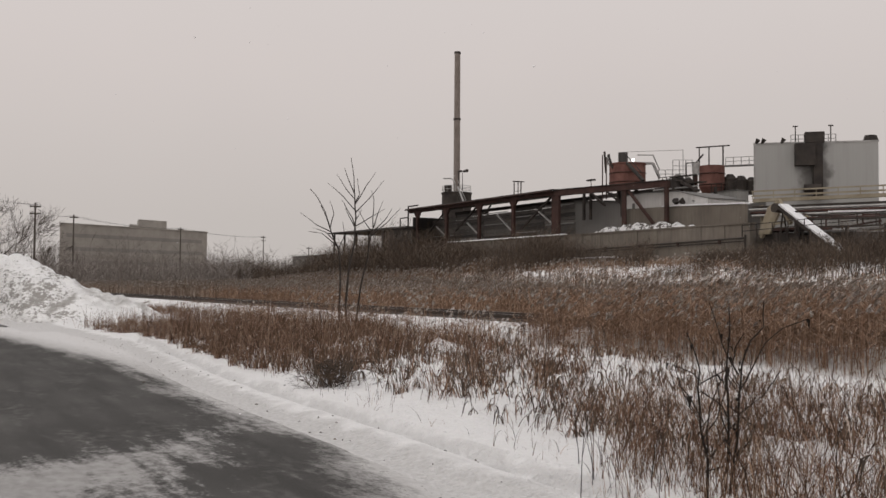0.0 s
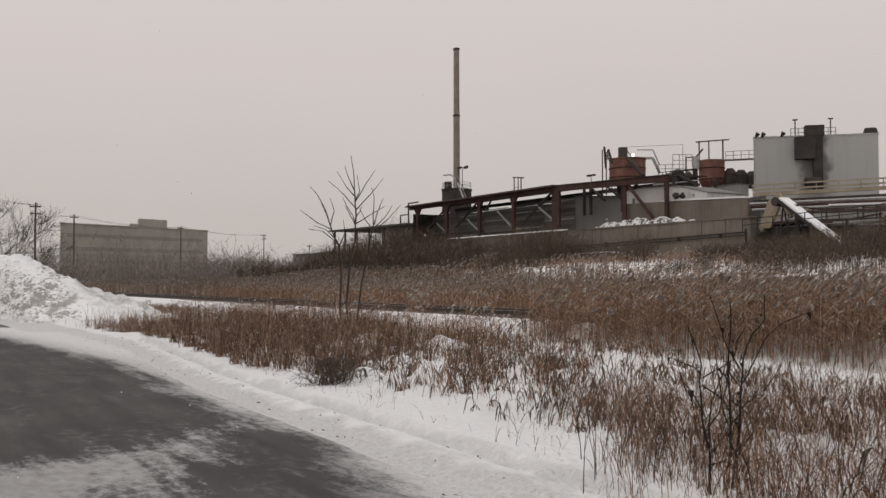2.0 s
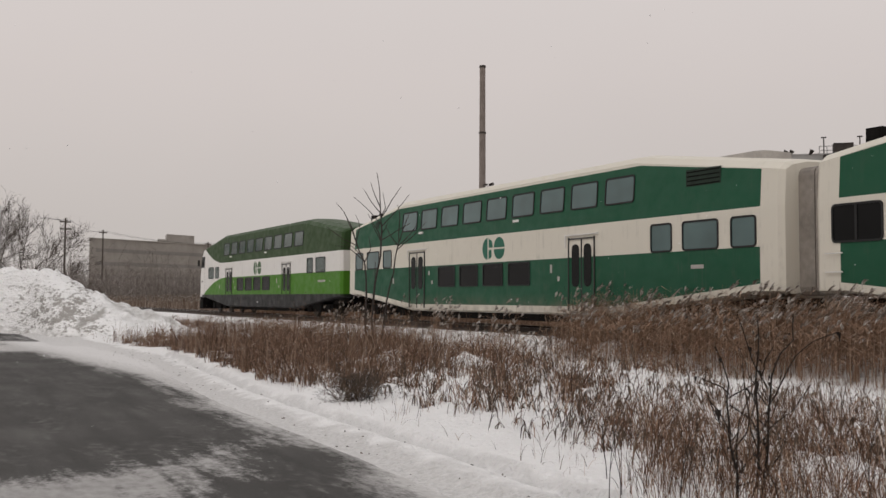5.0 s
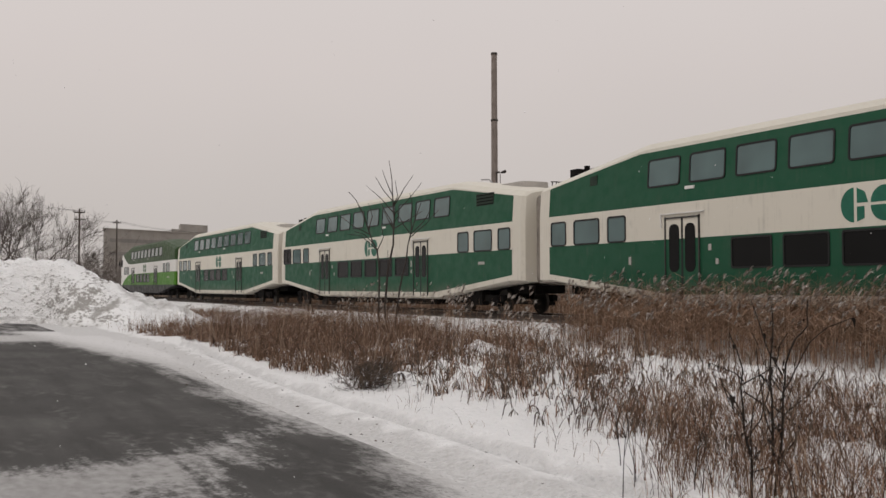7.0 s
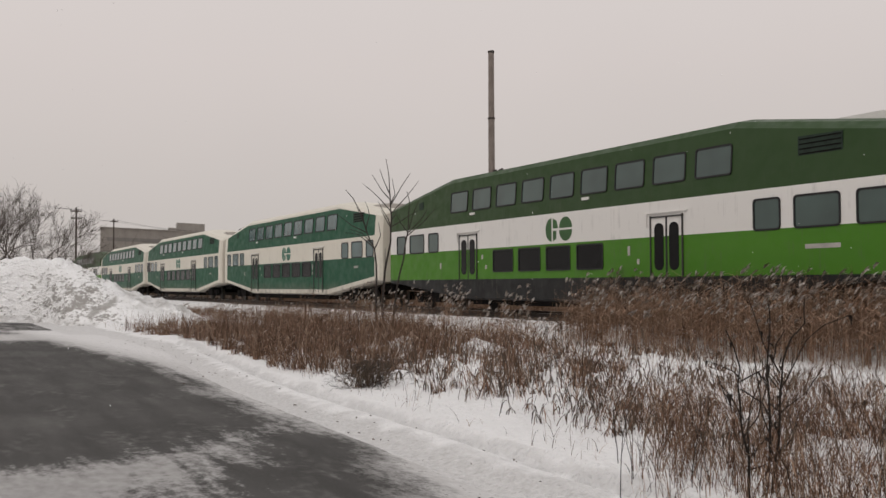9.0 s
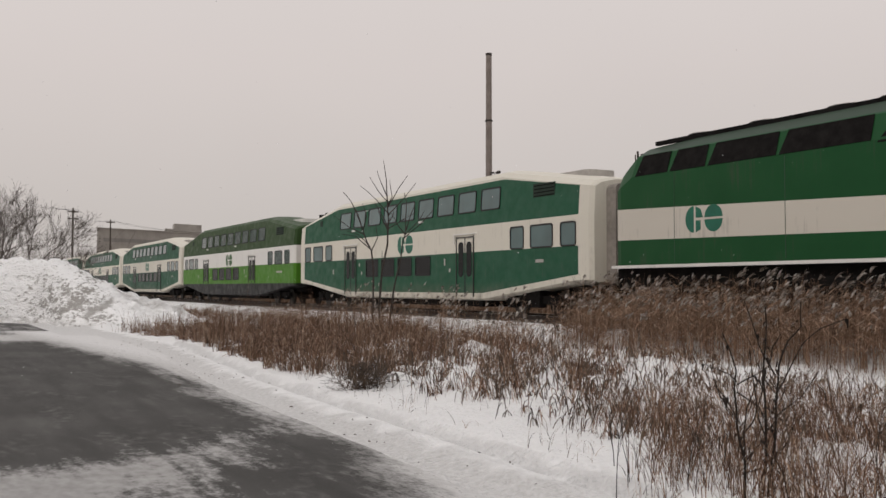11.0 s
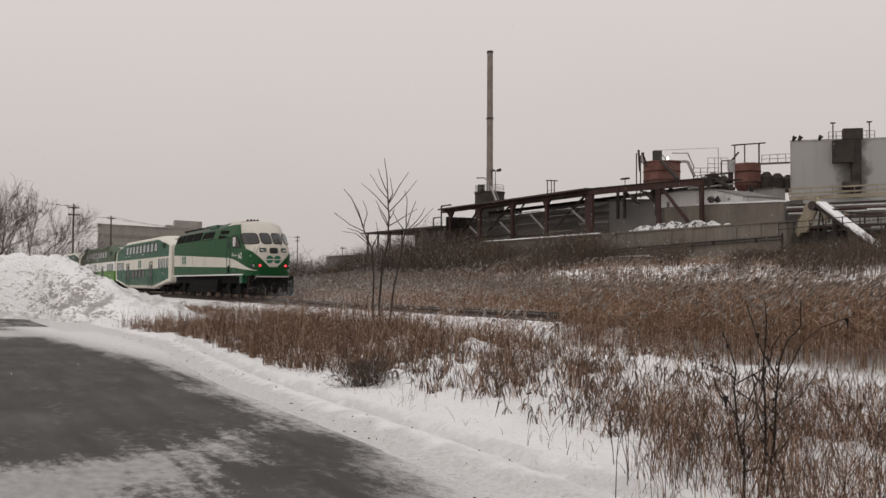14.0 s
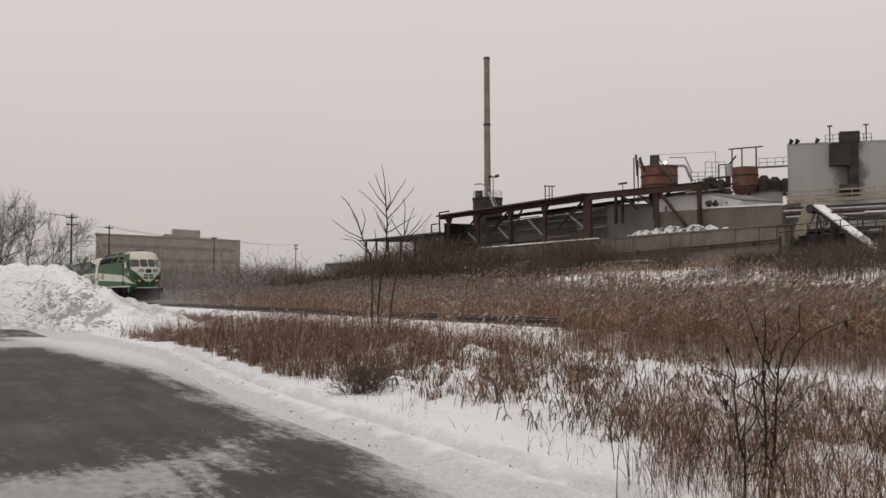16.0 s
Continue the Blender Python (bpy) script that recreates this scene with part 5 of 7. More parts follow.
for s in (4.9, 9.0):
    part("lamp_post", Geo().bar(on_wall(s, -0.5, 19.3), on_wall(s, -0.5, 21.4), 0.1).bar(on_wall(s - 0.3, -0.5, 21.4), on_wall(s + 0.3, -0.5, 21.4), 0.15), DARKSTEEL, wb)
part("side_pipe", Geo().tube([on_wall(L + 0.1, -1.5, 14.5), on_wall(L + 0.1, -1.5, 18.6), on_wall(L + 0.1, -4, 18.8)], [0.15, 0.15, 0.15], 8), DARKSTEEL, wb)

# yellow walkway and pipe bridge in front of it
pb = thing("pipe_bridge", "faded yellow walkway carrying pipes along the building", "pipe bridge")
Pa, Pb = Vector((-78.9, 86.7, 11.55)), Vector((-62.0, 98.4, 11.85))
part("girder", Geo().bar(Pa, Pb, 0.5, 0.4), YELLOW, pb)
part("deck", Geo().bar(Pa + Vector((0, 0, -0.8)), Pb + Vector((0, 0, -0.8)), 1.0, 0.25), DARKSTEEL, pb)
rail_run(pb, Pa + Vector((0, 0, 0.1)), Pb + Vector((0, 0, 0.1)), 1.0, 9, YELLOW)
for o in (0.5, 1.05):
    part("handrail", Geo().bar(Pa + Vector((0.1, -0.3, o)), Pb + Vector((0.1, -0.3, o)), 0.16), YELLOW, pb)
for k, z in enumerate((-1.1, -1.45, -1.8)):
    part("pipe", Geo().tube([Pa + Vector((0.2 * k, -0.6, z)), Pb + Vector((0.2 * k, -0.6, z))], [0.16, 0.16], 8), (PIPE, RUST, PIPE)[k], pb)
for s in (0.05, 0.28, 0.5, 0.75, 0.97):
    p = Pa.lerp(Pb, s)
    part("support", Geo().bar((p.x, p.y, 6), (p.x, p.y, 11), 0.3).bar((p.x, p.y, 8.5), (p.x + 1.6, p.y + 1.1, 11), 0.12), YELLOW if s < 0.3 else DARKSTEEL, pb)
for s in (0.35, 0.42, 0.6, 0.68, 0.85):
    p = Pa.lerp(Pb, s)
    part("rack_frame", Geo().bar((p.x + 1, p.y - 2.5, 6), (p.x + 1, p.y - 2.5, 9.6), 0.14).bar((p.x + 1, p.y - 2.5, 9.5), (p.x + 3.4, p.y - 0.8, 9.5), 0.14).bar((p.x + 1, p.y - 2.5, 8.2), (p.x + 3.4, p.y - 0.8, 8.2), 0.14), (RUST, PIPE, DARKSTEEL)[int(s * 100) % 3], pb)
low = thing("low_store", "low pale store behind the pipe racks", "shed")
part("wall", Geo().prism([(-71.5, 90.5), (-58, 100), (-60, 103), (-73.5, 93.5)], "z", 6, 9.9), SHEET_WHITE, low)
part("snow_roof", Geo().prism([(-71.4, 90.2), (-57.8, 99.8), (-60, 103), (-73.5, 93.5)], "z", 9.91, 10.1), SNOW, low)

# pipe racks and catwalks crowding the yard below the building
random.seed(31)
rk = thing("pipe_rack", "tangle of rusty pipes, catwalks and steel framing", "pipe rack")
part("backing_wall", Geo().prism([(-72.5, 88.0), (-50, 103.5), (-50.4, 104), (-73.0, 88.5)], "z", 3.5, 8.2), SHEET_DARK, rk)
for k in range(16):
    s_ = random.uniform(0.02, 0.98)
    p = Vector((-74.5, 84.5, 0)).lerp(Vector((-52, 97, 0)), s_)
    zt = random.uniform(7.0, 10.4)
    part("upright", Geo().bar((p.x, p.y, 3.6), (p.x, p.y, zt), random.choice((0.14, 0.2, 0.26))), random.choice((RUST, DARKSTEEL, PIPE, YELLOW)), rk)
    part("crosspiece", Geo().bar((p.x, p.y, zt), (p.x + random.uniform(1.5, 5), p.y + random.uniform(0.5, 2.5), zt + random.choice((0, 0, -0.5, 0.6))), random.choice((0.12, 0.18))), random.choice((RUST, DARKSTEEL, PIPE)), rk)
    if k % 2:
        part("brace", Geo().bar((p.x, p.y, zt - 0.2), (p.x + 1.8, p.y + 1.0, zt - 2.4), 0.12), random.choice((DARKSTEEL, RUST)), rk)
for k in range(9):
    z = 4.8 + k * 0.55 + random.uniform(-0.2, 0.2)
    o = random.uniform(-1.5, 1.5)
    part("pipe", Geo().tube([(-73.5 + o + random.uniform(0, 5), 84.0 + o * 0.5, z), (-51 + o, 96.4 + o * 0.5, z + random.uniform(-0.2, 0.2))], [0.1, 0.1], 6), random.choice((RUST, PIPE, PIPE, DARKSTEEL, YELLOW)), rk)
rail_run(rk, (-70.0, 80.5, 6.2), (-54.0, 88.0, 6.2), 1.1, 10, YELLOW)
dk = thing("dark_shed", "low dark sheet-metal shed beside the conveyor", "shed")
part("wall", Geo().box(-69.0, -60.5, 80.0, 84, 3.4, 7.0), SHEET_DARK, dk)
part("roof", Geo().prism([(79.6, 6.95), (84.4, 7.5), (84.4, 7.7), (79.6, 7.15)], "x", -69.3, -60.2), SHEET_GREY, dk)

# conveyor with a snow-covered belt
cv = thing("conveyor", "inclined conveyor with a snow-covered belt on trestles", "conveyor")
top_, bot_ = Vector((-65.6, 76.3, 9.6)), Vector((-57.6, 74.9, 4.7))
part("belt_cover", Geo().bar(top_ + Vector((0, 0, 0.12)), bot_ + Vector((0, 0, 0.12)), 1.15, 0.16), SNOW, cv, "snow-covered belt")
for o in (-0.62, 0.62):
    part("truss", Geo().bar(top_ + Vector((0, o, -0.25)), bot_ + Vector((0, o, -0.12)), 0.1, 0.28), DARKSTEEL, cv)
for k in (0.0, 0.3, 0.62, 0.9):
    p = top_.lerp(bot_, k)
    part("trestle", Geo().bar((p.x - 0.4, p.y - 0.5, 3.8), (p.x, p.y, p.z - 0.3), 0.16).bar((p.x + 0.5, p.y + 0.5, 3.8), (p.x, p.y, p.z - 0.3), 0.16), DARKSTEEL, cv)
part("head_frame", Geo().bar((-68.6, 76.6, 6.6), (-66.4, 76.6, 10.2), 0.35).bar((-66.4, 76.6, 10.2), (-64.6, 76.2, 7.8), 0.35).bar((-67.9, 76.6, 7.8), (-65.6, 76.6, 8.0), 0.2), YELLOW, cv, "faded yellow head frame")
part("head_plate", Geo().prism([(-68.9, 6.9), (-67.4, 6.9), (-65.9, 9.6), (-66.6, 10.1), (-67.6, 9.6)], "y", 76.4, 76.7), YELLOW, cv, "faded yellow head plate")
part("head_drum", Geo().tube([(-66.1, 75.6, 9.4), (-66.1, 77.0, 9.4)], [0.45, 0.45], 12), DARKSTEEL, cv)
yr = thing("yard_railing", "thin dark railing along the yard edge by the conveyor", "railing")
rail_run(yr, (-69.0, 74.3, 6.6), (-52.0, 74.3, 7.1), 1.15, 9, DARKSTEEL)
for k in range(5):
    part("post", Geo().bar((-68.6 + k * 3.9, 74.3, 3.0), (-68.6 + k * 3.9, 74.3, 6.8 + 0.1 * k), 0.16), DARKSTEEL, yr)
mc = thing("loading_hopper", "dark steel loading hopper at the conveyor foot", "hopper")
part("bin", Geo().prism([(-68.4, 3.6), (-63.0, 3.6), (-62.6, 6.6), (-68.6, 7.2)], "y", 76.8, 79.5), DARKSTEEL, mc)
part("rim", Geo().box(-68.8, -62.6, 76.6, 79.7, 7.2, 7.45), RUST, mc)
part("leg", Geo().box(-64.2, -63.9, 76.2, 76.5, 3.2, 9.0), DARKSTEEL, mc)

# ---- far buildings, poles, wires ----
fb = thing("apartment_block", "long flat-roofed masonry block far off in the haze", "building")
P0, P1 = Vector((-350, 52)), Vector((-377, 110.5))
d_ = (P1 - P0).normalized()
n_ = Vector((-0.985, 0.17))


def fslab(name, s0, s1, o0, o1, z0, z1, mat, parent):
    pts = [(P0 + d_ * s + n_ * o)[:2] for s, o in ((s0, o0), (s1, o0), (s1, o1), (s0, o1))]
    return part(name, Geo().prism(pts, "z", z0, z1), mat, parent)


LF = (P1 - P0).length
fslab("wall", 0, LF, 0, 25, 0, 21.6, BUILDING, fb)
fslab("parapet", -0.3, LF + 0.3, -0.3, 25.3, 21.6, 22.0, BUILDING, fb)
fslab("penthouse", LF * 0.50, LF * 0.70, 4, 14, 21.6, 25.2, BUILDING, fb)
fslab("penthouse", LF * 0.44, LF * 0.52, 4, 12, 21.6, 23.2, BUILDING, fb)
for k in range(4):
    fslab("window_band", LF * 0.04, LF * 0.96, -0.06, 0.1, 3.4 + 4.6 * k, 4.7 + 4.6 * k, DULL, fb)
fslab("string_course", 0, LF, -0.3, 0.1, 11.2, 11.5, BUILDING, fb)
low2 = thing("low_warehouse", "low pale warehouse roof far off behind the brush", "building")
part("wall", Geo().box(-330, -290, 128, 140, 0, 11.5), SHEET_GREY, low2)
part("roof", Geo().box(-331, -289, 127.5, 140.5, 11.5, 11.9), SNOW, low2)

wires = []
for k, (x, y, h, arms) in enumerate(((-161, 20.3, 13.9, 2), (-211, 34, 15.6, 1), (-260, 69, 16.6, 1), (-316, 112, 17.9, 2), (-300, 122, 14.0, 1))):
    po = thing("utility_pole", "weathered wooden utility pole with crossarms", "utility pole", "utility poles")
    part("shaft", Geo().tube([(x, y, 0), (x, y, h)], [0.2, 0.13], 8), BARK, po)
    for a in range(arms):
        part("crossarm", Geo().box(x - 0.1, x + 0.1, y - 0.8, y + 0.8, h - 0.7 - a * 1.1, h - 0.5 - a * 1.1), BARK, po)
        for o in (-0.75, -0.3, 0.3, 0.75):
            part("insulator", Geo().tube([(x, y + o, h - 0.5 - a * 1.1), (x, y + o, h - 0.2 - a * 1.1)], [0.07, 0.05], 6), PIPE, po)
    wires.append((x, y, h))
for (x0, y0, h0), (x1, y1, h1) in list(zip(wires[:-1], wires[1:]))[:3] + [((-110, 2, 13.0), wires[0])]:
    for o in (-0.75, 0.75):
        pts = [(x0 + (x1 - x0) * s, y0 + (y1 - y0) * s + o, h0 - 0.3 + (h1 - h0) * s - 1.6 * 4 * s * (1 - s) / 2) for s in np.linspace(0, 1, 9)]
        tagged(part("cable", Geo().tube(pts, [0.022] * 9, 4, False), RUBBER), "thin black overhead cable between poles", "cable", "overhead cables")


# ---- snow pile beside the road ----
def pile_height(x, y):
    # crest line falls away from the high end
    s = np.interp(y, [-14, -6, 2.5, 4.3, 5.6, 6.1, 6.6, 7.2, 7.6, 8.1, 8.7, 9.4, 9.9, 10.4, 12.4], [2.4, 2.8, 2.95, 2.95, 2.8, 2.42, 2.05, 1.75, 1.5, 1.16, 1.12, 0.88, 0.5, 0.06, 0.0])
    front = np.interp(y, [-14, 3.6, 4.3, 5.0, 6.5, 7.5, 9, 11], [-49.5, -46.6, -45.2, -40.8, -38.7, -38.0, -37.9, -39.5])
    crest = np.interp(y, [-14, 4.3, 5.6, 6.6, 7.6, 8.7, 11.2], [-53.5, -49.0, -47.5, -46.0, -45.0, -42.5, -41.2])
    back = crest - 5.5
    if x >= crest:
        k = (front - x) / max(0.5, front - crest)
    else:
        k = (x - back) / (crest - back)
    k = min(1.0, max(0.0, k))
    k = math.sin(k * math.pi / 2) ** 1.15
    lumps = noise.noise((x * 0.55, y * 0.55, 1)) * 0.3 + noise.noise((x * 1.5, y * 1.5, 4)) * 0.22 + abs(noise.noise((x * 2.4, y * 2.4, 8))) * 0.26 + abs(noise.noise((x * 5.2, y * 5.2, 2))) * 0.13 - 0.12
    gully = -0.35 * math.exp(-(((y - 6.3) - (x + 40.5) * 0.3) / 0.3) ** 2) * smooth(-43, -41, x)
    return float(s * k + (lumps + gully) * min(1.0, k * 1.6) * min(1, s)) - 0.06


px_, py_ = list(np.arange(-60, -36, 0.14)), list(np.arange(-14, 13.2, 0.13))
pv = [(x, y, pile_height(x, y)) for x in px_ for y in py_]
m_ = len(py_)
pf = [(i * m_ + j, (i + 1) * m_ + j, (i + 1) * m_ + j + 1, i * m_ + j + 1) for i in range(len(px_) - 1) for j in range(m_ - 1)]
tagged(part("snow_pile", (pv, pf), PILE, smooth=True), "big ploughed heap of dirty lumpy snow by the road", "snow pile", kind="stuff")
rng = np.random.default_rng(4)


# ---- vegetation: strips of dead grass, reeds and twigs ----
def strips(name, P, W, mat, label, category, extra=None):
    """P: stalks x points x 3, W: stalks x points half widths. Each stalk is a thin bent ribbon."""
    N, K, _ = P.shape
    a = rng.uniform(-0.9, 0.9, N) + 1.05
    side = np.stack([np.cos(a), np.sin(a), np.zeros(N)], 1)[:, None, :]
    V = np.concatenate([P - side * W[..., None], P + side * W[..., None]], 2).reshape(N, K, 2, 3).reshape(-1, 3)
    base = (np.arange(N) * K * 2)[:, None]
    quads = np.concatenate([base + np.array([2 * k, 2 * k + 1, 2 * k + 3, 2 * k + 2])[None, :] for k in range(K - 1)], 1).reshape(-1, 4)
    me = bpy.data.meshes.new(name)
    me.vertices.add(len(V))
    me.vertices.foreach_set("co", V.ravel())
    me.loops.add(quads.size)
    me.loops.foreach_set("vertex_index", quads.ravel().astype(np.int32))
    me.polygons.add(len(quads))
    me.polygons.foreach_set("loop_start", (np.arange(len(quads)) * 4).astype(np.int32))
    me.materials.append(mat)
    me.update(calc_edges=True)
    me.validate()
    return tagged(new(name, me), label, category, kind="stuff")


def heights(xy):
    return np.array([ground_z(float(x), float(y)) for x, y in xy])


def scatter(n, x0, x1, y0, y1, keep=None):
    xy = np.stack([rng.uniform(x0, x1, n), rng.uniform(y0, y1, n)], 1)
    if keep is not None:
        xy = xy[np.array([keep(float(x), float(y)) for x, y in xy])]
    return xy


def stalks(xy, h, lean, width, K=4, droop=0.0, z=None):
    """Bent ribbons rooted at xy."""
    N = len(xy)
    z = heights(xy) - 0.03 if z is None else z
    s = np.linspace(0, 1, K)[None, :]
    ang = rng.uniform(0, 2 * np.pi, N)
    ln = (np.abs(rng.normal(0, 1, N)) * lean)[:, None]
    hh = h[:, None]
    wind = 0.10
    P = np.empty((N, K, 3))
    P[..., 0] = xy[:, :1] + (np.cos(ang)[:, None] * ln + wind * 0.4) * hh * s ** 1.6
    P[..., 1] = xy[:, 1:] + (np.sin(ang)[:, None] * ln) * hh * s ** 1.6
    P[..., 2] = z[:, None] + hh * s * (1 - 0.35 * ln * s) - droop * hh * s ** 3
    W = width * (1 - 0.8 * s) * rng.uniform(0.7, 1.3, (N, 1))
    return P, W


def curly(xy, h, width, lean=0.35, bend=1.5, K=7):
    """Stalks that rise, lean and nod over: the slope grows towards the tip."""
    N = len(xy)
    s = np.linspace(0, 1, K)[None, :]
    a = rng.uniform(0, 2 * np.pi, N)[:, None] + rng.normal(0, 0.5, (N, 1)) * s
    th = np.abs(rng.normal(0, lean, (N, 1))) * (0.4 + s) + np.abs(rng.normal(0, bend, (N, 1))) * s ** 2.2
    step = h[:, None] / (K - 1)
    P = np.zeros((N, K, 3))
    P[:, 1:, 0] = np.cumsum(np.sin(th[:, 1:]) * np.cos(a[:, 1:]) * step, 1)
    P[:, 1:, 1] = np.cumsum(np.sin(th[:, 1:]) * np.sin(a[:, 1:]) * step, 1)
    P[:, 1:, 2] = np.cumsum(np.cos(th[:, 1:]) * step, 1)
    P[..., :2] += xy[:, None, :]
    P[..., 2] += (heights(xy) - 0.03)[:, None]
    P[..., 2] = np.maximum(P[..., 2], (heights(xy) - 0.03)[:, None])
    W = width * (1 - 0.7 * s) * rng.uniform(0.6, 1.5, (N, 1))
    return P, W


def leaves(P, per, length, width, lo=0.2, hi=0.9, drop=0.4):
    """Short ribbons that leave the stalks P."""
    N, K, _ = P.shape
    out, wid = [], []
    for _ in range(per):
        f = rng.uniform(lo, hi, N) * (K - 1)
        i = np.minimum(f.astype(int), K - 2)
        t = (f - i)[:, None]
        root = P[np.arange(N), i] * (1 - t) + P[np.arange(N), i + 1] * t
        a = rng.uniform(0, 2 * np.pi, N)
        L_ = length * rng.uniform(0.5, 1.3, N)
        d = np.stack([np.cos(a), np.sin(a), rng.uniform(0.1, 1.0, N)], 1) * L_[:, None]
        s = np.linspace(0, 1, 3)[None, :, None]
        q = root[:, None, :] + d[:, None, :] * s
        q[..., 2] -= (drop * L_)[:, None] * s[..., 0] ** 2 * 1.6
        out.append(q)
        wid.append(np.tile(width * np.array([0.6, 1.0, 0.2]), (N, 1)))
    return np.concatenate(out), np.concatenate(wid)


def plumes(P, length, width):
    """Feathery heads that nod over from the tips of stalks."""
    N = len(P)
    tip, dirn = P[:, -1], P[:, -1] - P[:, -2]
    dirn = dirn / np.linalg.norm(dirn, axis=1)[:, None]
    out, wid = [], []
    for k in range(9):
        a = rng.uniform(-0.6, 0.6, (N, 3)) * 0.45
        L_ = (length * rng.uniform(0.7, 1.35, N))[:, None]
        d = (dirn + a + np.array([0.5, 0.1, 0.0])) * L_
        s = np.linspace(0, 1, 4)[None, :, None]
        q = tip[:, None, :] - dirn[:, None, :] * 0.05 + d[:, None, :] * s
        q[..., 2] -= 0.6 * L_ * s[..., 0] ** 2
        out.append(q)
        wid.append(np.tile(width * 0.6 * np.array([0.5, 1.0, 0.8, 0.15]), (N, 1)))
    return np.concatenate(out), np.concatenate(wid)


def reed_bed(name, xy, hmin, hmax, width, plume_share, leaf_n, label, plume_len=0.26, plume_w=0.018, mat=REED):
    h = hmin + (hmax - hmin) * rng.beta(1.6, 2.2, len(xy))
    P, W = stalks(xy, h, 0.12, width, 4)
    Q, V = leaves(P, leaf_n, 0.42, width * 1.9)
    strips(name, P, W, mat, label, "reeds")
    strips(name, Q, V, mat, label, "reeds")
    tall = P[rng.random(len(P)) < plume_share]
    Q, V = plumes(tall, plume_len, plume_w)
    strips("reed_plumes", Q, V, PLUME, "pale feathery reed heads dusted with snow", "reeds")


# reeds before the track, tall and dense where the camera looks right
def belt(x, y):
    edge = 15.25 + 0.35 * noise.noise((x * 0.3, 0, 0)) + 0.25 * noise.noise((x * 1.3, y, 0))
    return y > edge and noise.noise((x * 0.6, y * 0.6, 2)) > -0.45


reed_bed("reed_bed", scatter(7600, -22.5, -2, 14.6, 17.3, belt), 0.8, 1.72, 0.005, 0.16, 3, "tall dry brown reeds along the track", 0.2, 0.03)
reed_bed("reed_bed", scatter(700, -50, -21.5, 14.4, 16.4, belt), 0.2, 0.6, 0.006, 0.3, 2, "sparse dry reeds beside the track", 0.17, 0.026)
reed_bed("reed_bed", scatter(620, -40, -21.5, 15.2, 17.0, lambda x, y: noise.noise((x * 0.45, y * 0.5, 72)) > 0.05), 0.5, 1.55, 0.005, 0.75, 1, "scattered tall reeds with pale heads beside the track", 0.2, 0.03)


# the reed field beyond the track, up to the wall
def field(x, y):
    if y > 75 and x > -130:
        return False
    snowy = smooth(50, 62, y) * smooth(-112, -98, x)
    return noise.noise((x * 0.11, y * 0.2, 5)) > -0.5 + 0.75 * snowy


def view_wedge(x, y):
    a = math.degrees(math.atan2(y, -x))
    return 1.5 < a < 60 and field(x, y)


reed_bed("reed_field", scatter(15000, -75, -10, 21.2, 36, view_wedge), 0.9, 1.75, 0.011, 0.28, 2, "dry reed field beyond the track", 0.28, 0.024)
reed_bed("reed_field", scatter(13000, -150, -20, 34, 51, view_wedge), 0.8, 1.6, 0.018, 0.32, 1, "dry reed field beyond the track", 0.38, 0.045)
reed_bed("reed_field", scatter(7000, -150, -96, 50, 75, view_wedge), 0.9, 1.9, 0.022, 0.35, 1, "dry reed field beyond the track", 0.38, 0.05)
reed_bed("reed_field", scatter(8200, -100, -25, 48, 74.5, lambda x, y: math.degrees(math.atan2(y, -x)) < 60 and noise.noise((x * 0.16, y * 0.3, 15)) > -0.15), 0.3, 1.25, 0.020, 0.35, 2, "sparse dry reeds on the snowy slope", 0.3, 0.05)
reed_bed("reed_field", scatter(16000, -260, -70, 21.5, 60, view_wedge), 1.1, 2.0, 0.035, 0.3, 1, "distant dry reeds and grass", 0.4, 0.06, FAR_STRAW)


# brown grass on the verge
def verge(x, y):
    return y > berm_y(x) + 0.62 + 0.75 * smooth(-16.5, -13.5, x) * (1 - smooth(-10, -8, x)) + 0.4 * noise.noise((x * 0.7, 0, 3)) and noise.noise((x * 0.5, y * 0.5, 9)) + 0.5 * noise.noise((x * 1.6, y * 1.6, 19)) > -0.3 + 0.22 * smooth(-18, -13, x)


def thick(x, y):
    return ((1 - smooth(-20.5, -14, x + (y - 8) * 0.8)) * 0.93 + 0.07) * (0.06 + 0.94 * smooth(-37, -29, x - (y - 6) * 0.5)) * (1 - 0.72 * smooth(8.8, 11.5, y))


def tall(x, y):
    return 0.62 + 0.6 * math.exp(-((x + 21) / 6) ** 2) * smooth(0.5, 1.5, y - berm_y(x)) + 0.8 * noise.noise((x * 0.55, y * 0.55, 77)) + 0.55 * noise.noise((x * 1.7, y * 1.7, 70))


xy = scatter(15000, -38, -11, 5.0, 13.0, lambda x, y: verge(x, y) and rng.random() < thick(x, y))
P, W = stalks(xy, rng.uniform(0.25, 1.0, len(xy)) * rng.uniform(0.6, 1.1, len(xy)) * np.array([max(0.3, tall(x, y)) for x, y in xy]), 0.34, 0.0052, 4)
strips("verge_grass", P, W, VERGE, "dense dead brown grass on the snowy verge", "grass")
xy = scatter(5500, -38, -12, 5.0, 12.0, lambda x, y: verge(x, y) and rng.random() < thick(x, y))
P2, W2 = curly(xy, rng.uniform(0.2, 0.6, len(xy)), 0.006, 0.4, 1.3, 6)
strips("verge_grass", P2, W2, WEED, "low matted dead grass on the verge", "grass")
xy = scatter(1300, -33, -22, 7.5, 12.0, lambda x, y: noise.noise((x * 0.6, y * 0.6, 35)) > -0.05)
P2, W2 = stalks(xy, rng.uniform(0.6, 1.25, len(xy)), 0.22, 0.0045, 5)
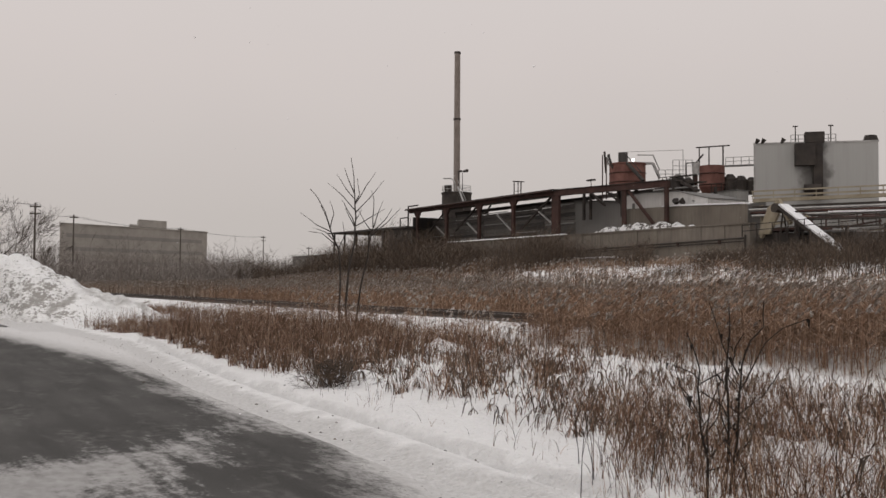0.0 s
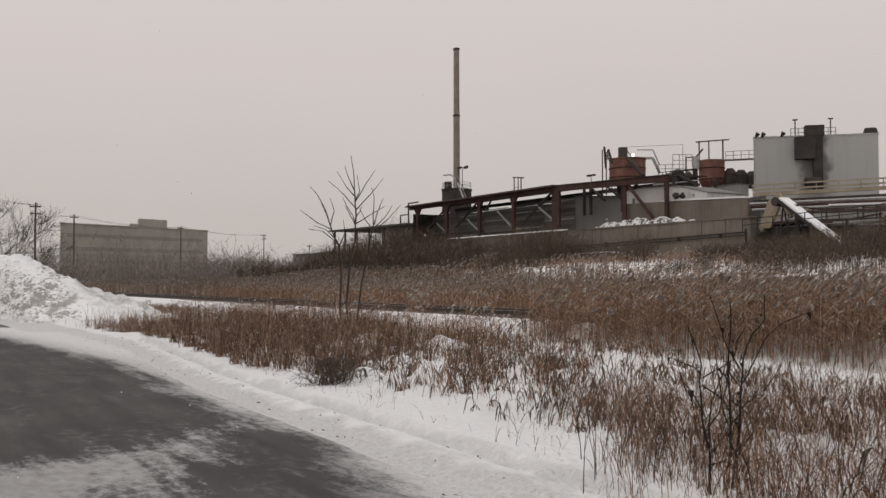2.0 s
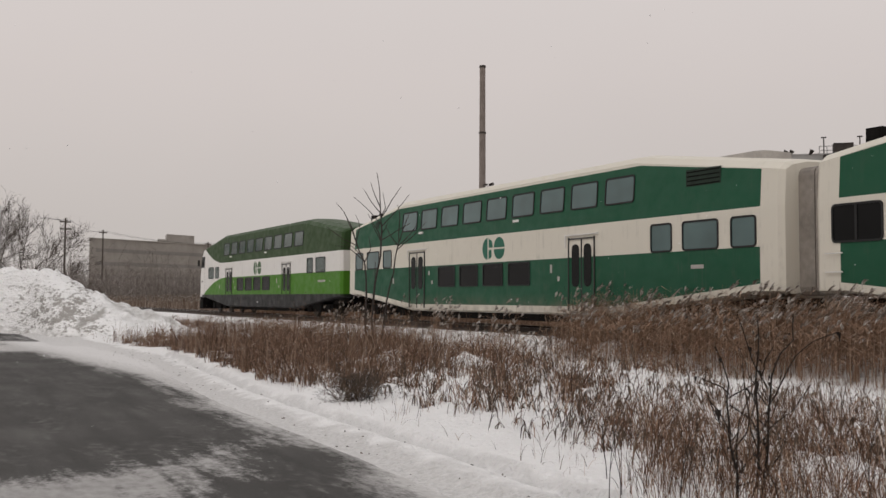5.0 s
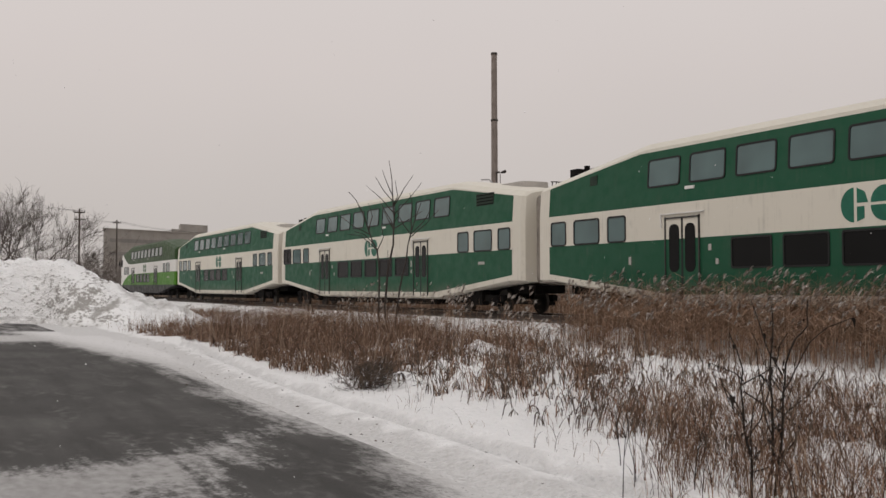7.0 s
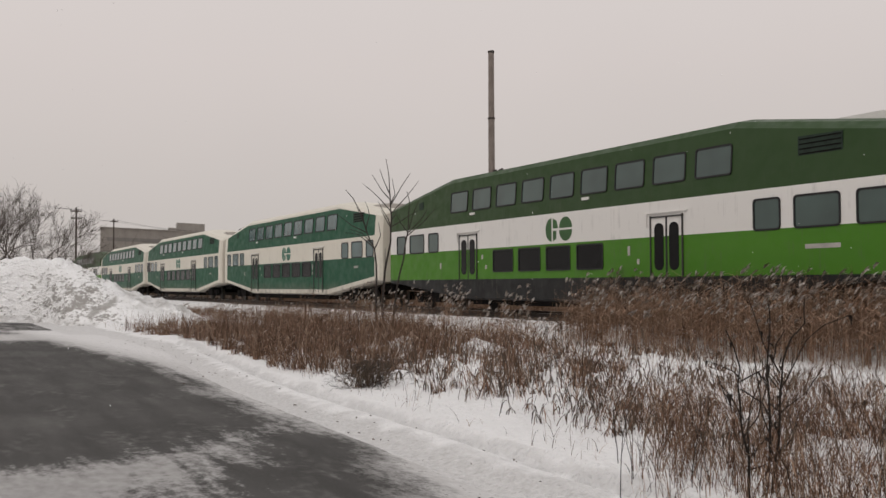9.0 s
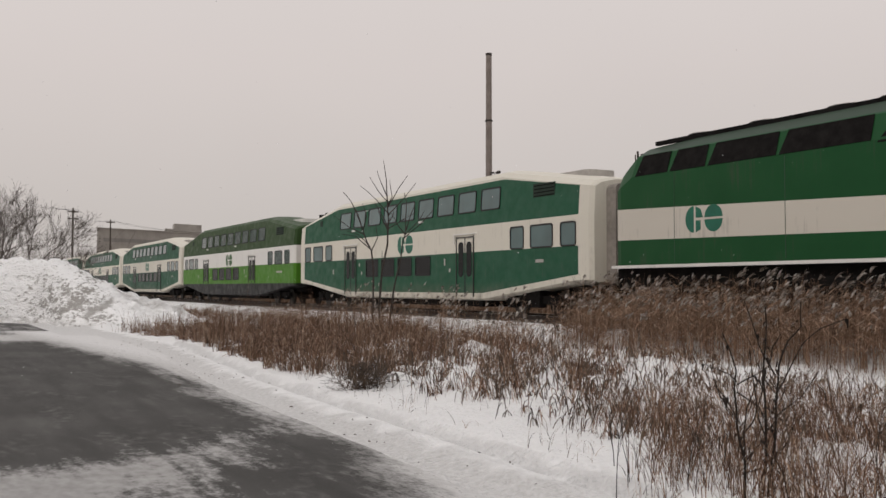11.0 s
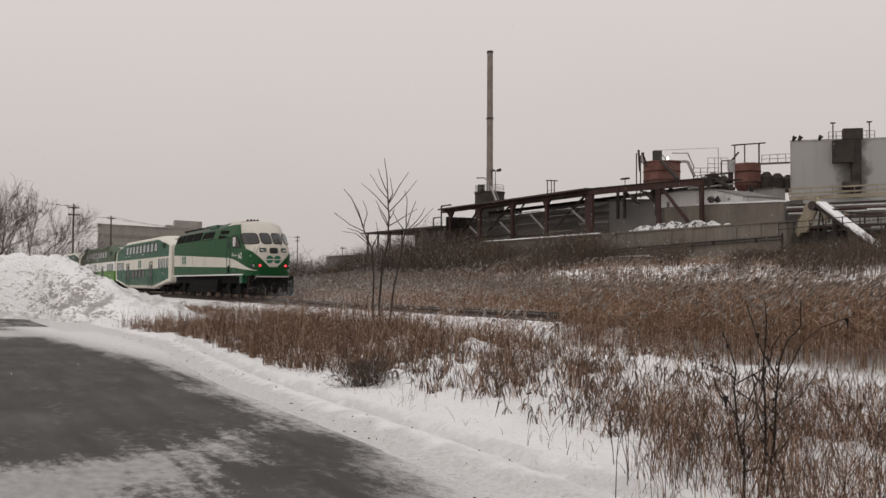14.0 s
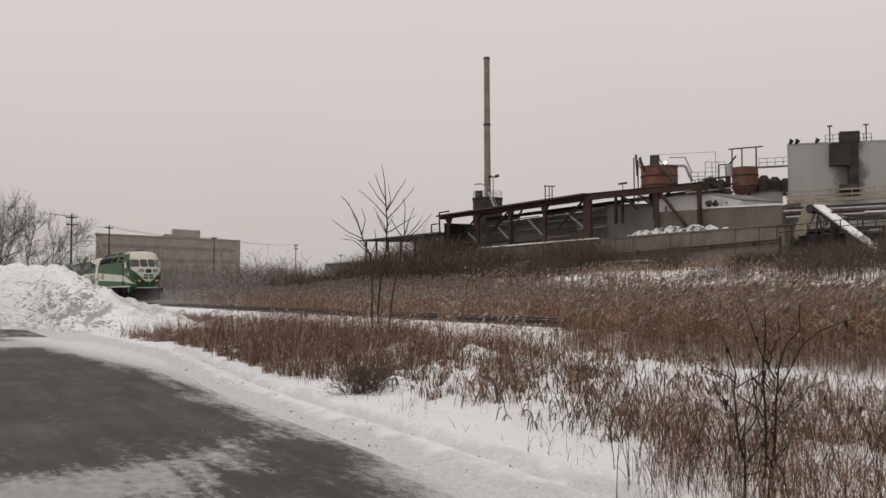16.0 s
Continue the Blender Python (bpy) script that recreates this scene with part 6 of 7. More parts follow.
strips("verge_grass", P2, W2, VERGE, "tall thin dead grass on the verge", "grass")
# thin grass against the foot of the snow heap
xy = scatter(700, -38.5, -32, 6.4, 9.8, lambda x, y: y > berm_y(x) + 0.7 and x > -38.2 + 0.5 * abs(y - 8) and noise.noise((x * 0.9, y * 0.9, 55)) > -0.1)
P2, W2 = stalks(xy, rng.uniform(0.25, 0.75, len(xy)), 0.3, 0.007, 5)
strips("verge_grass", P2, W2, VERGE, "thin dead grass at the foot of the snow heap", "grass")
# tussocks that fan out from their crowns
hearts = scatter(900, -38, -11, 5.2, 12.5, lambda x, y: verge(x, y) and rng.random() < thick(x, y) ** 0.6)
each = np.repeat(hearts, 24, 0)
size = np.repeat(rng.uniform(0.35, 1.0, len(hearts)) * np.array([max(0.35, tall(x, y)) for x, y in hearts]), 24)
Q, V = stalks(each + rng.normal(0, 0.07, each.shape), size * rng.uniform(0.5, 1.05, len(each)), 0.62, 0.0075, 5, 0.1)
strips("grass_tussocks", Q, V, VERGE, "fanned tussocks of dead brown grass", "grass")
sel = P[rng.random(len(P)) < 0.55]
Q, V = leaves(sel, 3, 0.2, 0.009)
strips("verge_weeds", Q, V, WEED, "dead weed leaves among the grass", "grass")


# scrubby weeds on the snow in front
def front(x, y):
    n = noise.noise((x * 0.75, y * 0.75, 21))
    if x > -10.5 and y > 8 and noise.noise((x * 0.9, y * 0.9, 44)) < 0.15:
        return False
    return verge(x, y) and y > berm_y(x) + 0.62 + 0.6 * smooth(-15, -10, x) * (1 - smooth(-6.5, -4.5, x)) and n + 0.4 * noise.noise((x * 2.2, y * 2.2, 5)) > 0.0 + 0.45 * smooth(10.2, 12.4, y) - 0.3 * smooth(-9, -6, x)


xy = scatter(6000, -19, -0.5, 4.4, 14.2, front)
P, W = curly(xy, rng.uniform(0.2, 0.85, len(xy)) * rng.uniform(0.6, 1, len(xy)), 0.0030, 0.3, 1.0)
strips("snow_weeds", P, W, WEED, "dead weed stalks standing in the snow", "weeds")
Q, V = leaves(P[::2], 5, 0.13, 0.0062, 0.25, 1.0, 1.4)
strips("snow_weeds", Q, V, WEED, "curled dead leaves on the weed stalks", "weeds")
# a few thin stalks out on the bare snow
xy = scatter(420, -16, -4, 4.7, 6.6, lambda x, y: berm_y(x) + 0.45 < y < berm_y(x) + 1.7 and noise.noise((x * 1.2, y * 1.2, 91)) > -0.05)
P, W = curly(xy, rng.uniform(0.08, 0.4, len(xy)), 0.0024, 0.45, 1.2)
strips("snow_weeds", P, W, WEED, "thin dead stalks on the bare snow", "weeds")
# dark tangled stems with curled leaves
xy = scatter(1500, -17, -1, 4.6, 11.5, lambda x, y: y > berm_y(x) + 0.95 and front(x, y) or (y > berm_y(x) + 1.1 and noise.noise((x * 0.9, y * 0.9, 83)) > 0.12))
P, W = curly(xy, rng.uniform(0.25, 0.75, len(xy)), 0.0040, 0.45, 1.7, 8)
strips("dark_weeds", P, W, BRUSH, "dark tangled weed stems in the snow", "weeds")
Q, V = leaves(P, 4, 0.085, 0.0085, 0.3, 1.0, 1.7)
strips("dark_weeds", Q, V, BRUSH, "dark curled leaves on tangled weeds", "weeds")
# a taller tangle beside the bush
xy = scatter(3000, -9.5, -0.5, 4.7, 9.5, lambda x, y: y > berm_y(x) + 0.65 and noise.noise((x * 0.8, y * 0.8, 61)) + 0.5 * noise.noise((x * 2.4, y * 2.4, 8)) > 0.28 - 0.5 * smooth(-9.5, -5.5, x + (y - 6) * 0.4))
P, W = curly(xy, rng.uniform(0.25, 0.95, len(xy)) * rng.uniform(0.6, 1.0, len(xy)), 0.0022, 0.3, 0.9)
strips("tangled_grass", P, W, VERGE, "tangled rusty-brown dead grass by the bush", "grass")
Q, V = leaves(P[::2], 5, 0.12, 0.0045, 0.2, 1.0, 0.8)
strips("tangled_grass", Q, V, WEED, "tangled rusty-brown dead grass by the bush", "grass")
xy = scatter(6800, -8.6, -2.2, 4.6, 10.0, lambda x, y: y > -0.84 * x and noise.noise((x * 1.1, y * 1.1, 63)) + 0.5 * noise.noise((x * 2.9, y * 2.9, 6)) > 0.04)
P, W = curly(xy, rng.uniform(0.25, 0.9, len(xy)), 0.0026, 0.3, 1.0)
strips("tangled_grass", P, W, VERGE, "tangled rusty-brown dead grass by the bush", "grass")
xy = scatter(1900, -6.8, -2.6, 4.6, 6.8, lambda x, y: y > -0.8 * x and noise.noise((x * 1.6, y * 1.6, 67)) > -0.2)
P, W = curly(xy, rng.uniform(0.12, 0.5, len(xy)), 0.0024, 0.45, 1.3)
strips("tangled_grass", P, W, WEED, "low tangled dead grass by the bush", "grass")
xy = scatter(2600, -17, -0.5, 4.6, 12.3, front)
P, W = curly(xy, rng.uniform(0.25, 0.8, len(xy)), 0.0026, 0.5, 1.8)
strips("bent_grass", P, W, VERGE, "bent straw-coloured grass blades in the snow", "grass")
xy = scatter(8000, -62, -15, 11.4, 17.0, lambda x, y: noise.noise((x * 0.4, y * 0.8, 31)) + 0.5 * noise.noise((x * 1.3, y * 1.3, 33)) > -0.08)
P, W = curly(xy, rng.uniform(0.2, 0.65, len(xy)) * (1 - 0.6 * np.clip((xy[:, 1] - 14) / 2, 0, 1)), 0.0062, 0.3, 0.9, 5)
strips("snow_weeds", P, W, VERGE, "dead weed stalks standing in the snow", "weeds")
Q, V = leaves(P[::3], 3, 0.14, 0.01, 0.3, 1.0, 1.2)
strips("snow_weeds", Q, V, WEED, "dead weed stalks standing in the snow", "weeds")


# ---- shrubs and trees ----
def grow(g, p, d, length, radius, depth, spread_, kids=(2, 3), tips=None, sides=5, up=0.15, thin=0.0):
    p, d = Vector(p), Vector(d).normalized()
    pts, radii = [p], [radius]
    steps = 3
    for i in range(steps):
        d = (d + Vector((random.gauss(0, 0.10), random.gauss(0, 0.10), random.gauss(0, 0.06) + up * 0.3))).normalized()
        p = p + d * length / steps
        pts.append(p)
        radii.append(radius * (1 - 0.45 * (i + 1) / steps))
    g.tube(pts, radii, sides, False)
    if depth <= 0:
        if tips is not None:
            tips.append(tuple(p))
        return
    for k in range(random.randint(*kids)):
        q = pts[random.choice((1, 2, 3))] if k else p
        s = Vector((random.gauss(0, 1), random.gauss(0, 1), random.gauss(0, 0.6))).normalized()
        nd = (d + s * spread_ + Vector((0, 0, up))).normalized()
        grow(g, q, nd, length * random.uniform(0.55, 0.85), max(radii[-1] * 0.8, thin), depth - 1, spread_, kids, tips, max(3, sides - 1), up, thin)


class Pieces:
    """Takes tubes one by one, so that each becomes a part of its own."""

    def __init__(self):
        self.all = []

    def tube(self, *args):
        self.all.append(Geo().tube(*args))


def sprout(parent, mat, *args):
    """Grows a stem; its first tube is the stem, and the rest are its twigs."""
    g = Pieces()
    grow(g, *args)
    stem = part("stem", g.all[0], mat, parent)
    for k in g.all[1:]:
        part("twig", k, mat, stem)


# young bare tree beside the track
random.seed(11)
sap = thing("sapling", "slender leafless young tree among dry grass", "tree")
ACROSS = Vector((0.5, 0.866, 0))
FOOT = Vector((-26.4, 12.0, 0))


def limb(points, r0, r1, name, parent, wob=0.25, foot=FOOT, mat=SAPLING):
    """A bent stem through (across, up) points in metres, with a little depth."""
    pts = []
    w = random.uniform(-wob, wob)
    for i, (a, z) in enumerate(points):
        pts.append(foot + ACROSS * a + Vector((-0.866, 0.5, 0)) * w * i + Vector((0, 0, z)))
    fine = []
    for a, b in zip(pts[:-1], pts[1:]):
        k = (b - a).length * 0.025
        fine += [a, a.lerp(b, 0.5) + Vector((random.gauss(0, k), random.gauss(0, k), 0))]
    fine.append(pts[-1])
    return part(name, Geo().tube(fine, list(np.linspace(r0, r1, len(fine))), 6), mat, parent)


for pts, r in ((((0.02, -0.05), (0.01, 2.02), (0.18, 2.86), (0.21, 3.61), (0.17, 4.2), (0.14, 4.8), (0.05, 5.37)), 0.036),
               (((-0.25, -0.05), (-0.24, 1.77), (-0.31, 2.69), (-0.53, 3.16), (-0.73, 3.78), (-0.96, 4.2), (-1.19, 4.46)), 0.03),
               (((0.19, -0.05), (0.37, 1.51), (0.57, 2.35), (0.73, 3.28), (0.75, 3.87), (0.69, 4.37)), 0.03),
               (((-0.06, -0.05), (-0.02, 1.68), (0.01, 2.69)), 0.022), (((0.26, -0.09), (0.49, 0.26), (0.75, 0.9)), 0.02),
               (((-0.38, -0.05), (-0.55, 0.59), (-0.68, 1.0)), 0.014), (((-0.66, 0.0), (-0.72, 0.3), (-0.88, 0.85)), 0.012)):
    limb(pts, r, 0.008, "trunk", sap, 0.05)
for pts in (((0.21, 3.78), (-0.16, 4.2), (-0.65, 4.63)), ((0.19, 4.12), (-0.11, 4.46), (-0.39, 4.91)), ((0.17, 4.29), (0.0, 4.68), (-0.12, 5.05)), ((0.19, 4.04), (0.32, 4.29), (0.25, 4.76)),
            ((0.19, 4.0), (0.51, 4.54), (0.78, 4.93)), ((0.21, 3.75), (0.61, 4.17), (1.03, 4.69)), ((0.19, 3.33), (-0.06, 3.83), (-0.21, 4.12)), ((0.18, 3.3), (0.01, 3.61), (-0.13, 3.87)),
            ((0.19, 3.33), (0.65, 3.61), (1.05, 3.85)), ((0.21, 3.53), (0.31, 3.7), (0.36, 3.87)), ((0.7, 3.16), (0.48, 3.45), (0.31, 3.78)), ((0.73, 3.28), (0.86, 3.73), (1.0, 4.1)),
            ((0.71, 3.16), (1.07, 3.53), (1.27, 3.87)), ((0.68, 3.06), (1.15, 3.45), (1.54, 3.87)), ((-0.53, 3.16), (-0.95, 3.36), (-1.44, 3.73)), ((-0.56, 3.25), (-0.45, 3.7), (-0.58, 4.09)),
            ((-0.57, 3.3), (-0.67, 3.61), (-0.82, 3.93)), ((-0.33, 2.72), (-0.78, 3.11), (-1.17, 3.16)), ((-0.36, 2.82), (-0.7, 3.16), (-1.08, 3.29)), ((-0.31, 2.65), (-0.11, 3.06), (-0.16, 3.45))):
    limb(pts, 0.017, 0.006, "branch", sap, 0.12)

# dark bush in front: three stems with bare twigs and a few curled leaves
random.seed(5)
bush = thing("bush", "dark leafless bush with a few shrivelled curled leaves", "bush")
STEMS = [
    (Vector((-4.94, 4.99, 0)), ((0.0, 0.0), (-0.01, 0.33), (-0.01, 0.43), (-0.05, 0.57), (-0.06, 0.76), (-0.06, 1.03), (-0.15, 1.28)), 0.017,
     (((-0.06, 0.95), (-0.11, 1.0), (-0.28, 1.07)), ((-0.06, 0.93), (0.04, 0.99), (0.15, 1.06)), ((-0.05, 0.68), (-0.14, 0.84), (-0.22, 0.93)), ((-0.01, 0.45), (-0.02, 0.6), (0.0, 0.78), (0.07, 0.96)),
      ((-0.01, 0.4), (0.05, 0.49), (0.1, 0.54)), ((-0.01, 0.33), (0.08, 0.35), (0.15, 0.38)), ((-0.06, 0.88), (0.09, 0.78), (0.16, 0.62)), ((-0.04, 0.55), (0.05, 0.68), (0.11, 0.88), (0.12, 1.03)))),
    (Vector((-5.04, 5.27, 0)), ((0.0, 0.0), (0.01, 0.41), (0.01, 0.65), (0.0, 0.93), (0.02, 1.22), (0.02, 1.46)), 0.016,
     (((0.01, 0.75), (0.11, 0.67), (0.21, 0.59)), ((0.0, 0.95), (0.09, 0.83)), ((0.01, 0.53), (-0.05, 0.79), (-0.07, 0.97), (-0.08, 1.16)))),
    (Vector((-5.06, 5.24, 0)), ((0.05, 0.02), (0.07, 0.33), (0.1, 0.49), (0.11, 0.81), (0.13, 1.05), (0.19, 1.22), (0.28, 1.32), (0.28, 1.5)), 0.015,
     (((0.12, 0.97), (0.03, 1.12), (-0.02, 1.26), (-0.1, 1.5)), ((0.12, 0.85), (0.21, 1.01), (0.31, 1.2), (0.44, 1.31), (0.6, 1.37)), ((0.07, 1.05), (0.09, 1.17), (0.15, 1.27)),
      ((0.1, 0.67), (0.19, 0.75), (0.29, 0.83), (0.41, 1.01)), ((0.07, 0.31), (0.12, 0.41), (0.2, 0.53)), ((0.07, 0.37), (0.14, 0.28), (0.18, 0.27)))),
]


def curled_leaf(p, size):
    """A folded, hanging dead leaf."""
    a, g = random.uniform(0, 6.28), Geo()
    d, w = Vector((math.cos(a), math.sin(a), 0)), Vector((-math.sin(a), math.cos(a), 0))
    rows_ = []
    for k in range(5):
        s_ = k / 4
        wide = size * 0.32 * math.sin(math.pi * min(0.97, s_ + 0.08))
        c_ = p + d * size * 0.6 * math.sin(s_ * 1.7) + Vector((0, 0, -size * s_ ** 1.5))
        rows_ += [c_ - w * wide + Vector((0, 0, wide * 0.9)), c_, c_ + w * wide + Vector((0, 0, wide * 0.9))]
    thick_ = [q + Vector((0, 0, -0.0015)) for q in rows_]
    quads = [(3 * k + j, 3 * k + j + 1, 3 * k + j + 4, 3 * k + j + 3) for k in range(4) for j in range(2)]
    g.add(rows_ + thick_, quads + [tuple(i + 15 for i in q[::-1]) for q in quads])
    return g


for foot, spine, r, arms in STEMS:
    stem = limb(spine, r * 0.72, 0.004, "stem", bush, 0.012, foot, TWIG)
    for a in arms:
        limb(a, 0.0056, 0.003, "twig", stem, 0.03, foot, TWIG)
        tip = foot + ACROSS * a[-1][0] + Vector((0, 0, a[-1][1]))
        if random.random() < 0.75:
            q = a[random.randrange(1, len(a))]
            part("leaf", curled_leaf(foot + ACROSS * q[0] + Vector((0, 0, q[1])), random.uniform(0.035, 0.07)), TWIG, stem)
    for k in range(7):
        u = random.uniform(0.3, 0.95) * (len(spine) - 1)
        i = int(u)
        p = Vector(spine[i]).lerp(Vector(spine[i + 1]), u - i)
        part("bud", curled_leaf(foot + ACROSS * p[0] + Vector((0, 0, p[1])), random.uniform(0.02, 0.05)), TWIG, stem)
    for k in range(5):
        u = random.uniform(0.15, 0.6) * (len(spine) - 1)
        i = int(u)
        p = Vector(spine[i]).lerp(Vector(spine[i + 1]), u - i)
        g_ = random.choice((-1, 1)) * random.uniform(0.1, 0.24)
        limb(((p[0], p[1]), (p[0] + g_ * 0.5, p[1] + abs(g_) * 0.7), (p[0] + g_ * 0.8, p[1] + abs(g_) * 1.6)), 0.0036, 0.002, "twig", stem, 0.06, foot, TWIG)
sb = thing("shrub", "small dense dark shrub with snow caught in it", "shrub")
random.seed(8)
for k in range(75):
    g = Geo()
    grow(g, (-13.1 + random.gauss(0, 0.15), 5.75 + random.gauss(0, 0.17), 0.0), (random.gauss(0, 0.6), random.gauss(0, 0.6), 1), 0.25, 0.008, 3, 0.75, (2, 3), None, 4, 0.0, 0.0025)
    part("stem", g, BRUSH if k % 3 else TWIG, sb)
for x, y, h in ((-5.55, 4.35, 0.8), (-5.42, 4.9, 0.5), (-5.36, 5.02, 0.55), (-6.75, 5.96, 0.7), (-6.65, 6.14, 0.75), (-10.98, 7.62, 1.15), (-10.8, 7.8, 1.4), (-5.9, 4.75, 0.45), (-6.4, 5.0, 0.75), (-5.7, 5.15, 0.6), (-5.5, 5.5, 0.7), (-4.4, 5.6, 0.7), (-8.3, 6.2, 0.8), (-9.2, 7.5, 0.9), (-7.4, 7.0, 0.85), (-10.4, 6.6, 0.7), (-6.2, 7.4, 1.2), (-4.2, 6.9, 1.3)):
    w = thing("weed_stalk", "single dark dead weed stalk with small seed heads", "weed", "dark weed stalks")
    sprout(w, TWIG, (x, y, ground_z(x, y) - 0.03), (0, 0, 1), h * 0.6, 0.005, 2, 0.35, (2, 3), None, 4, 0.35)

# bare trees far left
random.seed(23)


def bare_tree(x, y, h, label, depth=6):
    t = thing("tree", label, "tree", "bare trees")
    g = Geo()
    g.tube([(x, y, -0.2), (x + 0.1, y, h * 0.12), (x, y + 0.1, h * 0.26)], [h * 0.022, h * 0.018, h * 0.016], 8)
    part("trunk", g, BARK, t)
    for k in range(5):
        a = 2 * math.pi * k / 5 + random.random()
        g = Geo()
        grow(g, (x, y + 0.1, h * random.uniform(0.15, 0.27)), (math.cos(a) * 0.85, math.sin(a) * 0.85, 0.75), h * 0.25, h * 0.0085, depth - 1, 0.6, (3, 4), None, 5, 0.08, 0.010)
        part("limb", g, BARK, t)
    return t


bare_tree(-87.5, 7.6, 10.5, "old spreading leafless tree beyond the snow pile")
bare_tree(-86.0, 10.6, 6.5, "leafless tree with drooping limbs beyond the snow pile", 5)
bare_tree(-90.0, 4.4, 12.0, "old spreading leafless tree beyond the snow pile")
bare_tree(-95.0, -1.0, 11.0, "old spreading leafless tree beyond the snow pile", 5)


def thicket(n, x0, x1, y0, y1, hmin, hmax, width, label, keep=None, mat=None):
    xy = scatter(n, x0, x1, y0, y1, keep)
    lump = np.array([0.62 + 0.75 * noise.noise((x * 0.055, y * 0.09, 13)) + 0.2 * noise.noise((x * 0.3, y * 0.3, 3)) for x, y in xy])
    P, W = stalks(xy, rng.uniform(hmin, hmax, len(xy)) * np.clip(lump, 0.3, 1.1), 0.34, width * 0.8, 4)
    strips("brush", P, W, mat or BRUSH, label, "brush")
    Q, V = leaves(P, 5, hmax * 0.22, width * 0.42, 0.2, 1.0, 0.1)
    strips("brush", Q, V, mat or BRUSH, label, "brush")


def clumps(seed, f, cut):
    return lambda x, y: noise.noise((x * f, y * f, seed)) > cut


# the two farthest thickets carry haze in their pale brushwood colour
thicket(7000, -330, -190, 60, 135, 5.5, 12.0, 0.10, "dark leafless thicket far along the track", lambda x, y: clumps(41, 0.05, -0.45)(x, y) and 0.285 < y / -x < 0.46, HAZY_BRUSH)
thicket(7600, -335, -170, 18, 90, 4.0, 13.0, 0.065, "leafless thicket far along the track, paled by haze", lambda x, y: clumps(44, 0.045, -0.12)(x, y) and 0.07 < y / -x < 0.34, HAZY_BRUSH)
thicket(5000, -190, -122, 60, 78.5, 3.5, 9.0, 0.06, "dark leafless brush below the shed")
thicket(4600, -130, -90, 58, 74, 3.0, 7.0, 0.04, "brown brush against the retaining wall", clumps(46, 0.12, -0.2))
thicket(3600, -92, -40, 66, 75.5, 1.8, 4.8, 0.035, "brown brush against the retaining wall", lambda x, y: clumps(47, 0.15, 0.12)(x, y) or x > -68)

thicket(2600, -66, -36, 58, 70, 1.4, 3.4, 0.03, "brown brush on the slope by the conveyor", clumps(48, 0.2, -0.15))

# bits of soil and broken stalks lying on the snow along the road
random.seed(77)
g = Geo()
for k in range(95):
    x = random.uniform(-30, -4)
    y = berm_y(x) + random.gauss(-0.35, 0.35)
    r = random.uniform(0.004, 0.013)
    a = random.uniform(0, 3.14)
    z = max(0.012, ground_z(x, y)) + 0.3 * r
    g.tube([(x - r * math.cos(a) * 1.8, y - r * math.sin(a) * 1.8, z), (x, y, z + r * 0.4), (x + r * math.cos(a) * 1.8, y + r * math.sin(a) * 1.8, z)], [r * 0.4, r * 0.7, r * 0.3], 5)
tagged(part("soil_crumbs", g, BRUSH), "dark crumbs of soil and twigs on the snow", "debris", kind="stuff")


# ---- snow in the air: specks blown up behind the train, and falling flakes ----
def specks(name, C, r, label):
    """Tiny snow grains, each a tetrahedron, in one mesh."""
    n = len(C)
    corner = np.array([(1, 1, 1), (1, -1, -1), (-1, 1, -1), (-1, -1, 1)]) * 0.58
    V = (C[:, None, :] + corner[None] * np.asarray(r).reshape(-1, 1, 1)).reshape(-1, 3)
    base = (np.arange(n) * 4)[:, None, None]
    F = (base + np.array([(0, 1, 2), (0, 3, 1), (0, 2, 3), (1, 3, 2)])[None]).reshape(-1, 3)
    me = bpy.data.meshes.new(name)
    me.from_pydata(V.tolist(), [], F.tolist())
    me.materials.append(SNOW)
    return tagged(new(name, me), label, "snow", kind="stuff")


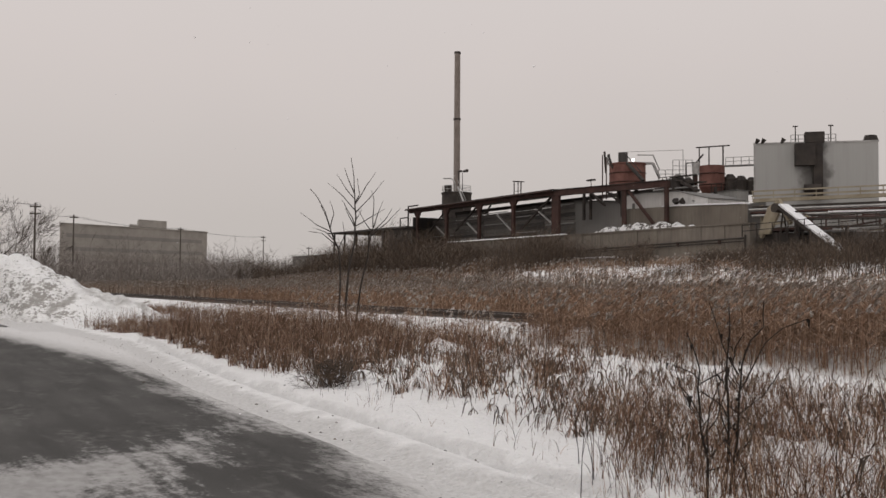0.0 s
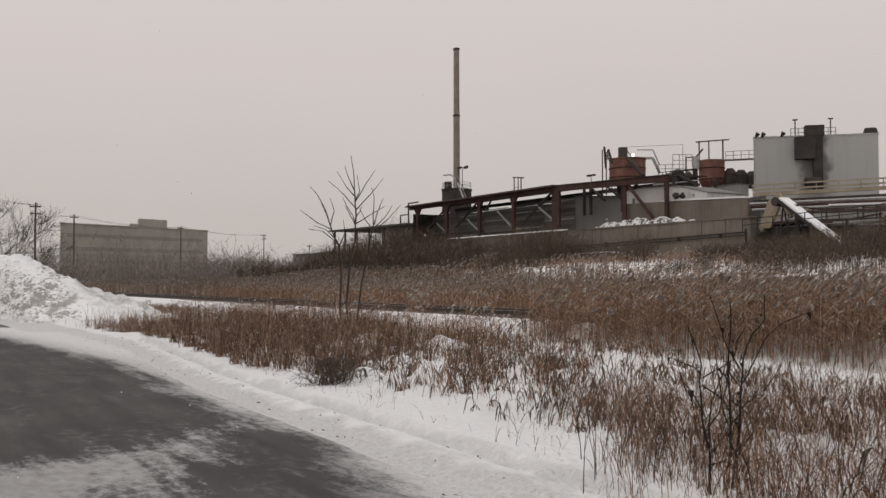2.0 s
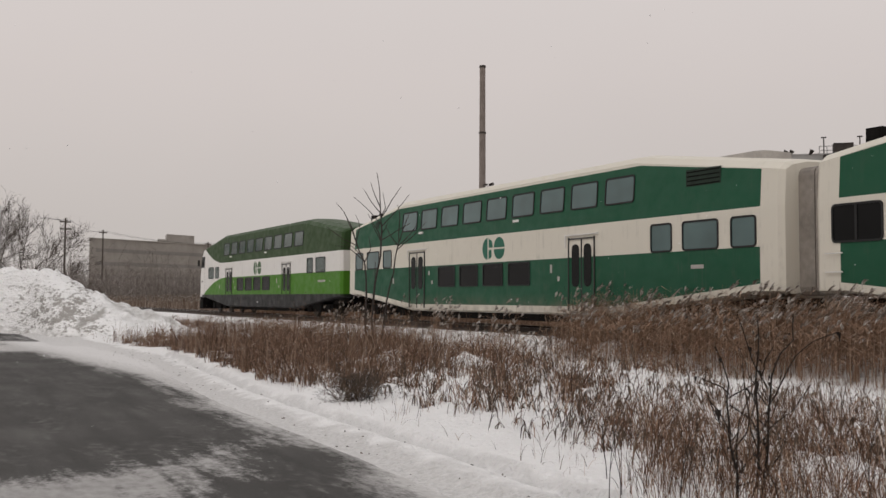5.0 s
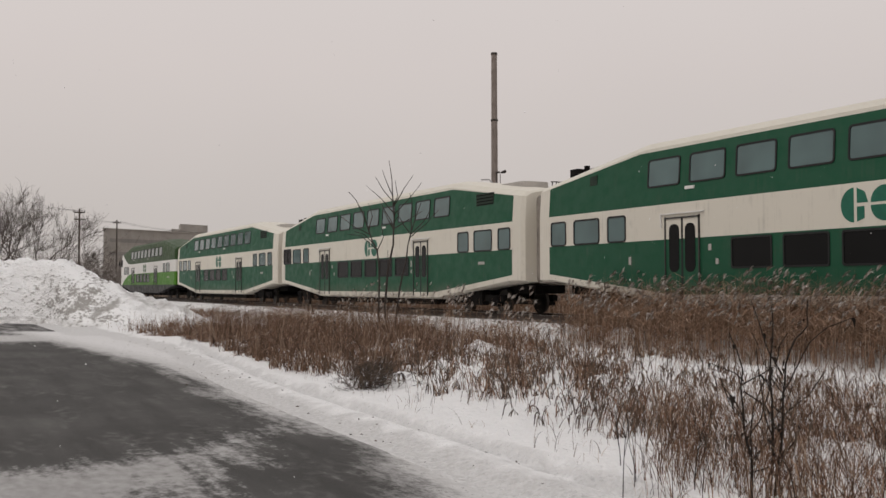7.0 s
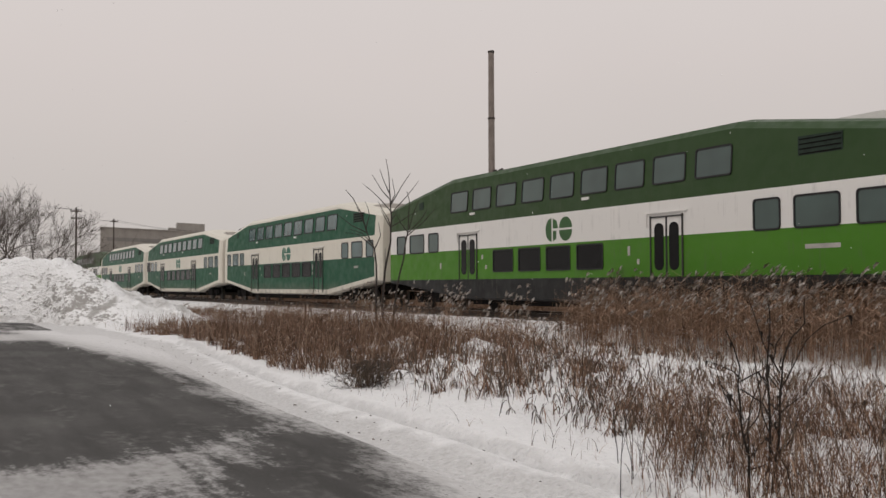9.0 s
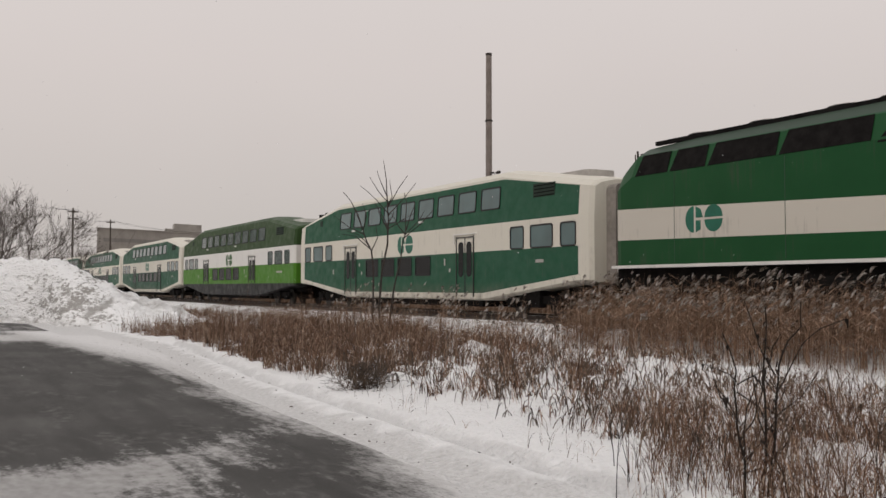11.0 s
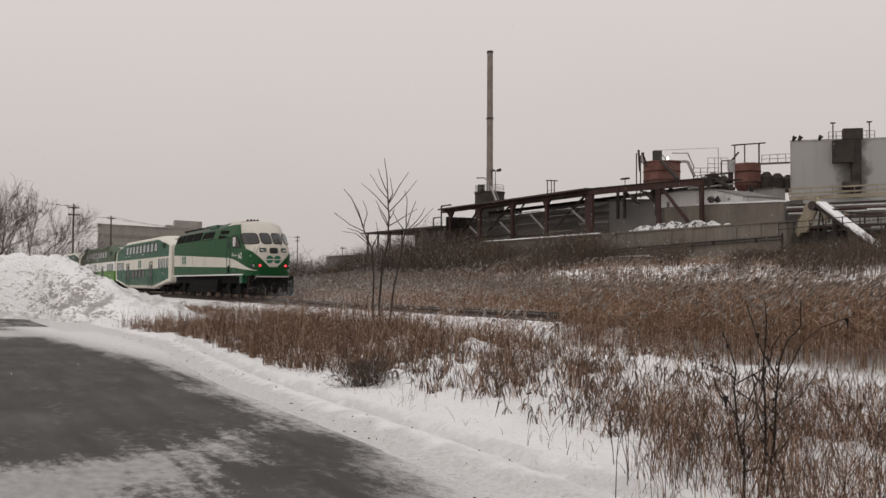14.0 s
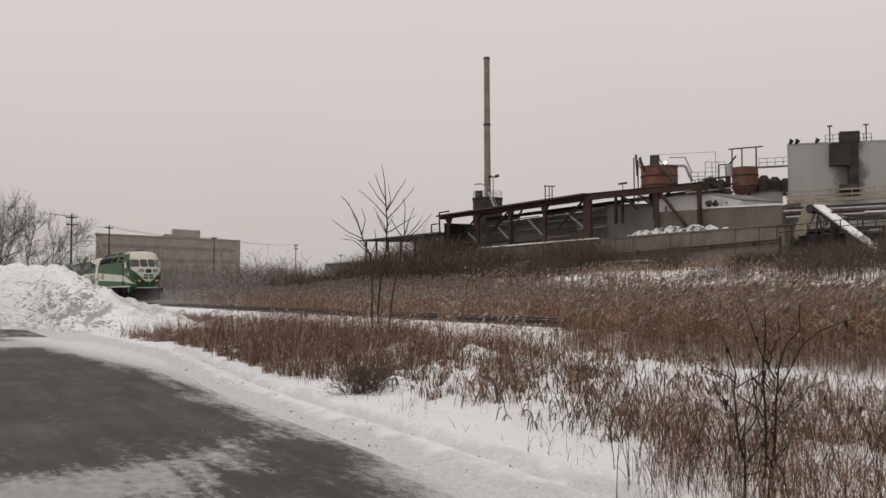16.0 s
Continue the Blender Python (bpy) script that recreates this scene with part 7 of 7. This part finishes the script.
air = np.random.default_rng(12)
N_DUST = 17000
back_ = air.gamma(2.2, 8.0, N_DUST)
wide_ = air.normal(0, 1.0 + back_ * 0.03)
high_ = np.abs(air.normal(0, 0.55 + np.minimum(back_, 25) * 0.03)) * (0.5 + 0.9 * np.abs(np.sin(back_ * 0.33 + wide_)))
dust = specks("snow_dust", np.stack([back_, wide_, high_ + 0.05], 1), air.uniform(0.006, 0.013, N_DUST), "fine snow blown up behind the passing train")
flakes = []
for k in range(3):
    n = 260
    far_ = air.uniform(5, 22, n)
    turn_ = np.radians(air.uniform(118, 182, n))
    flakes.append(specks("falling_snow", np.stack([np.cos(turn_) * far_, np.sin(turn_) * far_, air.uniform(0.3, 26, n)], 1), air.uniform(0.004, 0.009, n), "sparse snowflakes drifting down"))

# ---- what moves: the whole train, along the straight track ----
# seconds, and the place of the first coach's middle along the track
RUN = [(0.0, 40.6), (1.0, 21.7), (2.0, 2.75), (3.0, -16.16), (3.5, -25.60), (4.0, -35.08), (5.0, -54.05), (6.5, -82.1), (8.0, -110.05), (9.0, -128.5), (10.25, -151.5), (11.5, -174.40), (12.5, -192.87), (14.0, -220.5), (16.0, -257.3)]


def motions():
    for i, c in enumerate(coaches):
        walk(c, [(t, pose(x + i * SPACING, TRACK_Y, RAIL_Z)) for t, x in RUN])
    walk(loco, [(t, pose(x + LOCO_AT, TRACK_Y, RAIL_Z)) for t, x in RUN])
    walk(dust, [(t, pose(x + LOCO_AT + 21.5, TRACK_Y, 0.4)) for t, x in RUN])
    for k, f in enumerate(flakes):
        walk(f, [(0.0, pose(0.6 * k, 0, 0)), (16.0, pose(-4.0 - k, 1.0 + 0.5 * k, -14.0 - 1.5 * k))])
    # wheels roll: one row for each thirtieth of a second
    ticks = [k / FPS for k in range(16 * FPS + 1)]
    far = np.interp(ticks, [t for t, x in RUN], [x for t, x in RUN])
    for c in [*coaches, loco]:
        for w in c.children_recursive:
            if w.name.startswith("wheel_set"):
                p = w.location.copy()
                walk(w, [(t, pose(p.x, p.y, p.z, 0, math.degrees(x / 0.42), 0)) for t, x in zip(ticks, far)])


motions()
